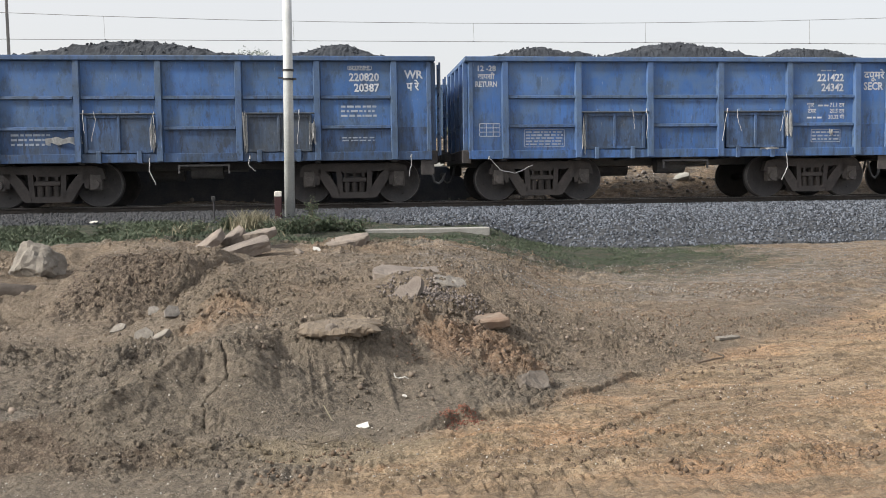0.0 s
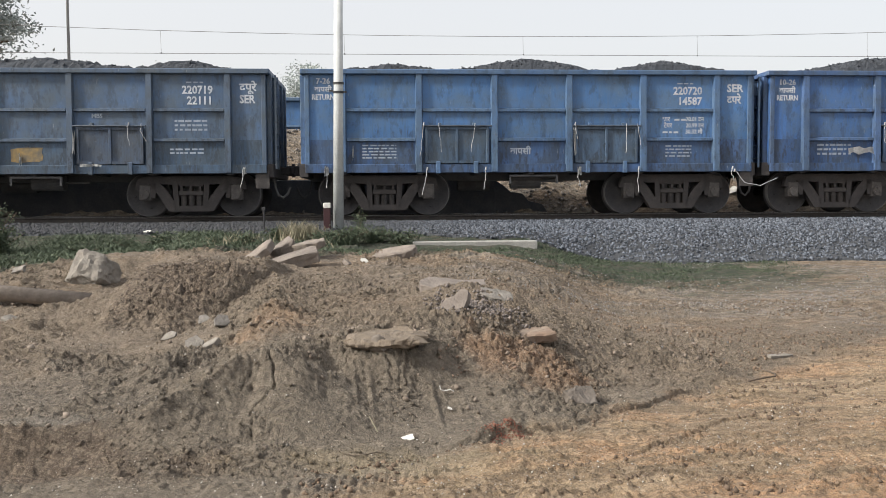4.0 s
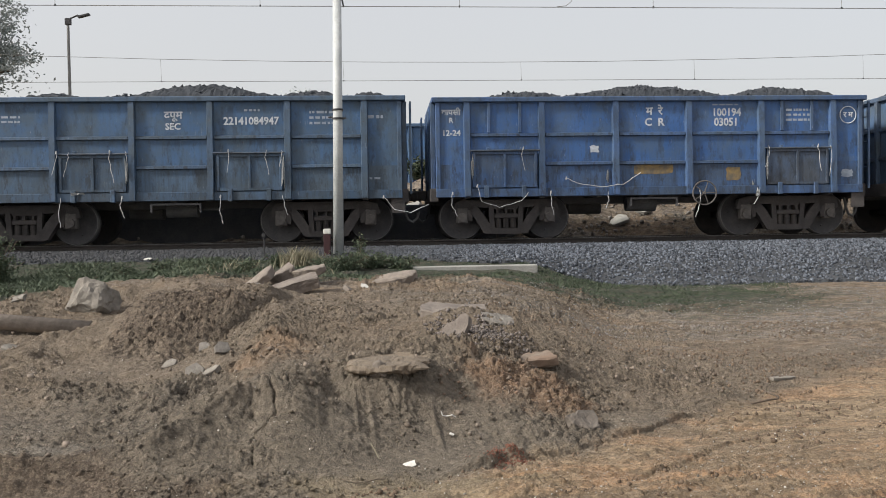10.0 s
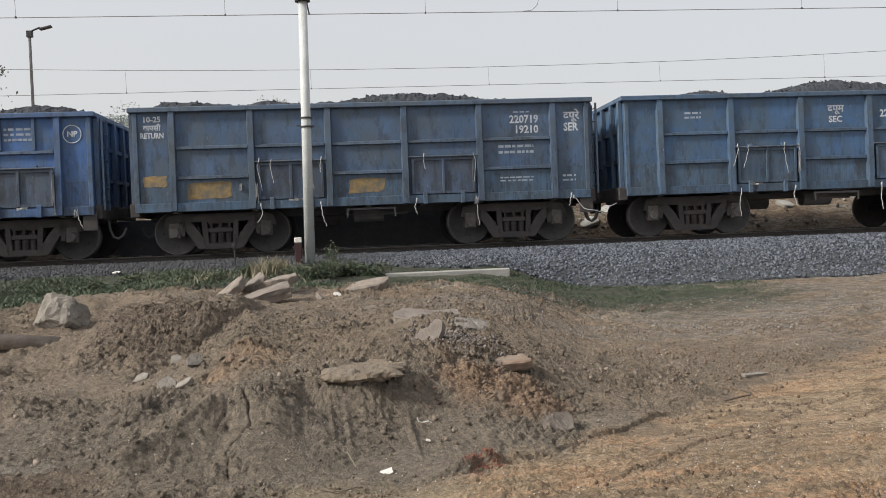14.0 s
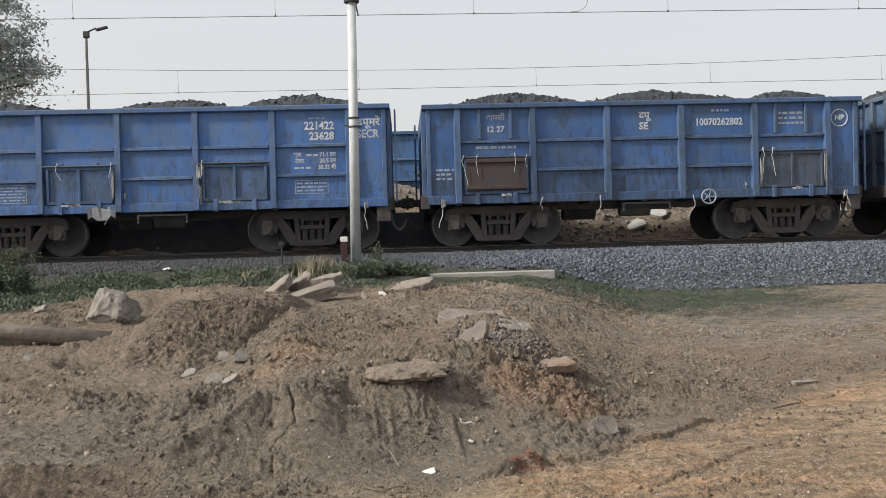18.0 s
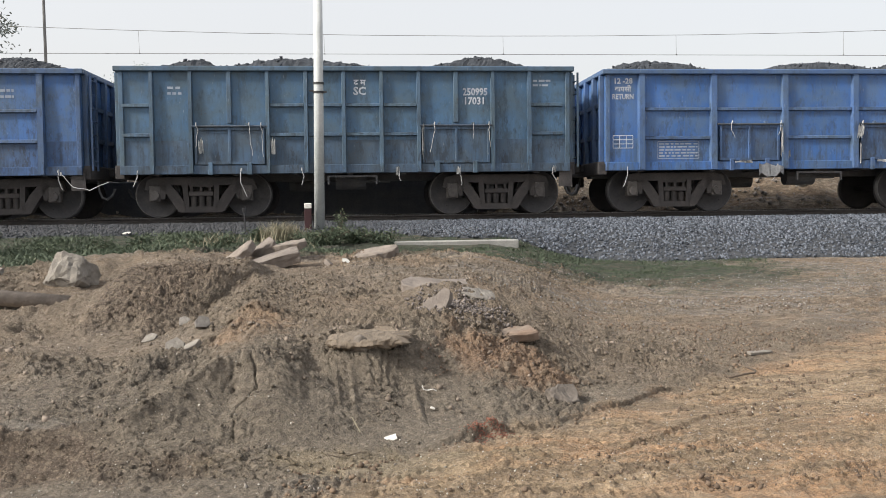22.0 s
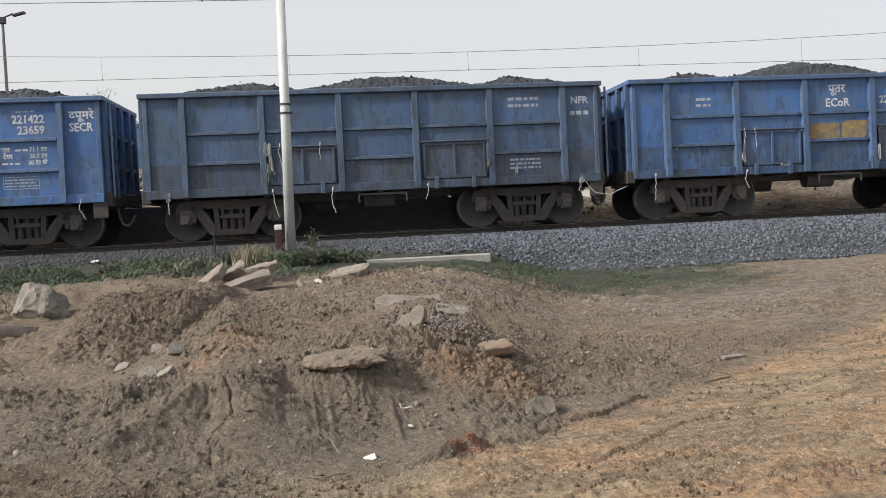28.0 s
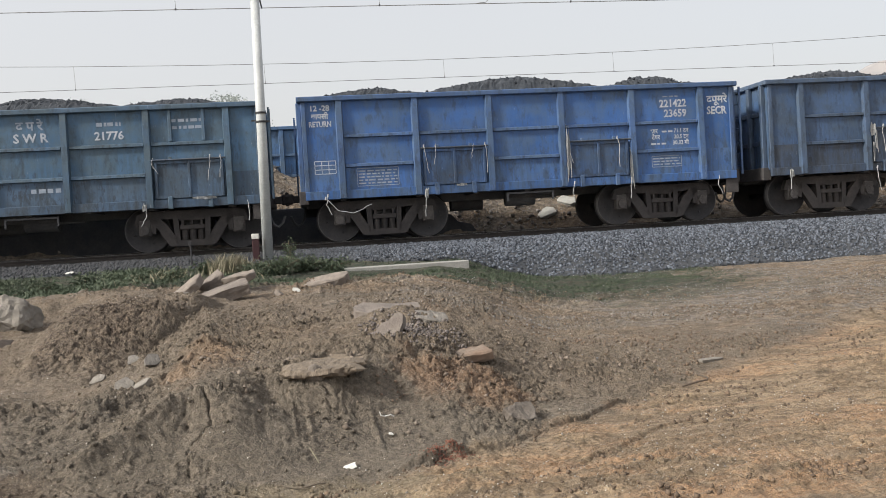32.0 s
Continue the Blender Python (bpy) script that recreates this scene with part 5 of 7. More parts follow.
w = wagon(-45.78, "hl", "slate", "slate-blue open wagon with a long white number", 6, [(-2.78, 0.3, 0.66), (0.55, 0.52, 1.63), (3.08, 0.33, 0.82), (4.96, 0.29, 1.17)])
bars(w, 1.75, 2.92, 0.34, 0.10, 1)
letter(w, "22141084947", 1.73, 2.68, 0.23, None, 0.95)
letter(w, "दपूम", 0.05, 2.82, 0.23)
letter(w, "SEC", 0.04, 2.57, 0.20)
bars(w, -3.40, 2.75, 0.4, 0.2, 2, LETTER_FAINT)
bars(w, 3.35, 2.75, 0.7, 0.36, 3, LETTER_FAINT)
letter(w, "SEC22141084947", 2.92, 1.04, 0.13, LETTER_FAINT)
bars(w, 4.45, 2.76, 0.34, 0.16, 1, LETTER_FAINT)
bars(w, 4.42, 1.40, 0.24, 0.10, 1)
loose_ends(w, 7)

w = wagon(-56.67, "hl", "dark", "grimy grey-blue open wagon with orange paint panels", 7, [(-4.21, 0.33, 1.32), (-2.05, 0.31, 0.58), (0.99, 0.42, 2.02)])
standard_marks(w, ("220719", "19210"), "SER", "दपूरे", False, "10-25")
patch(w, -3.45, 1.40, 0.96, 0.36)
patch(w, -0.03, 1.39, 0.80, 0.32)
patch(w, -4.60, 1.62, 0.50, 0.24)
bars(w, 3.35, 2.10, 0.80, 0.26, 2, LETTER_FAINT)
bars(w, 3.35, 1.43, 0.76, 0.14, 2)
bars(w, 4.55, 1.42, 0.30, 0.20, 2)
patch(w, 3.4, 1.04, 0.5, 0.10, LETTER)
loose_ends(w, 8)

w = wagon(-67.46, "n", "middle", "dark blue open wagon with a rusty door", 8, [(-2.78, 0.49, 1.3), (0.56, 0.48, 1.61), (3.6, 0.38, 0.9)])
letter(w, "वापसी", -3.34, 2.86, 0.18, LETTER_FAINT)
letter(w, "12 27", -3.35, 2.60, 0.18)
letter(w, "दपू", 0.02, 2.84, 0.22)
letter(w, "SE", 0.0, 2.60, 0.22)
bars(w, 1.75, 2.92, 0.4, 0.12, 1, LETTER_FAINT)
letter(w, "10070262802", 1.72, 2.66, 0.22, None, 0.9)
bars(w, 3.4, 2.72, 0.62, 0.34, 3, LETTER_FAINT)
hand_wheel(w, 1.40)
rust_plate(w, -3.36, 1.60, 1.36, 0.74)
round_mark(w, 4.50, 2.70, "NP")
bars(w, -3.35, 2.20, 0.90, 0.14, 1, LETTER_FAINT)
bars(w, -4.5, 1.62, 0.4, 0.3, 3, LETTER_FAINT)
letter(w, "SE 10070262802", -0.1, 1.04, 0.12, LETTER_FAINT)
loose_ends(w, 9)

w = wagon(-78.27, "hl", "bright", "clean blue open wagon with fresh white lettering", 9, [(-3.66, 0.42, 1.27), (0.32, 0.38, 1.36), (3.14, 0.46, 1.38)])
standard_marks(w, ("221422", "23628"), "SECR", "दपूमरे")
weights(w, "71.1 टन", "20.5 टन", "30.32 मी")
bars(w, 3.35, 1.42, 0.66, 0.24, 3, None, True)
chart(w, -4.62, 1.60)
bars(w, -3.33, 1.41, 0.90, 0.34, 5, None, True)
bars(w, -3.6, 1.04, 0.42, 0.08, 1)
loose_ends(w, 10)
rag(w, -1.2, 0.95, 0.6, 0.22)
rag(w, 0.95, 1.80, 0.16, 0.25)

w = wagon(-89.05, "sc", "teal", "faded teal-blue open wagon with close upright ribs", 10, [(-3.38, 0.34, 0.59), (-1.16, 0.41, 1.49), (2.98, 0.45, 1.0)])
letter(w, "द म", 0.24, 2.93, 0.18)
letter(w, "SC", 0.24, 2.74, 0.24)
letter(w, "250995", 2.80, 2.72, 0.22, None, 0.85)
letter(w, "17031", 2.78, 2.52, 0.22, None, 0.9)
bars(w, -3.75, 2.76, 0.3, 0.24, 2, LETTER_FAINT)
bars(w, 4.3, 2.92, 0.4, 0.2, 2, LETTER_FAINT)
loose_ends(w, 11)
rag(w, -3.20, 1.55, 0.10, 0.25)
rag(w, -1.66, 1.55, 0.10, 0.25)

w = wagon(-99.80, "hl", "middle", "blue open wagon with twin yellow panels", 11, [(-3.24, 0.31, 0.9), (-0.34, 0.57, 1.68), (3.34, 0.49, 1.08)])
letter(w, "पूतर", -0.01, 2.88, 0.27)
letter(w, "ECoR", 0.0, 2.55, 0.27, None, 0.95)
letter(w, "BOXNHL", 1.66, 2.84, 0.18)
letter(w, "22121623533", 1.67, 2.59, 0.24, None, 0.92)
patch(w, -0.33, 1.88, 0.72, 0.42)
patch(w, 0.42, 1.92, 0.64, 0.42)
letter(w, "BOXNHL", 3.25, 1.04, 0.15)
bars(w, -3.3, 2.66, 0.36, 0.28, 2, LETTER_FAINT)
bars(w, 3.30, 2.7, 0.7, 0.26, 2, LETTER_FAINT)
patch(w, -3.6, 1.04, 0.34, 0.12, LETTER)
loose_ends(w, 12)
rag(w, 2.2, 0.92, 0.22, 0.45)

w = wagon(-110.65, "hl", "soot", "dusty grey-blue open wagon, lettering worn away", 12, [(-2.92, 0.38, 1.32), (0.34, 0.49, 1.91), (3.36, 0.38, 0.9)])
letter(w, "NFR", 4.60, 2.80, 0.22, LETTER_FAINT)
bars(w, 4.60, 2.52, 0.42, 0.2, 1, LETTER_FAINT)
bars(w, 3.3, 2.8, 0.7, 0.3, 2, LETTER_FAINT)
bars(w, 3.3, 1.42, 0.7, 0.28, 3, LETTER_FAINT)
loose_ends(w, 13)
rag(w, -2.42, 1.95, 0.15, 0.22)
rag(w, -2.36, 1.70, 0.07, 0.40)

w = wagon(-121.58, "hl", "bright", "bright blue open wagon with crisp white lettering", 13, [(-3.31, 0.35, 1.27), (-0.08, 0.56, 1.83), (3.29, 0.41, 0.96)])
standard_marks(w, ("221422", "23659"), "SECR", "दपूमरे")
weights(w, "71.1 टन", "20.5 टन", "30.32 मी")
bars(w, 3.34, 1.43, 0.66, 0.20, 3, LETTER_FAINT, True)
chart(w, -4.56, 1.66)
bars(w, -3.41, 1.41, 0.86, 0.34, 5, None, True)
bars(w, -3.6, 1.04, 0.42, 0.07, 1)
loose_ends(w, 14)
rag(w, 0.95, 1.70, 0.10, 0.9)

w = wagon(-132.41, "n", "teal", "dull blue-grey open wagon with stencilled letters", 14, [(0.06, 0.46, 1.76), (3.04, 0.35, 1.1)])
letter(w, "द प रे", 0.15, 2.82, 0.26, LETTER_FAINT)
letter(w, "S W R", 0.16, 2.56, 0.26)
bars(w, 1.75, 2.80, 0.5, 0.18, 1, LETTER_FAINT)
letter(w, "21776", 1.75, 2.55, 0.24)
bars(w, 3.40, 2.75, 0.7, 0.3, 2, LETTER_FAINT)
bars(w, 0.4, 1.45, 0.6, 0.2, 1, LETTER_FAINT)
patch(w, -0.1, 1.04, 0.6, 0.1, LETTER)
loose_ends(w, 15)

# a rake that stands on the next line, seen through the gaps
for k in range(-2, 4):
    wagon(-3.4 + 10.9 * k, "hl", "pale", "blue open wagon standing on the next line", 30 + k, None, NEXT_TRACK, RAIL + 0.33, False, "wagons standing on the next line")


def rolled(t):
    return float(np.interp(t, [a for a, _ in TRAVEL], [b for _, b in TRAVEL]))


def motions():
    for ob, centre in WAGONS:
        walk(ob, [(t, pose(centre + s, TRACK, RAIL)) for t, s in TRAVEL])
    for ob, centre, top in LOADS:
        walk(ob, [(t, pose(centre + s, TRACK, RAIL + top - 0.02)) for t, s in TRAVEL])
    for ob, centre, ax in WHEELSETS:
        rows, turned, last = [(0.0, pose(ax, 0, 0.5))], 0.0, rolled(0)
        for k in range(1, 321):
            s = rolled(k / 10)
            if -20 < centre + s < 24:
                turned += math.degrees((s - last) / 0.5)
                rows.append((k / 10, pose(ax, 0, 0.5, 0, turned, 0)))
            elif k == 320:
                rows.append((32.0, pose(ax, 0, 0.5, 0, turned, 0)))
            last = s
        walk(ob, rows)


# ---- poles, wires and what stands beside the line ----
pole = thing("signal_pole", "tall weathered white steel pole with a clamp band", "pole", "", (-0.985, 18.2, 0.95))
bm = fresh()
tube(bm, (0, 0, 0), (0.06, 0, 5.42), 0.108, 0.088, 20)
part("shaft", bm, POLE, pole, "", None, True)
for z in (3.02, 2.84):
    part("clamp_band", tube(fresh(), (0.034, 0, z), (0.034, 0, z + 0.035), 0.115, 0.115, 20), DARK_STEEL, pole, "thin steel clamp band")
part("clamp_bolt", box(fresh(), 0.11, 0.20, -0.05, -0.02, 2.84, 2.88), DARK_STEEL, pole)
part("bolt_end", box(fresh(), -0.16, -0.07, -0.03, 0.0, 2.87, 2.90), DARK_STEEL, pole)
cap = fresh()
tube(cap, (0.06, 0, 5.40), (0.06, 0, 5.62), 0.155, 0.17, 16)
tube(cap, (0.06, 0, 5.62), (0.07, 0, 6.6), 0.10, 0.085, 16)
part("cap", cap, DARK_STEEL, pole, "dark steel collar")
part("stay", tube(fresh(), (0.10, 0.05, 5.6), (0.06, 2.96, 5.87), 0.018, n=6), DARK_STEEL, pole)

marker = thing("marker_post", "short dark red post with a white top", "post", "", (-1.20, 18.0, 0.90))
part("stem", box(fresh(), -0.070, 0.070, -0.055, 0.055, 0, 0.55, 0.012), MARKER_RED, marker)
part("head", box(fresh(), -0.072, 0.072, -0.057, 0.057, 0.552, 0.66, 0.012), MARKER_WHITE, marker, "white painted top")

stake = thing("iron_stake", "thin bent dark iron stake", "stake", "", (-2.48, 18.1, 0.9))
part("rod", chain(fresh(), [(0, 0, 0), (0.0, 0, 0.45), (-0.02, 0, 0.52)], 0.018, 6), DARK_STEEL, stake)
part("clip", box(fresh(), -0.045, 0.03, -0.02, 0.02, 0.50, 0.58, 0.008), DARK_STEEL, stake)


def overhead(name, y, contact, messenger, sag, first, step, n, thick, tilt=0.0, low_at=6.0):
    """A contact wire hung by droppers from a messenger wire."""
    line = thing("overhead_wire", "thin overhead wires with upright droppers", "wire", "overhead wires", (0, y, 0))
    part("contact_wire", tube(fresh(), (-70, 0, contact - 70 * tilt), (80, 0, contact + 80 * tilt), thick, n=6), WIRE, line)
    span = [(x, 0, messenger + tilt * x + sag * (((x - low_at) / 27) ** 2)) for x in range(-48, 61, 4)]
    wire, loops = fresh(), []
    for p in span:
        loops.append([wire.verts.new((p[0], thick * math.cos(k * math.pi / 3), p[2] + thick * math.sin(k * math.pi / 3))) for k in range(6)])
    for a, b in zip(loops, loops[1:]):
        for k in range(6):
            wire.faces.new((a[k], a[(k + 1) % 6], b[(k + 1) % 6], b[k]))
    part("messenger_wire", wire, WIRE, line)
    for k in range(n):
        x = first + step * k
        top = messenger + tilt * x + sag * (((x - low_at) / 27) ** 2)
        low = contact + tilt * x
        part("dropper", tube(fresh(), (x, 0, low), (x - 0.02, 0, top), thick * 0.6, n=5), WIRE, line)
        part("dropper_clip", box(fresh(), x - 0.015, x + 0.015, -0.015, 0.015, low - 0.015, low + 0.03), DARK_STEEL, line)
    return line


near_wire = overhead("near", TRACK, 6.82, 7.75, 0.5, -7.6, 4.72, 8, 0.009, -0.0028)
part("jumper_loop", chain(fresh(), [(4.2, 0, 6.82), (4.42, 0, 6.84), (4.55, 0, 6.95), (4.62, 0, 7.15), (4.66, 0, 7.8)], 0.008, 5), WIRE, near_wire)
overhead("far", FAR_TRACK, 6.72, 7.36, 0.80, -20.3, 6.3, 9, 0.009, 0.0, 3.5)
mast = thing("catenary_mast", "steel mast that carries the far wires", "mast", "", (-26.6, FAR_TRACK + 1.5, 0.9))
part("upright", box(fresh(), -0.12, 0.12, -0.12, 0.12, 0, 7.6, 0.02), DARK_STEEL, mast)
part("bracket", box(fresh(), -0.04, 0.04, -1.55, -0.12, 6.00, 6.08), DARK_STEEL, mast)

lamp = thing("street_lamp", "slender dark street lamp beyond the line", "street lamp", "", (-14.5, 42, 1.0))
part("mast", tube(fresh(), (0, 0, 0), (-0.02, 0, 10.4), 0.085, 0.06, 12), WIRE, lamp)
part("arm", tube(fresh(), (-0.02, 0, 10.35), (0.45, 0, 10.55), 0.04, n=8), DARK_STEEL, lamp)
head = fresh()
box(head, 0.40, 0.95, -0.12, 0.12, -0.05, 0.05, 0.02)
part("lamp_head", head, DARK_STEEL, lamp, "flat lamp head", pose(0.05, 0, 10.36, 0, -14, 0))
part("bracket", box(fresh(), -0.14, 0.12, -0.1, 0.1, 10.1, 10.4, 0.02), DARK_STEEL, lamp)

power_pole = thing("power_pole", "far wooden power pole with a crossarm and insulators", "pole", "", (-7.9, 60, -1.1))
part("shaft", tube(fresh(), (0, 0, 0), (0.02, 0, 10.7), 0.13, 0.10, 10), BARK, power_pole)
part("crossarm", box(fresh(), -0.55, 0.55, -0.06, 0.06, 10.2, 10.32, 0.01), DARK_STEEL, power_pole)
for x in (-0.5, 0.02, 0.5):
    part("insulator", tube(tube(fresh(), (x, 0, 10.32 if x else 10.7), (x, 0, 10.52), 0.05, 0.07, 8), (x, 0, 10.52), (x, 0, 10.66), 0.08, 0.04, 8), CONCRETE, power_pole, "pale porcelain insulator")

slab = thing("concrete_beam", "long pale concrete beam lying on the verge", "concrete beam", "", pose(1.66, 16.5, 0.70, 0, 0, 2))
part("beam", box(fresh(), -1.17, 1.17, -0.13, 0.13, -0.14, 0.13, 0.015), CONCRETE, slab)

# a low wall, its dark material standing in for the train's shadow
wall = thing("coal_black_retaining_wall", "low retaining wall behind the rails, the train's shade in its colour", "wall", "", (0, 23.35, 0.9), kind="structure")
part("wall_face", box(fresh(), -60, 2.9, 0, 0.4, 0, 1.25, 0.02), WALL_SHADOW, wall)
part("wall_end", prism(fresh(), [(2.9, 0), (2.9, 1.22), (3.15, 1.05), (3.3, 0.92), (3.62, 0.86), (3.8, 0.66), (4.15, 0.58), (4.3, 0.36), (4.7, 0.20), (4.8, 0)], 0, 0.4), WALL_SHADOW, wall, "broken stepped end of the wall")

# ---- stones, slabs and rubbish on the spoil ----


def boulder_bm(sx, sy, sz, seed, cuts=9, sub=3):
    """A broken stone: a ball cut flat on several sides, then roughened."""
    rr = random.Random(seed)
    bm = fresh()
    bmesh.ops.create_icosphere(bm, subdivisions=sub, radius=1)
    planes = []
    for _ in range(cuts):
        n = Vector((rr.uniform(-1, 1), rr.uniform(-1, 1), rr.uniform(-0.8, 1))).normalized()
        planes.append((n, rr.uniform(0.50, 0.80)))
    for v in bm.verts:
        p = v.co.copy()
        for n, d in planes:
            e = p.dot(n) - d
            if e > 0:
                p -= n * e
        p += p.normalized() * 0.10 * (noise.noise(p * 3 + Vector((seed, 0, 0))) + 0.6 * noise.noise(p * 8 + Vector((0, seed, 0))))
        v.co = Vector((p.x * sx, p.y * sy, p.z * sz))
    return bm


def slab_bm(sx, sy, sz, seed, n=6):
    """A flat broken piece with an uneven outline."""
    rr = random.Random(seed)
    bm = fresh()
    ring = []
    for k in range(n):
        a = 2 * math.pi * (k + rr.uniform(-0.25, 0.25)) / n
        c, s = math.cos(a), math.sin(a)
        m = 1 / max(abs(c), abs(s)) * rr.uniform(0.72, 1.0)
        ring.append((c * m * sx, s * m * sy))
    low = [bm.verts.new((x * rr.uniform(0.9, 1.0), y * rr.uniform(0.9, 1.0), -sz * rr.uniform(0.8, 1.0))) for x, y in ring]
    top = [bm.verts.new((x, y, sz * rr.uniform(0.7, 1.0))) for x, y in ring]
    bm.faces.new(top)
    bm.faces.new(low[::-1])
    for i in range(n):
        j = (i + 1) % n
        bm.faces.new((low[i], low[j], top[j], top[i]))
    bmesh.ops.bevel(bm, geom=list(bm.edges), offset=min(sx, sy, sz) * 0.16, segments=1, affect="EDGES")
    bmesh.ops.triangulate(bm, faces=[f for f in bm.faces if len(f.verts) > 4])
    bmesh.ops.subdivide_edges(bm, edges=[e for e in bm.edges if e.calc_length() > 0.06], cuts=2, use_grid_fill=True)
    for v in bm.verts:
        v.co += Vector((noise.noise(v.co * 14), noise.noise(v.co * 14 + Vector((5, 0, 0))), noise.noise(v.co * 14 + Vector((0, 9, 0))))) * 0.018 * min(1, sz / 0.05)
    return bm


def lay(name, bm, material, x, y, up, label, category, rx=0, ry=0, rz=0, group=""):
    return thing(name, label, category, group, pose(x, y, z_at(x, y) + up - 0.035, rx, ry, rz), mesh_of(bm, name, material))


def worn_block_bm(sx, sy, sz):
    bm = box(fresh(), -sx, sx, -sy, sy, -sz, sz, 0.015)
    bmesh.ops.subdivide_edges(bm, edges=list(bm.edges), cuts=5, use_grid_fill=True)
    for v in bm.verts:
        v.co += Vector((noise.noise(v.co * 16), noise.noise(v.co * 16 + Vector((5, 0, 0))), noise.noise(v.co * 16 + Vector((0, 9, 0))))) * 0.016
    return bm


def rest(name, bm, material, at, label, category, rx=0, ry=0, rz=0, group=""):
    return thing(name, label, category, group, pose(*at, rx, ry, rz), mesh_of(bm, name, material))


bm = boulder_bm(0.37, 0.29, 0.34, 5, 12, 4)
for v in bm.verts:
    v.co.z += 0.05 * noise.noise(v.co * 6 + Vector((2, 0, 0))) + 0.026 * noise.noise(v.co * 17) + (0.06 * math.exp(-((v.co.x - 0.16) / 0.14) ** 2) - 0.10 * max(0, -v.co.x) / 0.37) * max(0, v.co.z) / 0.2
rest("boulder", bm, STONE, (-3.63, 11.2, 0.74), "pale grey broken boulder on the spoil", "boulder", 0, -22, 10)
SLABS = "broken stone slabs"
rest("stone_slab", slab_bm(0.25, 0.15, 0.07, 2), PINK_STONE, (-1.70, 11.95, 0.90), "pinkish broken stone slab leaning on others", "stone slab", 14, -38, 12, SLABS)
rest("stone_slab", slab_bm(0.22, 0.14, 0.09, 3, 7), PINK_STONE, (-1.43, 12.18, 0.94), "pinkish broken stone slab leaning on others", "stone slab", 14, -30, 10, SLABS)
rest("stone_slab", slab_bm(0.40, 0.17, 0.09, 4, 8), PINK_STONE, (-1.20, 11.72, 0.83), "long pinkish broken stone slab", "stone slab", 12, -17, 6, SLABS)
rest("stone_slab", slab_bm(0.26, 0.15, 0.06, 8, 7), PINK_STONE, (-1.09, 12.18, 0.985), "pinkish broken stone slab leaning on others", "stone slab", 8, -8, 4, SLABS)
rest("stone_slab", slab_bm(0.36, 0.22, 0.13, 9, 8), PINK_STONE, (0.10, 12.3, 0.80), "broad pinkish stone half sunk in earth", "stone slab", 12, -8, 0, SLABS)
rest("stone_slab", slab_bm(0.12, 0.07, 0.035, 10), PINK_STONE, (-0.50, 11.9, 0.735), "small pinkish stone flake", "stone slab", 20, 28, 30, SLABS)
rest("stone_slab", prism(fresh(), [(-0.15, -0.09), (-0.08, -0.11), (0.08, -0.09), (0.105, 0.0), (0.10, 0.08), (0.06, 0.105), (0.02, 0.095), (-0.03, 0.03), (-0.10, 0.0), (-0.14, -0.05)], -0.05, 0.05), PINK_STONE, (0.66, 8.14, 0.665), "grey broken slab tilted on a gravel heap", "stone slab", -26, 0, -24, SLABS)
rest("stone_slab", slab_bm(0.21, 0.13, 0.05, 13, 7), STONE, (1.10, 8.9, 0.605), "grey broken slab on a gravel heap", "stone slab", 20, 12, -10, SLABS)
rest("stone_slab", slab_bm(0.40, 0.28, 0.06, 14, 9), PINK_STONE, (0.72, 9.55, 0.64), "broad flat slab lying on the spoil", "stone slab", 9, 4, 6, SLABS)
rest("clay_block", worn_block_bm(0.21, 0.12, 0.045), BLOCK, (1.27, 7.70, 0.39), "worn tan fired clay block, orange beneath", "brick", 6, -3, 12)
lay("stone_chip", slab_bm(0.085, 0.075, 0.022, 16, 6), STONE, -1.51, 8.12, 0.08, "small grey stone chip", "stone", 48, 10, 20, "stone chips")
lay("stone_chip", slab_bm(0.07, 0.06, 0.020, 17, 6), STONE, -1.84, 8.95, 0.08, "small grey stone chip", "stone", 45, -10, 0, "stone chips")
lay("stone_chip", slab_bm(0.095, 0.075, 0.022, 18, 6), STONE, -1.55, 7.12, 0.07, "grey stone chip tilted in the earth", "stone", 48, -24, 20, "stone chips")
lay("stone_chip", slab_bm(0.11, 0.05, 0.028, 19, 6), STONE, -1.39, 6.98, 0.06, "grey broken stone chip", "stone", 20, -28, -10, "stone chips")
lay("stone_chip", slab_bm(0.085, 0.05, 0.022, 20, 6), STONE, -1.98, 8.1, 0.06, "grey broken stone chip", "stone", 30, -20, 10, "stone chips")
lay("stone_chip", slab_bm(0.10, 0.07, 0.03, 21, 6), STONE, -1.62, 11.1, 0.04, "grey broken stone chip", "stone", 50, 0, 10, "stone chips")
lay("stone_chip", slab_bm(0.12, 0.09, 0.04, 22, 7), STONE, -4.62, 11.3, 0.05, "grey broken stone chip", "stone", 20, -15, 10, "stone chips")
lay("stone_chip", slab_bm(0.12, 0.10, 0.04, 23, 7), STONE, -4.05, 9.7, 0.03, "grey broken stone chip", "stone", 20, 15, 30, "stone chips")
lay("dark_stone", slab_bm(0.14, 0.10, 0.05, 24, 7), DARK_EARTH, 1.46, 6.56, 0.03, "grey stone sunk in the bank", "stone", 35, 0, 25, "stone chips")
lay("roof_tile_piece", slab_bm(0.15, 0.05, 0.014, 25, 7), CONCRETE, -3.42, 8.95, 0.03, "pale piece of broken roof tile", "tile", 25, 12, -12)
lay("paper_scrap", slab_bm(0.085, 0.028, 0.007, 26, 7), PAPER, 0.10, 5.70, 0.03, "small scrap of white paper", "litter", 30, -14, 10, "litter")
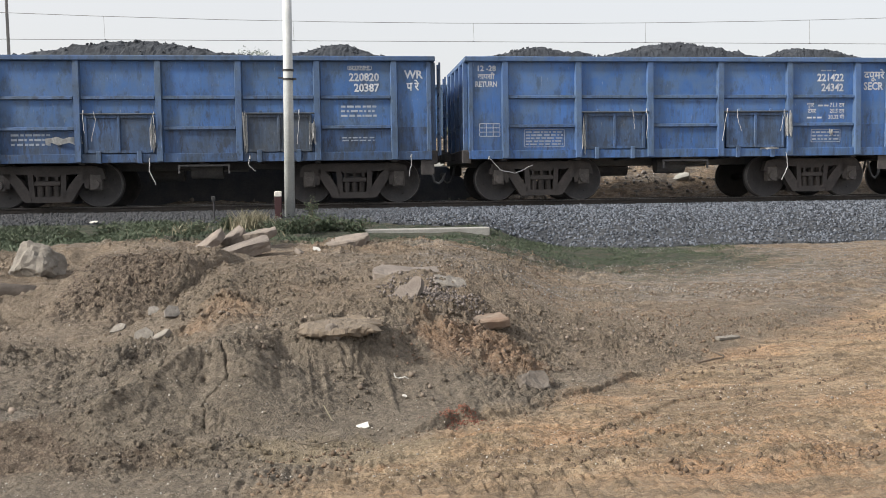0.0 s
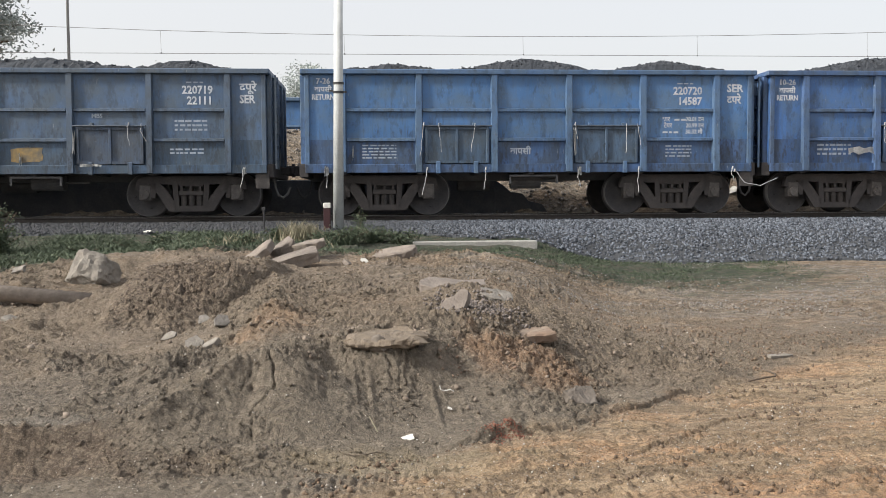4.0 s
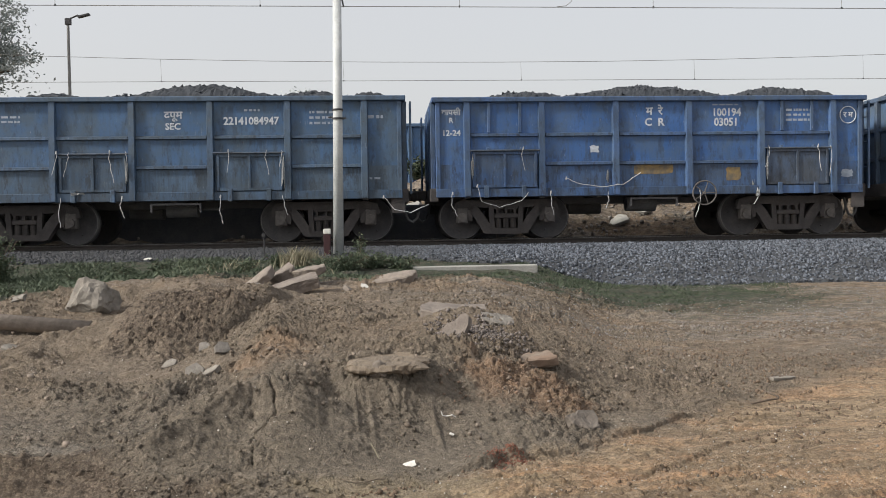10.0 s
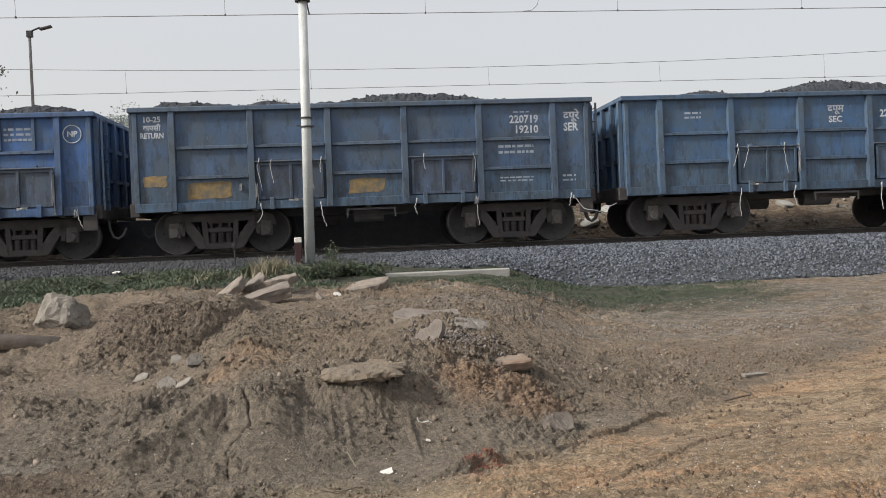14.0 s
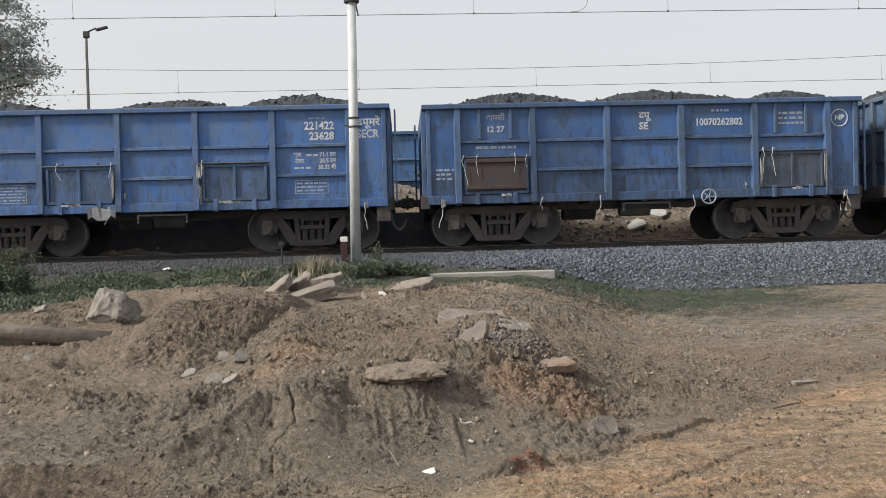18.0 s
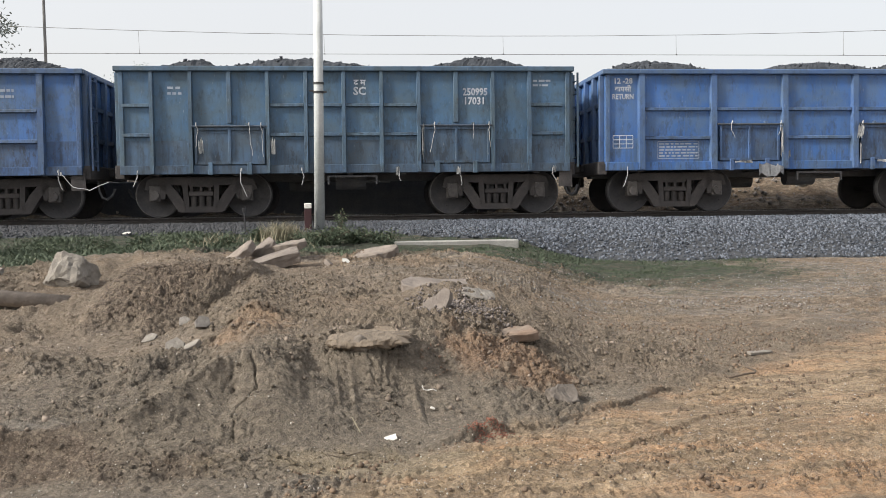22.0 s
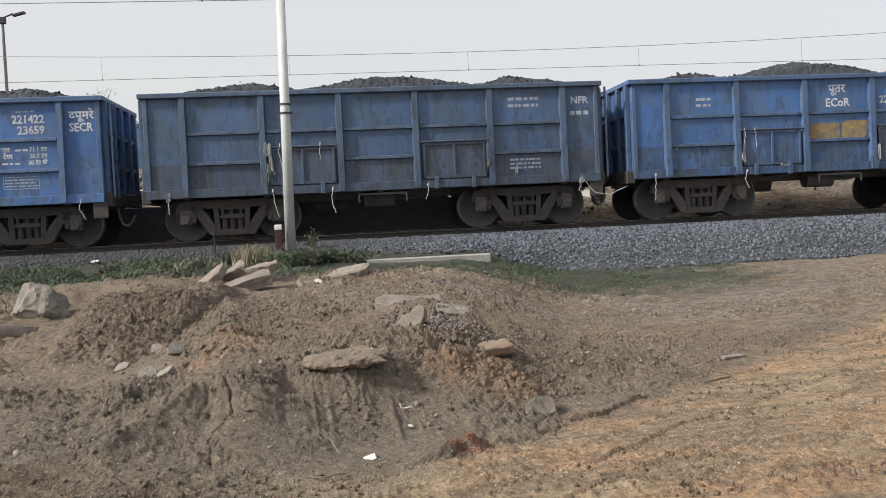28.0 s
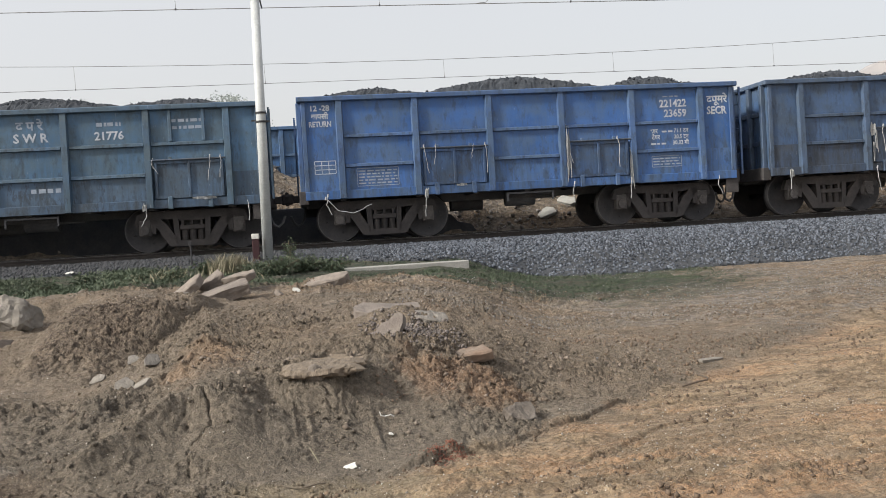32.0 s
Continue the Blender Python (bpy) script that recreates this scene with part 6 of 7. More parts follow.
lay("paper_scrap", slab_bm(0.07, 0.04, 0.01, 27, 7), PAPER, -0.30, 11.85, 0.06, "small scrap of white paper", "litter", 50, 25, 0, "litter")
lay("paper_scrap", slab_bm(0.10, 0.05, 0.02, 28, 7), PAPER, -4.72, 17.8, 0.08, "small scrap of white plastic", "litter", 30, 0, 10, "litter")
lay("paper_scrap", slab_bm(0.06, 0.04, 0.01, 29, 7), PAPER, -3.9, 15.2, 0.06, "small scrap of white plastic", "litter", 30, 20, 0, "litter")
lay("paper_scrap", slab_bm(0.05, 0.035, 0.01, 30, 7), PAPER, 6.15, 11.9, 0.02, "small scrap of white plastic", "litter", 20, 10, 0, "litter")
lay("paper_scrap", slab_bm(0.05, 0.035, 0.01, 31, 7), PAPER, 3.15, 13.4, 0.02, "small scrap of white plastic", "litter", 20, 30, 0, "litter")
lay("plastic_strip", chain(fresh(), [(-0.055, 0, 0.03), (-0.045, 0, 0.0), (-0.02, 0.01, -0.008), (0.0, 0.0, -0.004), (0.025, -0.01, 0.004), (0.05, 0.0, -0.014)], 0.0045, 6), PAPER, 0.435, 6.42, 0.075, "twisted strip of dirty white plastic", "litter", 0, 0, 0, "litter")
lay("paper_scrap", slab_bm(0.022, 0.012, 0.005, 34, 6), PAPER, 0.44, 6.20, 0.05, "small scrap of white paper", "litter", 30, 25, 0, "litter")
lay("plastic_strip", chain(fresh(), [(-0.15, 0.03, 0.02), (-0.12, 0.01, 0.006), (-0.05, -0.02, 0.0), (0.02, -0.02, 0.004), (0.08, 0.0, 0.012), (0.13, 0.01, 0.008)], 0.0045, 6), CRUST, -0.16, 5.44, 0.05, "muddy strip of plastic at the foot of the bank", "litter", 0, 0, 0, "litter")
lay("straw_stalk", chain(fresh(), [(-0.035, 0.06, 0.09), (-0.01, 0.03, 0.05), (0.02, 0.0, 0.0)], 0.004, 5), DRY, -0.09, 5.72, 0.05, "dry bent stalk in the earth", "straw", 0, 0, 0, "litter")
lay("old_shoe", boulder_bm(0.10, 0.06, 0.05, 33, 6, 2), DARK_STEEL, 1.95, 11.45, 0.03, "dark lump of rubbish, perhaps an old shoe", "litter")
lay("cable_end", chain(fresh(), [(-0.24, -0.10, 0.0), (-0.14, -0.075, 0.012), (-0.04, -0.02, 0.015), (0.06, 0.01, 0.018), (0.10, 0.10, 0.02), (0.09, 0.22, 0.02), (0.07, 0.34, 0.015)], 0.009, 6), BARK, 3.44, 7.68, 0.06, "bent bit of brown cable on the ground", "cable")
lay("flat_stone", slab_bm(0.17, 0.05, 0.018, 61, 8), STONE, 3.85, 8.36, 0.03, "long flat pale stone in the dirt", "stone", 3, 2, 22, "stone chips")

pipe = thing("old_pipe", "mud-stained old pipe half buried in spoil", "pipe", "", pose(-4.38, 10.35, 0.570, 0, 4.2, -6))
bm = fresh()
tube(bm, (-2.6, 0, 0.03), (1.02, 0, -0.02), 0.095, 0.090, 20)
part("barrel", bm, PIPE, pipe, "", None, True)
part("socket", tube(fresh(), (-1.9, 0, 0.02), (-1.75, 0, 0.018), 0.108, 0.108, 20), PIPE, pipe)

# the overhanging crust of hard earth above the cut face
crust = fresh()
nx, ny = 46, 26
vs = {}
for layer in (0, 1):
    for j in range(ny):
        for i in range(nx):
            u, v = i / (nx - 1) * 2 - 1, j / (ny - 1) * 2 - 1
            rim = 1 + 0.22 * noise.noise(Vector((u * 2.2, v * 2.2, 3))) + 0.08 * noise.noise(Vector((u * 7, v * 7, 8)))
            x, y = u * 0.31 * rim, v * 0.27 * rim * math.sqrt(max(0.02, 1 - 0.55 * u * u))
            edge = min(1, (1 - max(abs(u), abs(v))) * 5)
            z = (0.012 + 0.030 * edge ** 0.5 - 0.05 * max(0, v) + 0.024 * noise.noise(Vector((x * 5, y * 5, 1))) + 0.010 * noise.noise(Vector((x * 14, y * 14, 4))) + 0.004 * noise.noise(Vector((x * 40, y * 40, 4)))) if layer else -0.03 * edge + 0.02 * noise.noise(Vector((x * 9, y * 9, 7)))
            vs[layer, j, i] = crust.verts.new((x, y, z))
for j in range(ny - 1):
    for i in range(nx - 1):
        crust.faces.new((vs[1, j, i], vs[1, j, i + 1], vs[1, j + 1, i + 1], vs[1, j + 1, i]))
        crust.faces.new((vs[0, j, i], vs[0, j + 1, i], vs[0, j + 1, i + 1], vs[0, j, i + 1]))
for i in range(nx - 1):
    crust.faces.new((vs[0, 0, i], vs[0, 0, i + 1], vs[1, 0, i + 1], vs[1, 0, i]))
    crust.faces.new((vs[0, ny - 1, i + 1], vs[0, ny - 1, i], vs[1, ny - 1, i], vs[1, ny - 1, i + 1]))
for j in range(ny - 1):
    crust.faces.new((vs[0, j + 1, 0], vs[0, j, 0], vs[1, j, 0], vs[1, j + 1, 0]))
    crust.faces.new((vs[0, j, nx - 1], vs[0, j + 1, nx - 1], vs[1, j + 1, nx - 1], vs[1, j, nx - 1]))
thing("earth_crust", "hard crust of earth overhanging the cut bank", "earth slab", "", pose(-0.01, 6.76, 0.545, 6, -1, 0), mesh_of(crust, "earth_crust", CRUST))
lay("prop_stone", boulder_bm(0.095, 0.07, 0.085, 41, 8, 3), DARK_EARTH, -0.05, 6.58, 0.03, "dark brown stone under the overhanging crust", "stone")

# loose earth, pebbles and gravel, past counting
rng = np.random.RandomState(5)


def scatter(name, n, x0, x1, y0, y1, s0, s1, material, keep, label, category, seed, power=2.5, sink=0.15):
    r = np.random.RandomState(seed)
    y = y0 * (y1 / y0) ** r.rand(n)
    x = r.uniform(x0, x1, n)
    ok = r.rand(n) < keep(x, y)
    x, y = x[ok], y[ok]
    s = s0 + (s1 - s0) * r.rand(len(x)) ** power
    p = np.stack([x, y, land(x, y) + s * sink, s], -1)
    return thing(name, label, category, data=stones_mesh(name, p, material, seed), kind="stuff")


def on_spoil(x, y):
    mid = 1.35 + 0.22 * np.clip(y - 8, -2, 9)
    return sstep(-0.1, 0.15, y - toe(x)) * (1 - 0.75 * sstep(0, 2.0, x - mid)) * np.clip(0.25 + 2.6 * rough_field(x, y, 0.9, 3), 0.02, 1) * (1 - 0.85 * sstep(-1.3, -1.8, x) * sstep(9.0, 8.0, y)) * (1 - 0.95 * np.clip(1.6 * hump(x, y, -0.75, 5.95, 1.0, 0.65), 0, 1))


scatter("soil_clods", 85000, -6.5, 5.0, 4.9, 14.0, 0.012, 0.058, SOIL, on_spoil, "loose clods of brown earth on the spoil", "earth", 21, 3.0, 0.08)
scatter("large_clods", 9000, -2.6, 3.0, 5.6, 10.8, 0.035, 0.095, SOIL, lambda x, y: sstep(0.05, 0.3, y - toe(x)) * np.clip(1.5 * hump(x, y, 1.4, 7.4, 0.9, 0.8) + 0.9 * hump(x, y, -1.9, 10.4, 0.9, 0.8) + 0.5 * hump(x, y, -0.6, 8.6, 0.8, 1.4), 0, 1) * np.clip(0.1 + 3 * rough_field(x, y, 1.6, 3), 0, 1) * 0.6, "large broken clods of earth", "earth", 39, 2.2, 0.05)
scatter("soil_crumbs", 70000, -4.5, 4.0, 4.9, 9.5, 0.008, 0.028, SOIL, on_spoil, "fine crumbs of brown earth", "earth", 22)
def rut_line(x, y):
    v = y - toe(x) + 0.05 * rough_field(x, y, 1.5, 3) + 0.10 * rough_field(x, y, 0.7, 2)
    near = sum(np.exp(-((v - k) / 0.03) ** 2) for k in (-0.02, -0.80, -1.28, -1.75, -2.35))
    return near * np.clip(0.3 + 2.4 * rough_field(x + 3, y, 0.9, 3), 0, 1)


scatter("rut_crumbs", 60000, -0.6, 8.0, 4.6, 12.0, 0.008, 0.046, DARK_CLOD, rut_line, "dark crumbs along the wheel ruts", "earth", 29, 2.5, 0.1)
scatter("road_crumbs", 22000, -0.5, 9.0, 4.6, 12.0, 0.008, 0.062, DARK_CLOD, lambda x, y: sstep(0.1, -0.1, y - toe(x)) * np.clip(0.05 + 3.0 * rough_field(x, y, 1.1, 4), 0.03, 1), "crumbled clods on the dirt road", "earth", 23, 3)
scatter("pebbles", 9000, -6.5, 12.0, 4.8, 17.0, 0.008, 0.036, PEBBLE, lambda x, y: np.clip(0.3 + 1.6 * rough_field(x, y, 0.7, 3), 0.05, 1) * (0.45 + 0.55 * sstep(7, 11, y)), "scattered pale pebbles", "pebbles", 24, 3)
def gravel_streaks(x, y):
    return sstep(8.5, 12.0, y + 0.15 * x + 1.5 * rough_field(x, y, 0.5, 3)) * sstep(0.2, 1.4, y - toe(x)) * np.clip(0.02 + 3.4 * rough_field(x * 0.35, y, 0.9, 4), 0.02, 1)


scatter("verge_gravel", 60000, 0.8, 13.0, 8.0, 17.6, 0.006, 0.040, GREY_PEBBLE, gravel_streaks, "gravel strewn beside the line", "gravel", 25, 3.6, 0.05)
scatter("plain_clods", 26000, 1.2, 10.0, 7.4, 14.5, 0.010, 0.055, DARK_CLOD, lambda x, y: sstep(0.1, 0.5, y - toe(x)) * np.clip(0.02 + 2.6 * rough_field(x * 0.5, y + 5, 1.1, 4), 0.02, 1), "dark crumbs of earth on the open ground", "earth", 41, 3.0, 0.1)
scatter("gravel_strip", 5000, 3.5, 8.5, 10.0, 13.0, 0.015, 0.060, PEBBLE, lambda x, y: np.maximum(hump(x, y, 5.6, 11.0, 0.9, 0.22), 0.8 * hump(x, y, 4.2, 11.6, 1.0, 0.2)), "low streak of pale gravel", "gravel", 38, 2.0, 0.25)
scatter("spoil_stones", 7000, -4.5, 3.4, 5.2, 12.6, 0.016, 0.075, SOIL_STONE, lambda x, y: sstep(0.1, 0.4, y - toe(x)) * np.clip(0.12 + 2.4 * rough_field(x + 21, y + 3, 0.9, 3), 0.02, 1) * (0.25 + 0.75 * sstep(6.5, 7.5, y)), "angular brown stones in the spoil", "stone", 45, 3.5, 0.2)
scatter("pale_specks", 16000, -6.0, 8.0, 4.7, 13.0, 0.006, 0.020, SPECK, lambda x, y: np.clip(0.35 + 1.5 * rough_field(x, y, 0.8, 3), 0.05, 1) * (0.35 + 0.65 * sstep(0.1, -0.1, y - toe(x))), "tiny pale stones strewn on the earth", "pebbles", 44, 3, 0.3)
scatter("gravel_heap", 7000, 0.35, 1.35, 7.5, 9.3, 0.015, 0.050, HEAP, lambda x, y: hump(x, y, 0.82, 8.3, 0.34, 0.5), "small heap of grey gravel", "gravel", 26, 1.5, 0.35)
scatter("brick_crumbs", 1600, 0.2, 1.7, 6.3, 7.7, 0.010, 0.045, BRICK, lambda x, y: np.maximum(hump(x, y, 1.22, 7.30, 0.18, 0.22), np.maximum(hump(x, y, 0.95, 7.0, 0.10, 0.2), hump(x, y, 0.52, 6.75, 0.12, 0.15))), "orange brick crumbs below the clay block", "brick", 27, 2, 0.3)
scatter("red_crumble", 9000, 0.5, 1.1, 5.6, 6.0, 0.006, 0.020, RED_SOIL, lambda x, y: hump(x, y, 0.79, 5.79, 0.11, 0.07), "red crumbs of a crushed brick", "brick", 43, 2, 0.2)
scatter("bank_rubble", 16000, -14, 18, 23.3, 26.8, 0.04, 0.20, RUBBLE, lambda x, y: np.clip(0.4 + 1.6 * rough_field(x, y, 0.5, 3), 0.05, 1), "rubble on the bank behind the line", "rubble", 28, 3.5, 0.2)
rr = random.Random(9)
for x, y, s in ((-5.4, 24.6, 0.45), (-4.6, 24.9, 0.3), (6.4, 23.9, 0.32), (7.1, 24.2, 0.3), (2.6, 24.3, 0.4), (9.6, 24.0, 0.3), (12.2, 24.1, 0.3), (-7.5, 24.8, 0.4), (0.6, 24.5, 0.45)):
    lay("broken_slab", slab_bm(s, s * 0.7, 0.06, int(x * 10) + 300), CONCRETE, x, y, 0.06, "pale broken concrete slab on the rubble bank", "concrete slab", 28, rr.uniform(-20, 20), rr.uniform(-40, 40), "slabs on the rubble bank")

# ---- plants ----


def blades_mesh(name, x, y, height, lean, width, material, seed, base=None):
    """Grass: one bent blade of two faces for every place."""
    r = np.random.RandomState(seed)
    n = len(x)
    z = land(x, y, False) - 0.02 if base is None else base
    a = r.uniform(0, 2 * np.pi, n)
    b = r.uniform(0, 2 * np.pi, n)
    wx, wy = np.cos(a) * width, np.sin(a) * width
    dx, dy = np.cos(b) * lean * height, np.sin(b) * lean * height
    root = np.stack([x, y, z], -1)
    side = np.stack([wx, wy, wx * 0], -1)
    midp = root + np.stack([dx * 0.35, dy * 0.35, height * 0.6], -1)
    tip = root + np.stack([dx, dy, height], -1)
    co = np.stack([root - side, root + side, midp + side * 0.7, midp - side * 0.7, tip], 1).reshape(-1, 3)
    k = np.arange(n) * 5
    loops = np.concatenate([np.stack([k, k + 1, k + 2, k + 3], -1), np.stack([k + 3, k + 2, k + 4], -1)], 1).ravel()
    start = (np.arange(n) * 7)[:, None] + np.array([0, 4])[None]
    total = np.tile([4, 3], n)
    m = bpy.data.meshes.new(name)
    m.vertices.add(len(co))
    m.vertices.foreach_set("co", co.ravel())
    m.loops.add(len(loops))
    m.loops.foreach_set("vertex_index", loops)
    m.polygons.add(2 * n)
    m.polygons.foreach_set("loop_start", start.ravel())
    m.polygons.foreach_set("loop_total", total)
    m.update(calc_edges=True)
    m.materials.append(material)
    return m


def grass(name, n, x0, x1, y0, y1, h0, h1, keep, label, seed, material=None):
    r = np.random.RandomState(seed)
    x, y = r.uniform(x0, x1, n), r.uniform(y0, y1, n)
    ok = r.rand(n) < keep(x, y)
    x, y = x[ok], y[ok]
    h = r.uniform(h0, h1, len(x)) * (0.5 + np.clip(1.2 + 2 * rough_field(x, y, 0.9, 2), 0.3, 2.0) * 0.5)
    return thing(name, label, "grass", data=blades_mesh(name, x, y, h, 0.9, 0.007, material or GRASS, seed), kind="stuff")


grass("verge_grass", 90000, -10.5, -0.5, 11.8, 18.0, 0.02, 0.075, lambda x, y: sstep(12.9, 14.0, y + 1.0 * sstep(-3.4, -4.6, x) + rough_field(x, y, 0.8, 3)) * sstep(18.0, 17.3, y + 0.6 * rough_field(x, y, 0.8, 3)) * np.clip(0.30 + 2.8 * rough_field(x, y, 0.9, 3), 0.02, 1), "low patchy green weeds beside the line", 31)
grass("lawn_patch", 130000, 0.2, 9.5, 12.4, 17.4, 0.015, 0.055, lambda x, y: sstep(12.4 + 0.1 * x, 13.8 + 0.22 * x, y + 1.4 * rough_field(x, y, 0.7, 4)) * sstep(7.8, 5.6, x + 2.0 * rough_field(x, y, 0.6, 3)) * sstep(17.4, 16.9, y) * (1 - sstep(16.75, 16.65, y) * sstep(16.0, 16.2, y) * sstep(0.4, 0.5, x) * sstep(2.9, 2.8, x)) * np.clip(0.65 + 1.8 * rough_field(x, y, 1.3, 4), 0.02, 1), "thin short grass at the foot of the ballast", 32)


def weeds(name, n, x0, x1, y0, y1, keep, label, seed):
    """Broad low leaves, flat and dull."""
    r = np.random.RandomState(seed)
    x, y = r.uniform(x0, x1, n), r.uniform(y0, y1, n)
    ok = r.rand(n) < keep(x, y)
    x, y = x[ok], y[ok]
    return thing(name, label, "weeds", data=blades_mesh(name, x, y, r.uniform(0.02, 0.06, len(x)), 1.3, 0.011, LEAF, seed, land(x, y, False) + r.uniform(-0.02, 0.06, len(x))), kind="stuff")


weeds("verge_weeds", 85000, -10.5, 0.4, 12.0, 18.4, lambda x, y: sstep(13.2, 14.2, y + 1.0 * sstep(-3.4, -4.6, x) + rough_field(x, y, 0.8, 3)) * sstep(18.0, 17.2, y) * np.clip(0.1 + 3.2 * rough_field(x + 7, y, 0.8, 3), 0, 1), "dull broad-leaved weeds on the verge", 36)
grass("dry_weeds", 420, -3.4, -0.8, 14.0, 17.2, 0.06, 0.20, lambda x, y: np.clip(0.2 + 2.4 * rough_field(x, y, 1.2, 3), 0, 1), "dry straw-coloured weeds", 33, DRY)


def tuft(x, y, n, spread, h0, h1, material, label, seed):
    r = np.random.RandomState(seed)
    px, py = r.normal(0, spread, n), r.normal(0, spread, n)
    h = r.uniform(h0, h1, n)
    t = thing("grass_tuft", label, "grass tuft", "tufts by the pole", (x, y, z_at(x, y) - 0.02))
    part("blade", blades_mesh("blade", px, py, h, 0.55, 0.011, material, seed, px * 0), material, t)
    return t


tuft(-1.66, 16.4, 260, 0.16, 0.18, 0.46, DRY, "tall tuft of dry yellow grass", 1)
tuft(-1.45, 16.6, 160, 0.13, 0.15, 0.34, DRY, "tall tuft of dry yellow grass", 2)
tuft(-1.02, 16.2, 200, 0.2, 0.12, 0.30, GRASS, "tuft of dark green grass", 3)
tuft(-2.5, 15.6, 120, 0.25, 0.10, 0.28, DRY, "thin tuft of dry grass", 4)


def shrub(x, y, height, spread, leaves, seed, label, material=None, leaf=0.030, base=None):
    """A leafy weed: thin stems, and many small leaves along them."""
    r = random.Random(seed)
    s = thing("shrub", label, "shrub", "shrubs beside the line", (x, y, (z_at(x, y) if base is None else base) - 0.02))
    stems, lv = fresh(), fresh()
    for k in range(max(4, leaves // 35)):
        a, lean = r.uniform(0, 6.28), r.uniform(0.1, 1.0) * spread
        h = height * r.uniform(0.55, 1.0)
        p = [Vector((math.cos(a) * lean * f ** 1.4 * 0.9 + r.uniform(-0.02, 0.02), math.sin(a) * lean * f ** 1.4 * 0.9, h * f)) for f in (0, 0.35, 0.7, 1.0)]
        chain(stems, p, 0.005, 4)
        for _ in range(62):
            f = r.uniform(0.12, 1.0)
            i = min(2, int(f * 3))
            q = p[i].lerp(p[i + 1], f * 3 - i) + Vector((r.gauss(0, 0.06), r.gauss(0, 0.06), r.gauss(0, 0.04)))
            m = Matrix.Translation(q) @ Euler((r.uniform(-1.2, 1.2), r.uniform(-1.2, 1.2), r.uniform(0, 6.28))).to_matrix().to_4x4()
            w, l = leaf * r.uniform(0.3, 0.55), leaf * r.uniform(0.7, 1.4)
            c = [lv.verts.new(m @ Vector(v)) for v in ((0, -l, 0), (w, 0, 0.01), (0, l, 0), (-w, 0, 0.01))]
            lv.faces.new(c)
    part("stem", stems, BARK, s)
    part("leaves", lv, material or LEAF, s)
    return s


shrub(-0.75, 16.2, 0.36, 0.50, 900, 1, "dark leafy shrub at the foot of the pole")
shrub(-0.25, 16.6, 0.32, 0.46, 800, 2, "dark leafy shrub at the foot of the pole")
shrub(0.25, 16.5, 0.26, 0.40, 500, 3, "low green leafy weed")
shrub(-0.55, 17.4, 0.66, 0.22, 170, 4, "upright green weed beside the pole")
shrub(-1.1, 16.0, 0.28, 0.45, 500, 5, "low tangled green weed")
for k, (x, y, h) in enumerate(((-6.6, 15.3, 0.80), (-6.95, 15.6, 0.85), (-6.4, 15.0, 0.5), (-7.4, 15.2, 0.8))):
    shrub(x, y, h, 0.45, 700, 10 + k, "tall green weed on the verge")
for k, (x, y, h) in enumerate(((-2.4, 15.4, 0.22), (-3.0, 16.0, 0.20), (-3.8, 15.2, 0.16), (-4.6, 16.2, 0.2), (-5.2, 15.4, 0.16), (-2.0, 16.6, 0.24), (-4.2, 16.6, 0.18))):
    shrub(x, y, h, 0.4, 300, 30 + k, "low green weed on the verge")
for k, (x, y, h) in enumerate(((-7.0, 26.2, 0.8), (-4.9, 26.3, 0.9), (-2.0, 26.2, 0.7), (1.0, 26.3, 0.7), (3.6, 26.2, 0.6), (8.8, 26.2, 0.6))):
    shrub(x, y, h, 0.8, 420, 50 + k, "green weed on the rubble bank", None, 0.07)


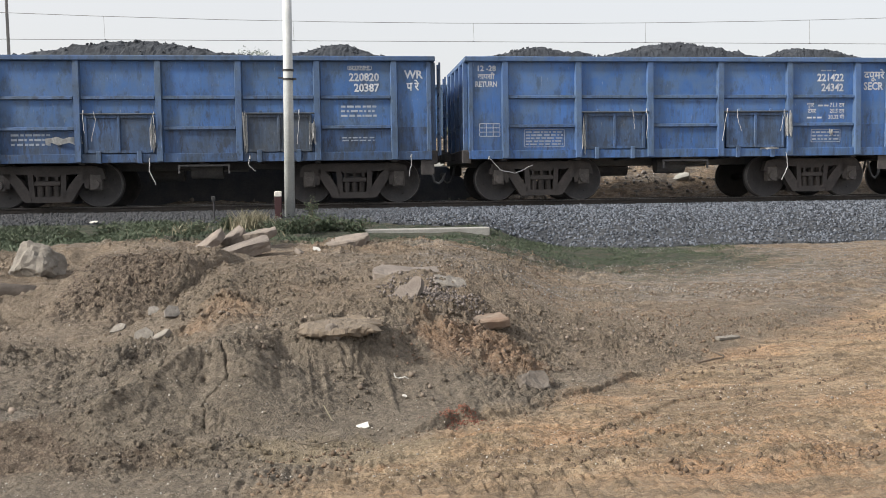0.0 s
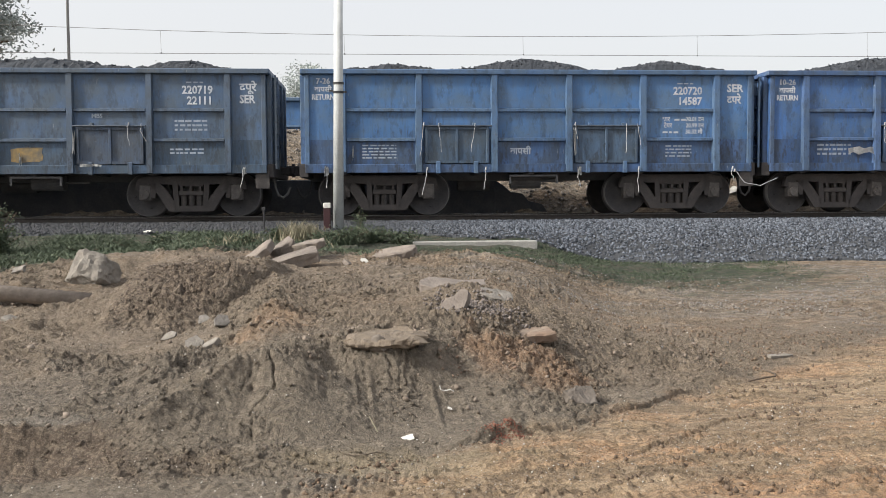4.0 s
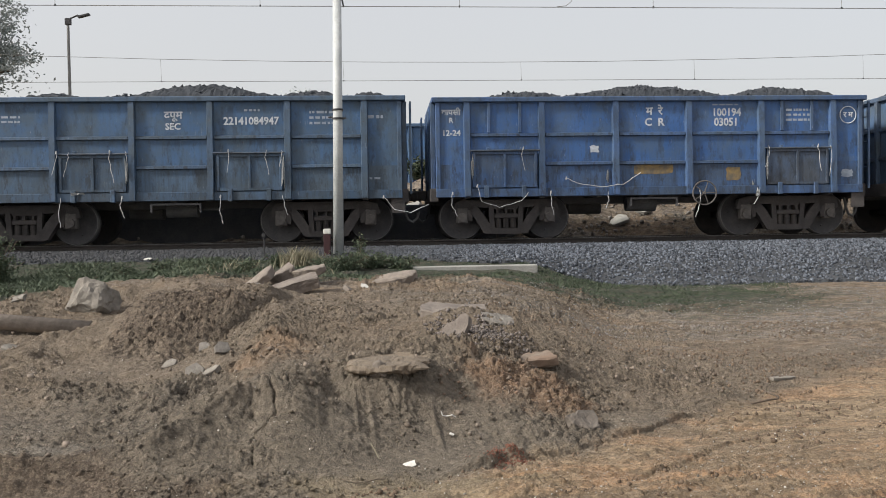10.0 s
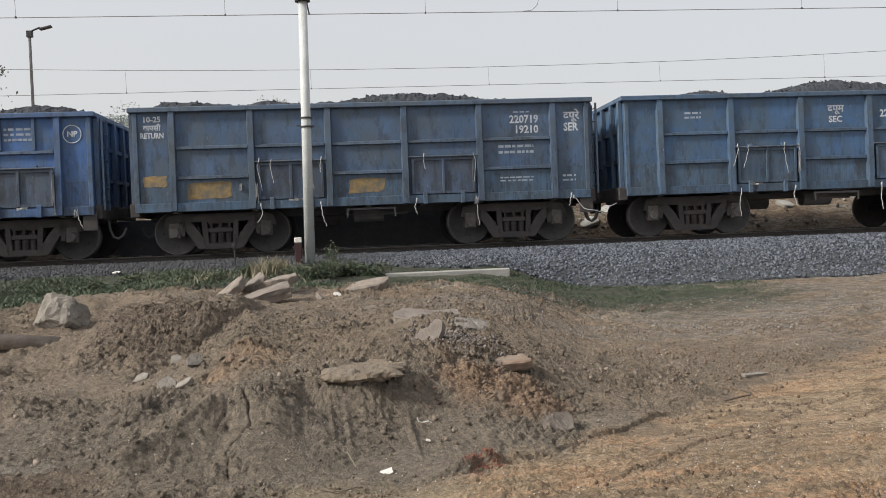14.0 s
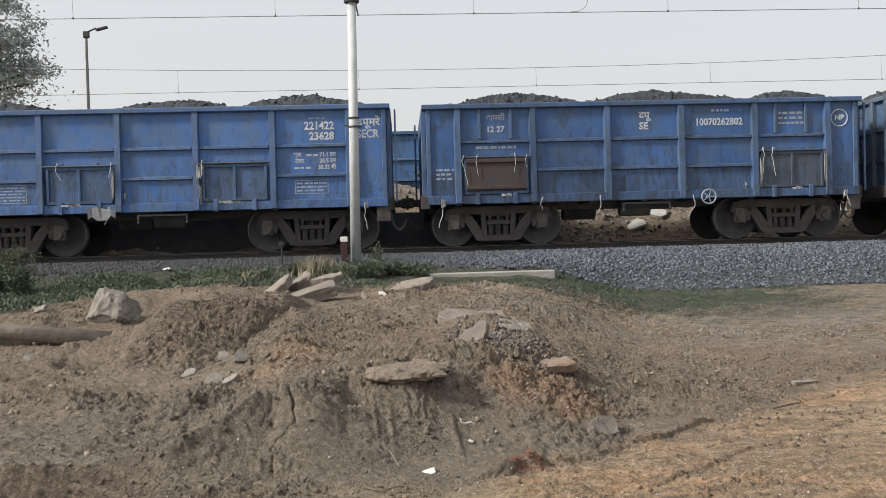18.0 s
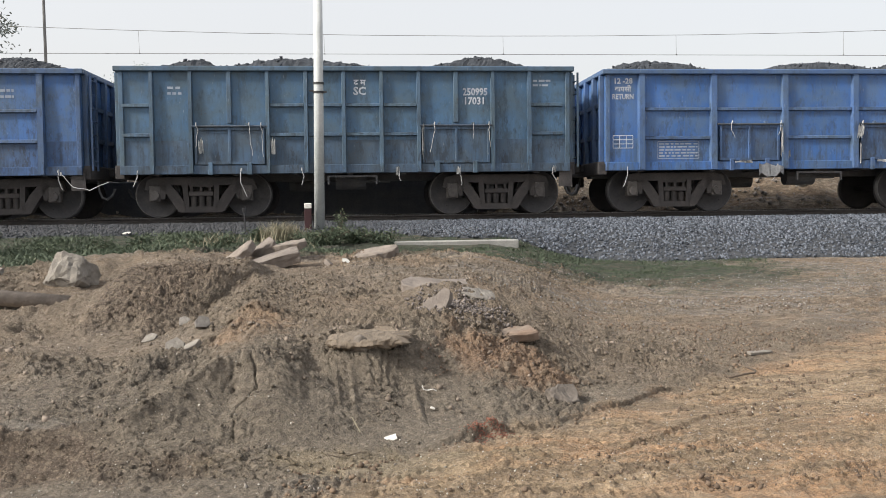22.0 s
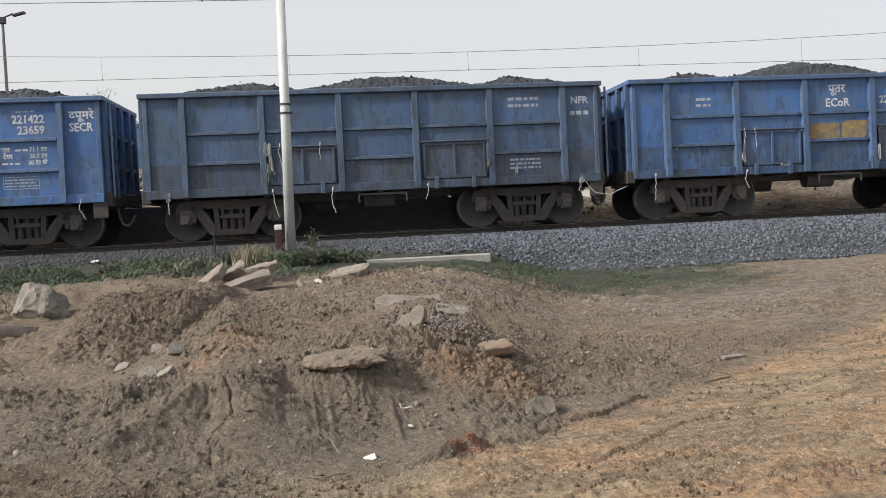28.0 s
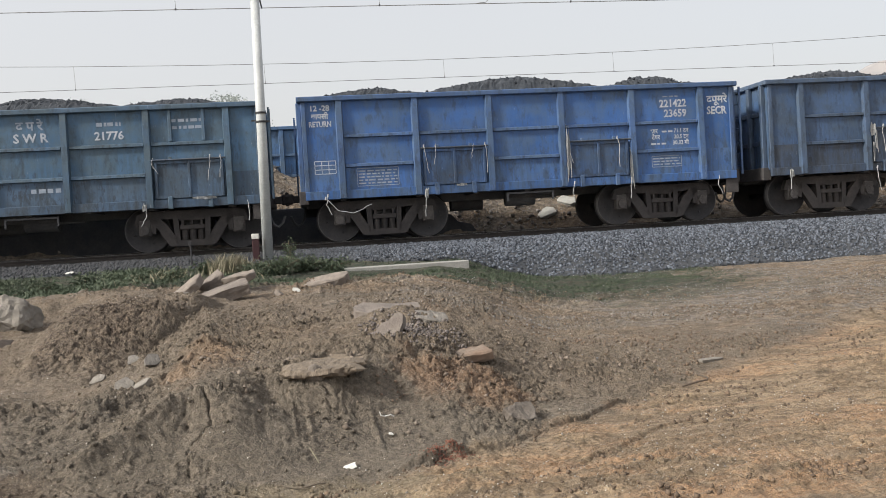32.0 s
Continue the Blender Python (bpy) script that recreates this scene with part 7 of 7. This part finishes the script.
def tree(x, y, height, crown_z, radius, seed, label, clumps=260):
    r = random.Random(seed)
    t = thing("tree", label, "tree", "trees beyond the line", (x, y, z_at(x, y)))
    trunk, crown = fresh(), fresh()
    fork = Vector((0.3, 0, crown_z - radius * 0.9))
    tube(trunk, (0, 0, -0.2), fork, 0.34, 0.24, 12)
    tips = []
    for k in range(11):
        a = k * 2.4 + r.uniform(-0.3, 0.3)
        e = r.uniform(0.2, 1.1)
        d = Vector((math.cos(a) * math.cos(e), math.sin(a) * math.cos(e), math.sin(e)))
        tip = fork + d * radius * r.uniform(0.8, 1.25)
        mid = fork.lerp(tip, 0.5) + Vector((r.uniform(-0.4, 0.4), r.uniform(-0.4, 0.4), 0.2))
        tube(trunk, fork, mid, 0.15, 0.09, 8)
        tube(trunk, mid, tip, 0.09, 0.03, 6)
        tips += [mid, tip, mid.lerp(tip, 0.5)]
    for k in range(clumps):
        if k % 3 == 0:
            c = r.choice(tips) + Vector((r.gauss(0, 0.6), r.gauss(0, 0.6), r.gauss(0, 0.5)))
        else:
            a, e = r.uniform(0, 6.28), r.uniform(-0.7, 1.45)
            q = radius * r.uniform(0.35, 1.0)
            c = Vector((math.cos(a) * math.cos(e) * q, math.sin(a) * math.cos(e) * q, math.sin(e) * q * 1.15)) + Vector((0.3, 0, crown_z))
        size = r.uniform(0.2, 0.45)
        for _ in range(60):
            p = c + Vector((r.gauss(0, size), r.gauss(0, size), r.gauss(0, size * 0.6)))
            m = Matrix.Translation(p) @ Euler((r.uniform(-1.3, 1.3), r.uniform(-1.3, 1.3), r.uniform(0, 6.28))).to_matrix().to_4x4()
            w, l = r.uniform(0.035, 0.06), r.uniform(0.07, 0.13)
            crown.faces.new([crown.verts.new(m @ Vector(v)) for v in ((0, -l, 0), (w, 0, 0.02), (0, l, 0), (-w, 0, 0.02))])
    part("trunk", trunk, BARK, t)
    part("crown", crown, TREE_LEAF, t)
    return t


tree(-20.7, 42.5, 13, 9.3, 3.6, 4, "broad leafy tree beyond the line", 420)
tree(-24.5, 45, 13, 9.0, 3.6, 6, "broad leafy tree beyond the line", 160)
tree(-5.6, 60, 9, 6.5, 2.2, 8, "hazy leafy tree seen through the gaps of the train", 110)
tree(-16.2, 62, 9, 6.7, 2.2, 9, "hazy leafy tree seen through the gaps of the train", 90)


def ridge(x, y):
    u = np.clip((x + 900) / 2600, 0, 1)
    top = 82 + 14 * rough_field(x, y * 0 + 1, 0.004, 4) - 22 * np.exp(-((x - 110) / 150) ** 2)
    return 1.6 + (top * 1.62) * sstep(850, 1000, y) * sstep(1250, 1030, y) * sstep(-1100, -300, x) * sstep(1900, 1300, x)


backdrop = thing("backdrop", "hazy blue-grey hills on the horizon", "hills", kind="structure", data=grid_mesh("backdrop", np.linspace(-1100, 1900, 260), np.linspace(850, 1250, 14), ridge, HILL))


def knoll(x, y):
    tops = 1.6 + 169 * np.exp(-((x - 715) / 150) ** 2) * sstep(760, 800, y) * sstep(860, 810, y)
    return tops * (1 + 0.03 * rough_field(x, y * 0 + 4, 0.02, 3)) - 3


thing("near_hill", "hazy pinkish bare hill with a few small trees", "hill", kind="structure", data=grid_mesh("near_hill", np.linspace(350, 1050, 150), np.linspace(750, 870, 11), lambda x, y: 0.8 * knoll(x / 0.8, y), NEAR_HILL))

motions()
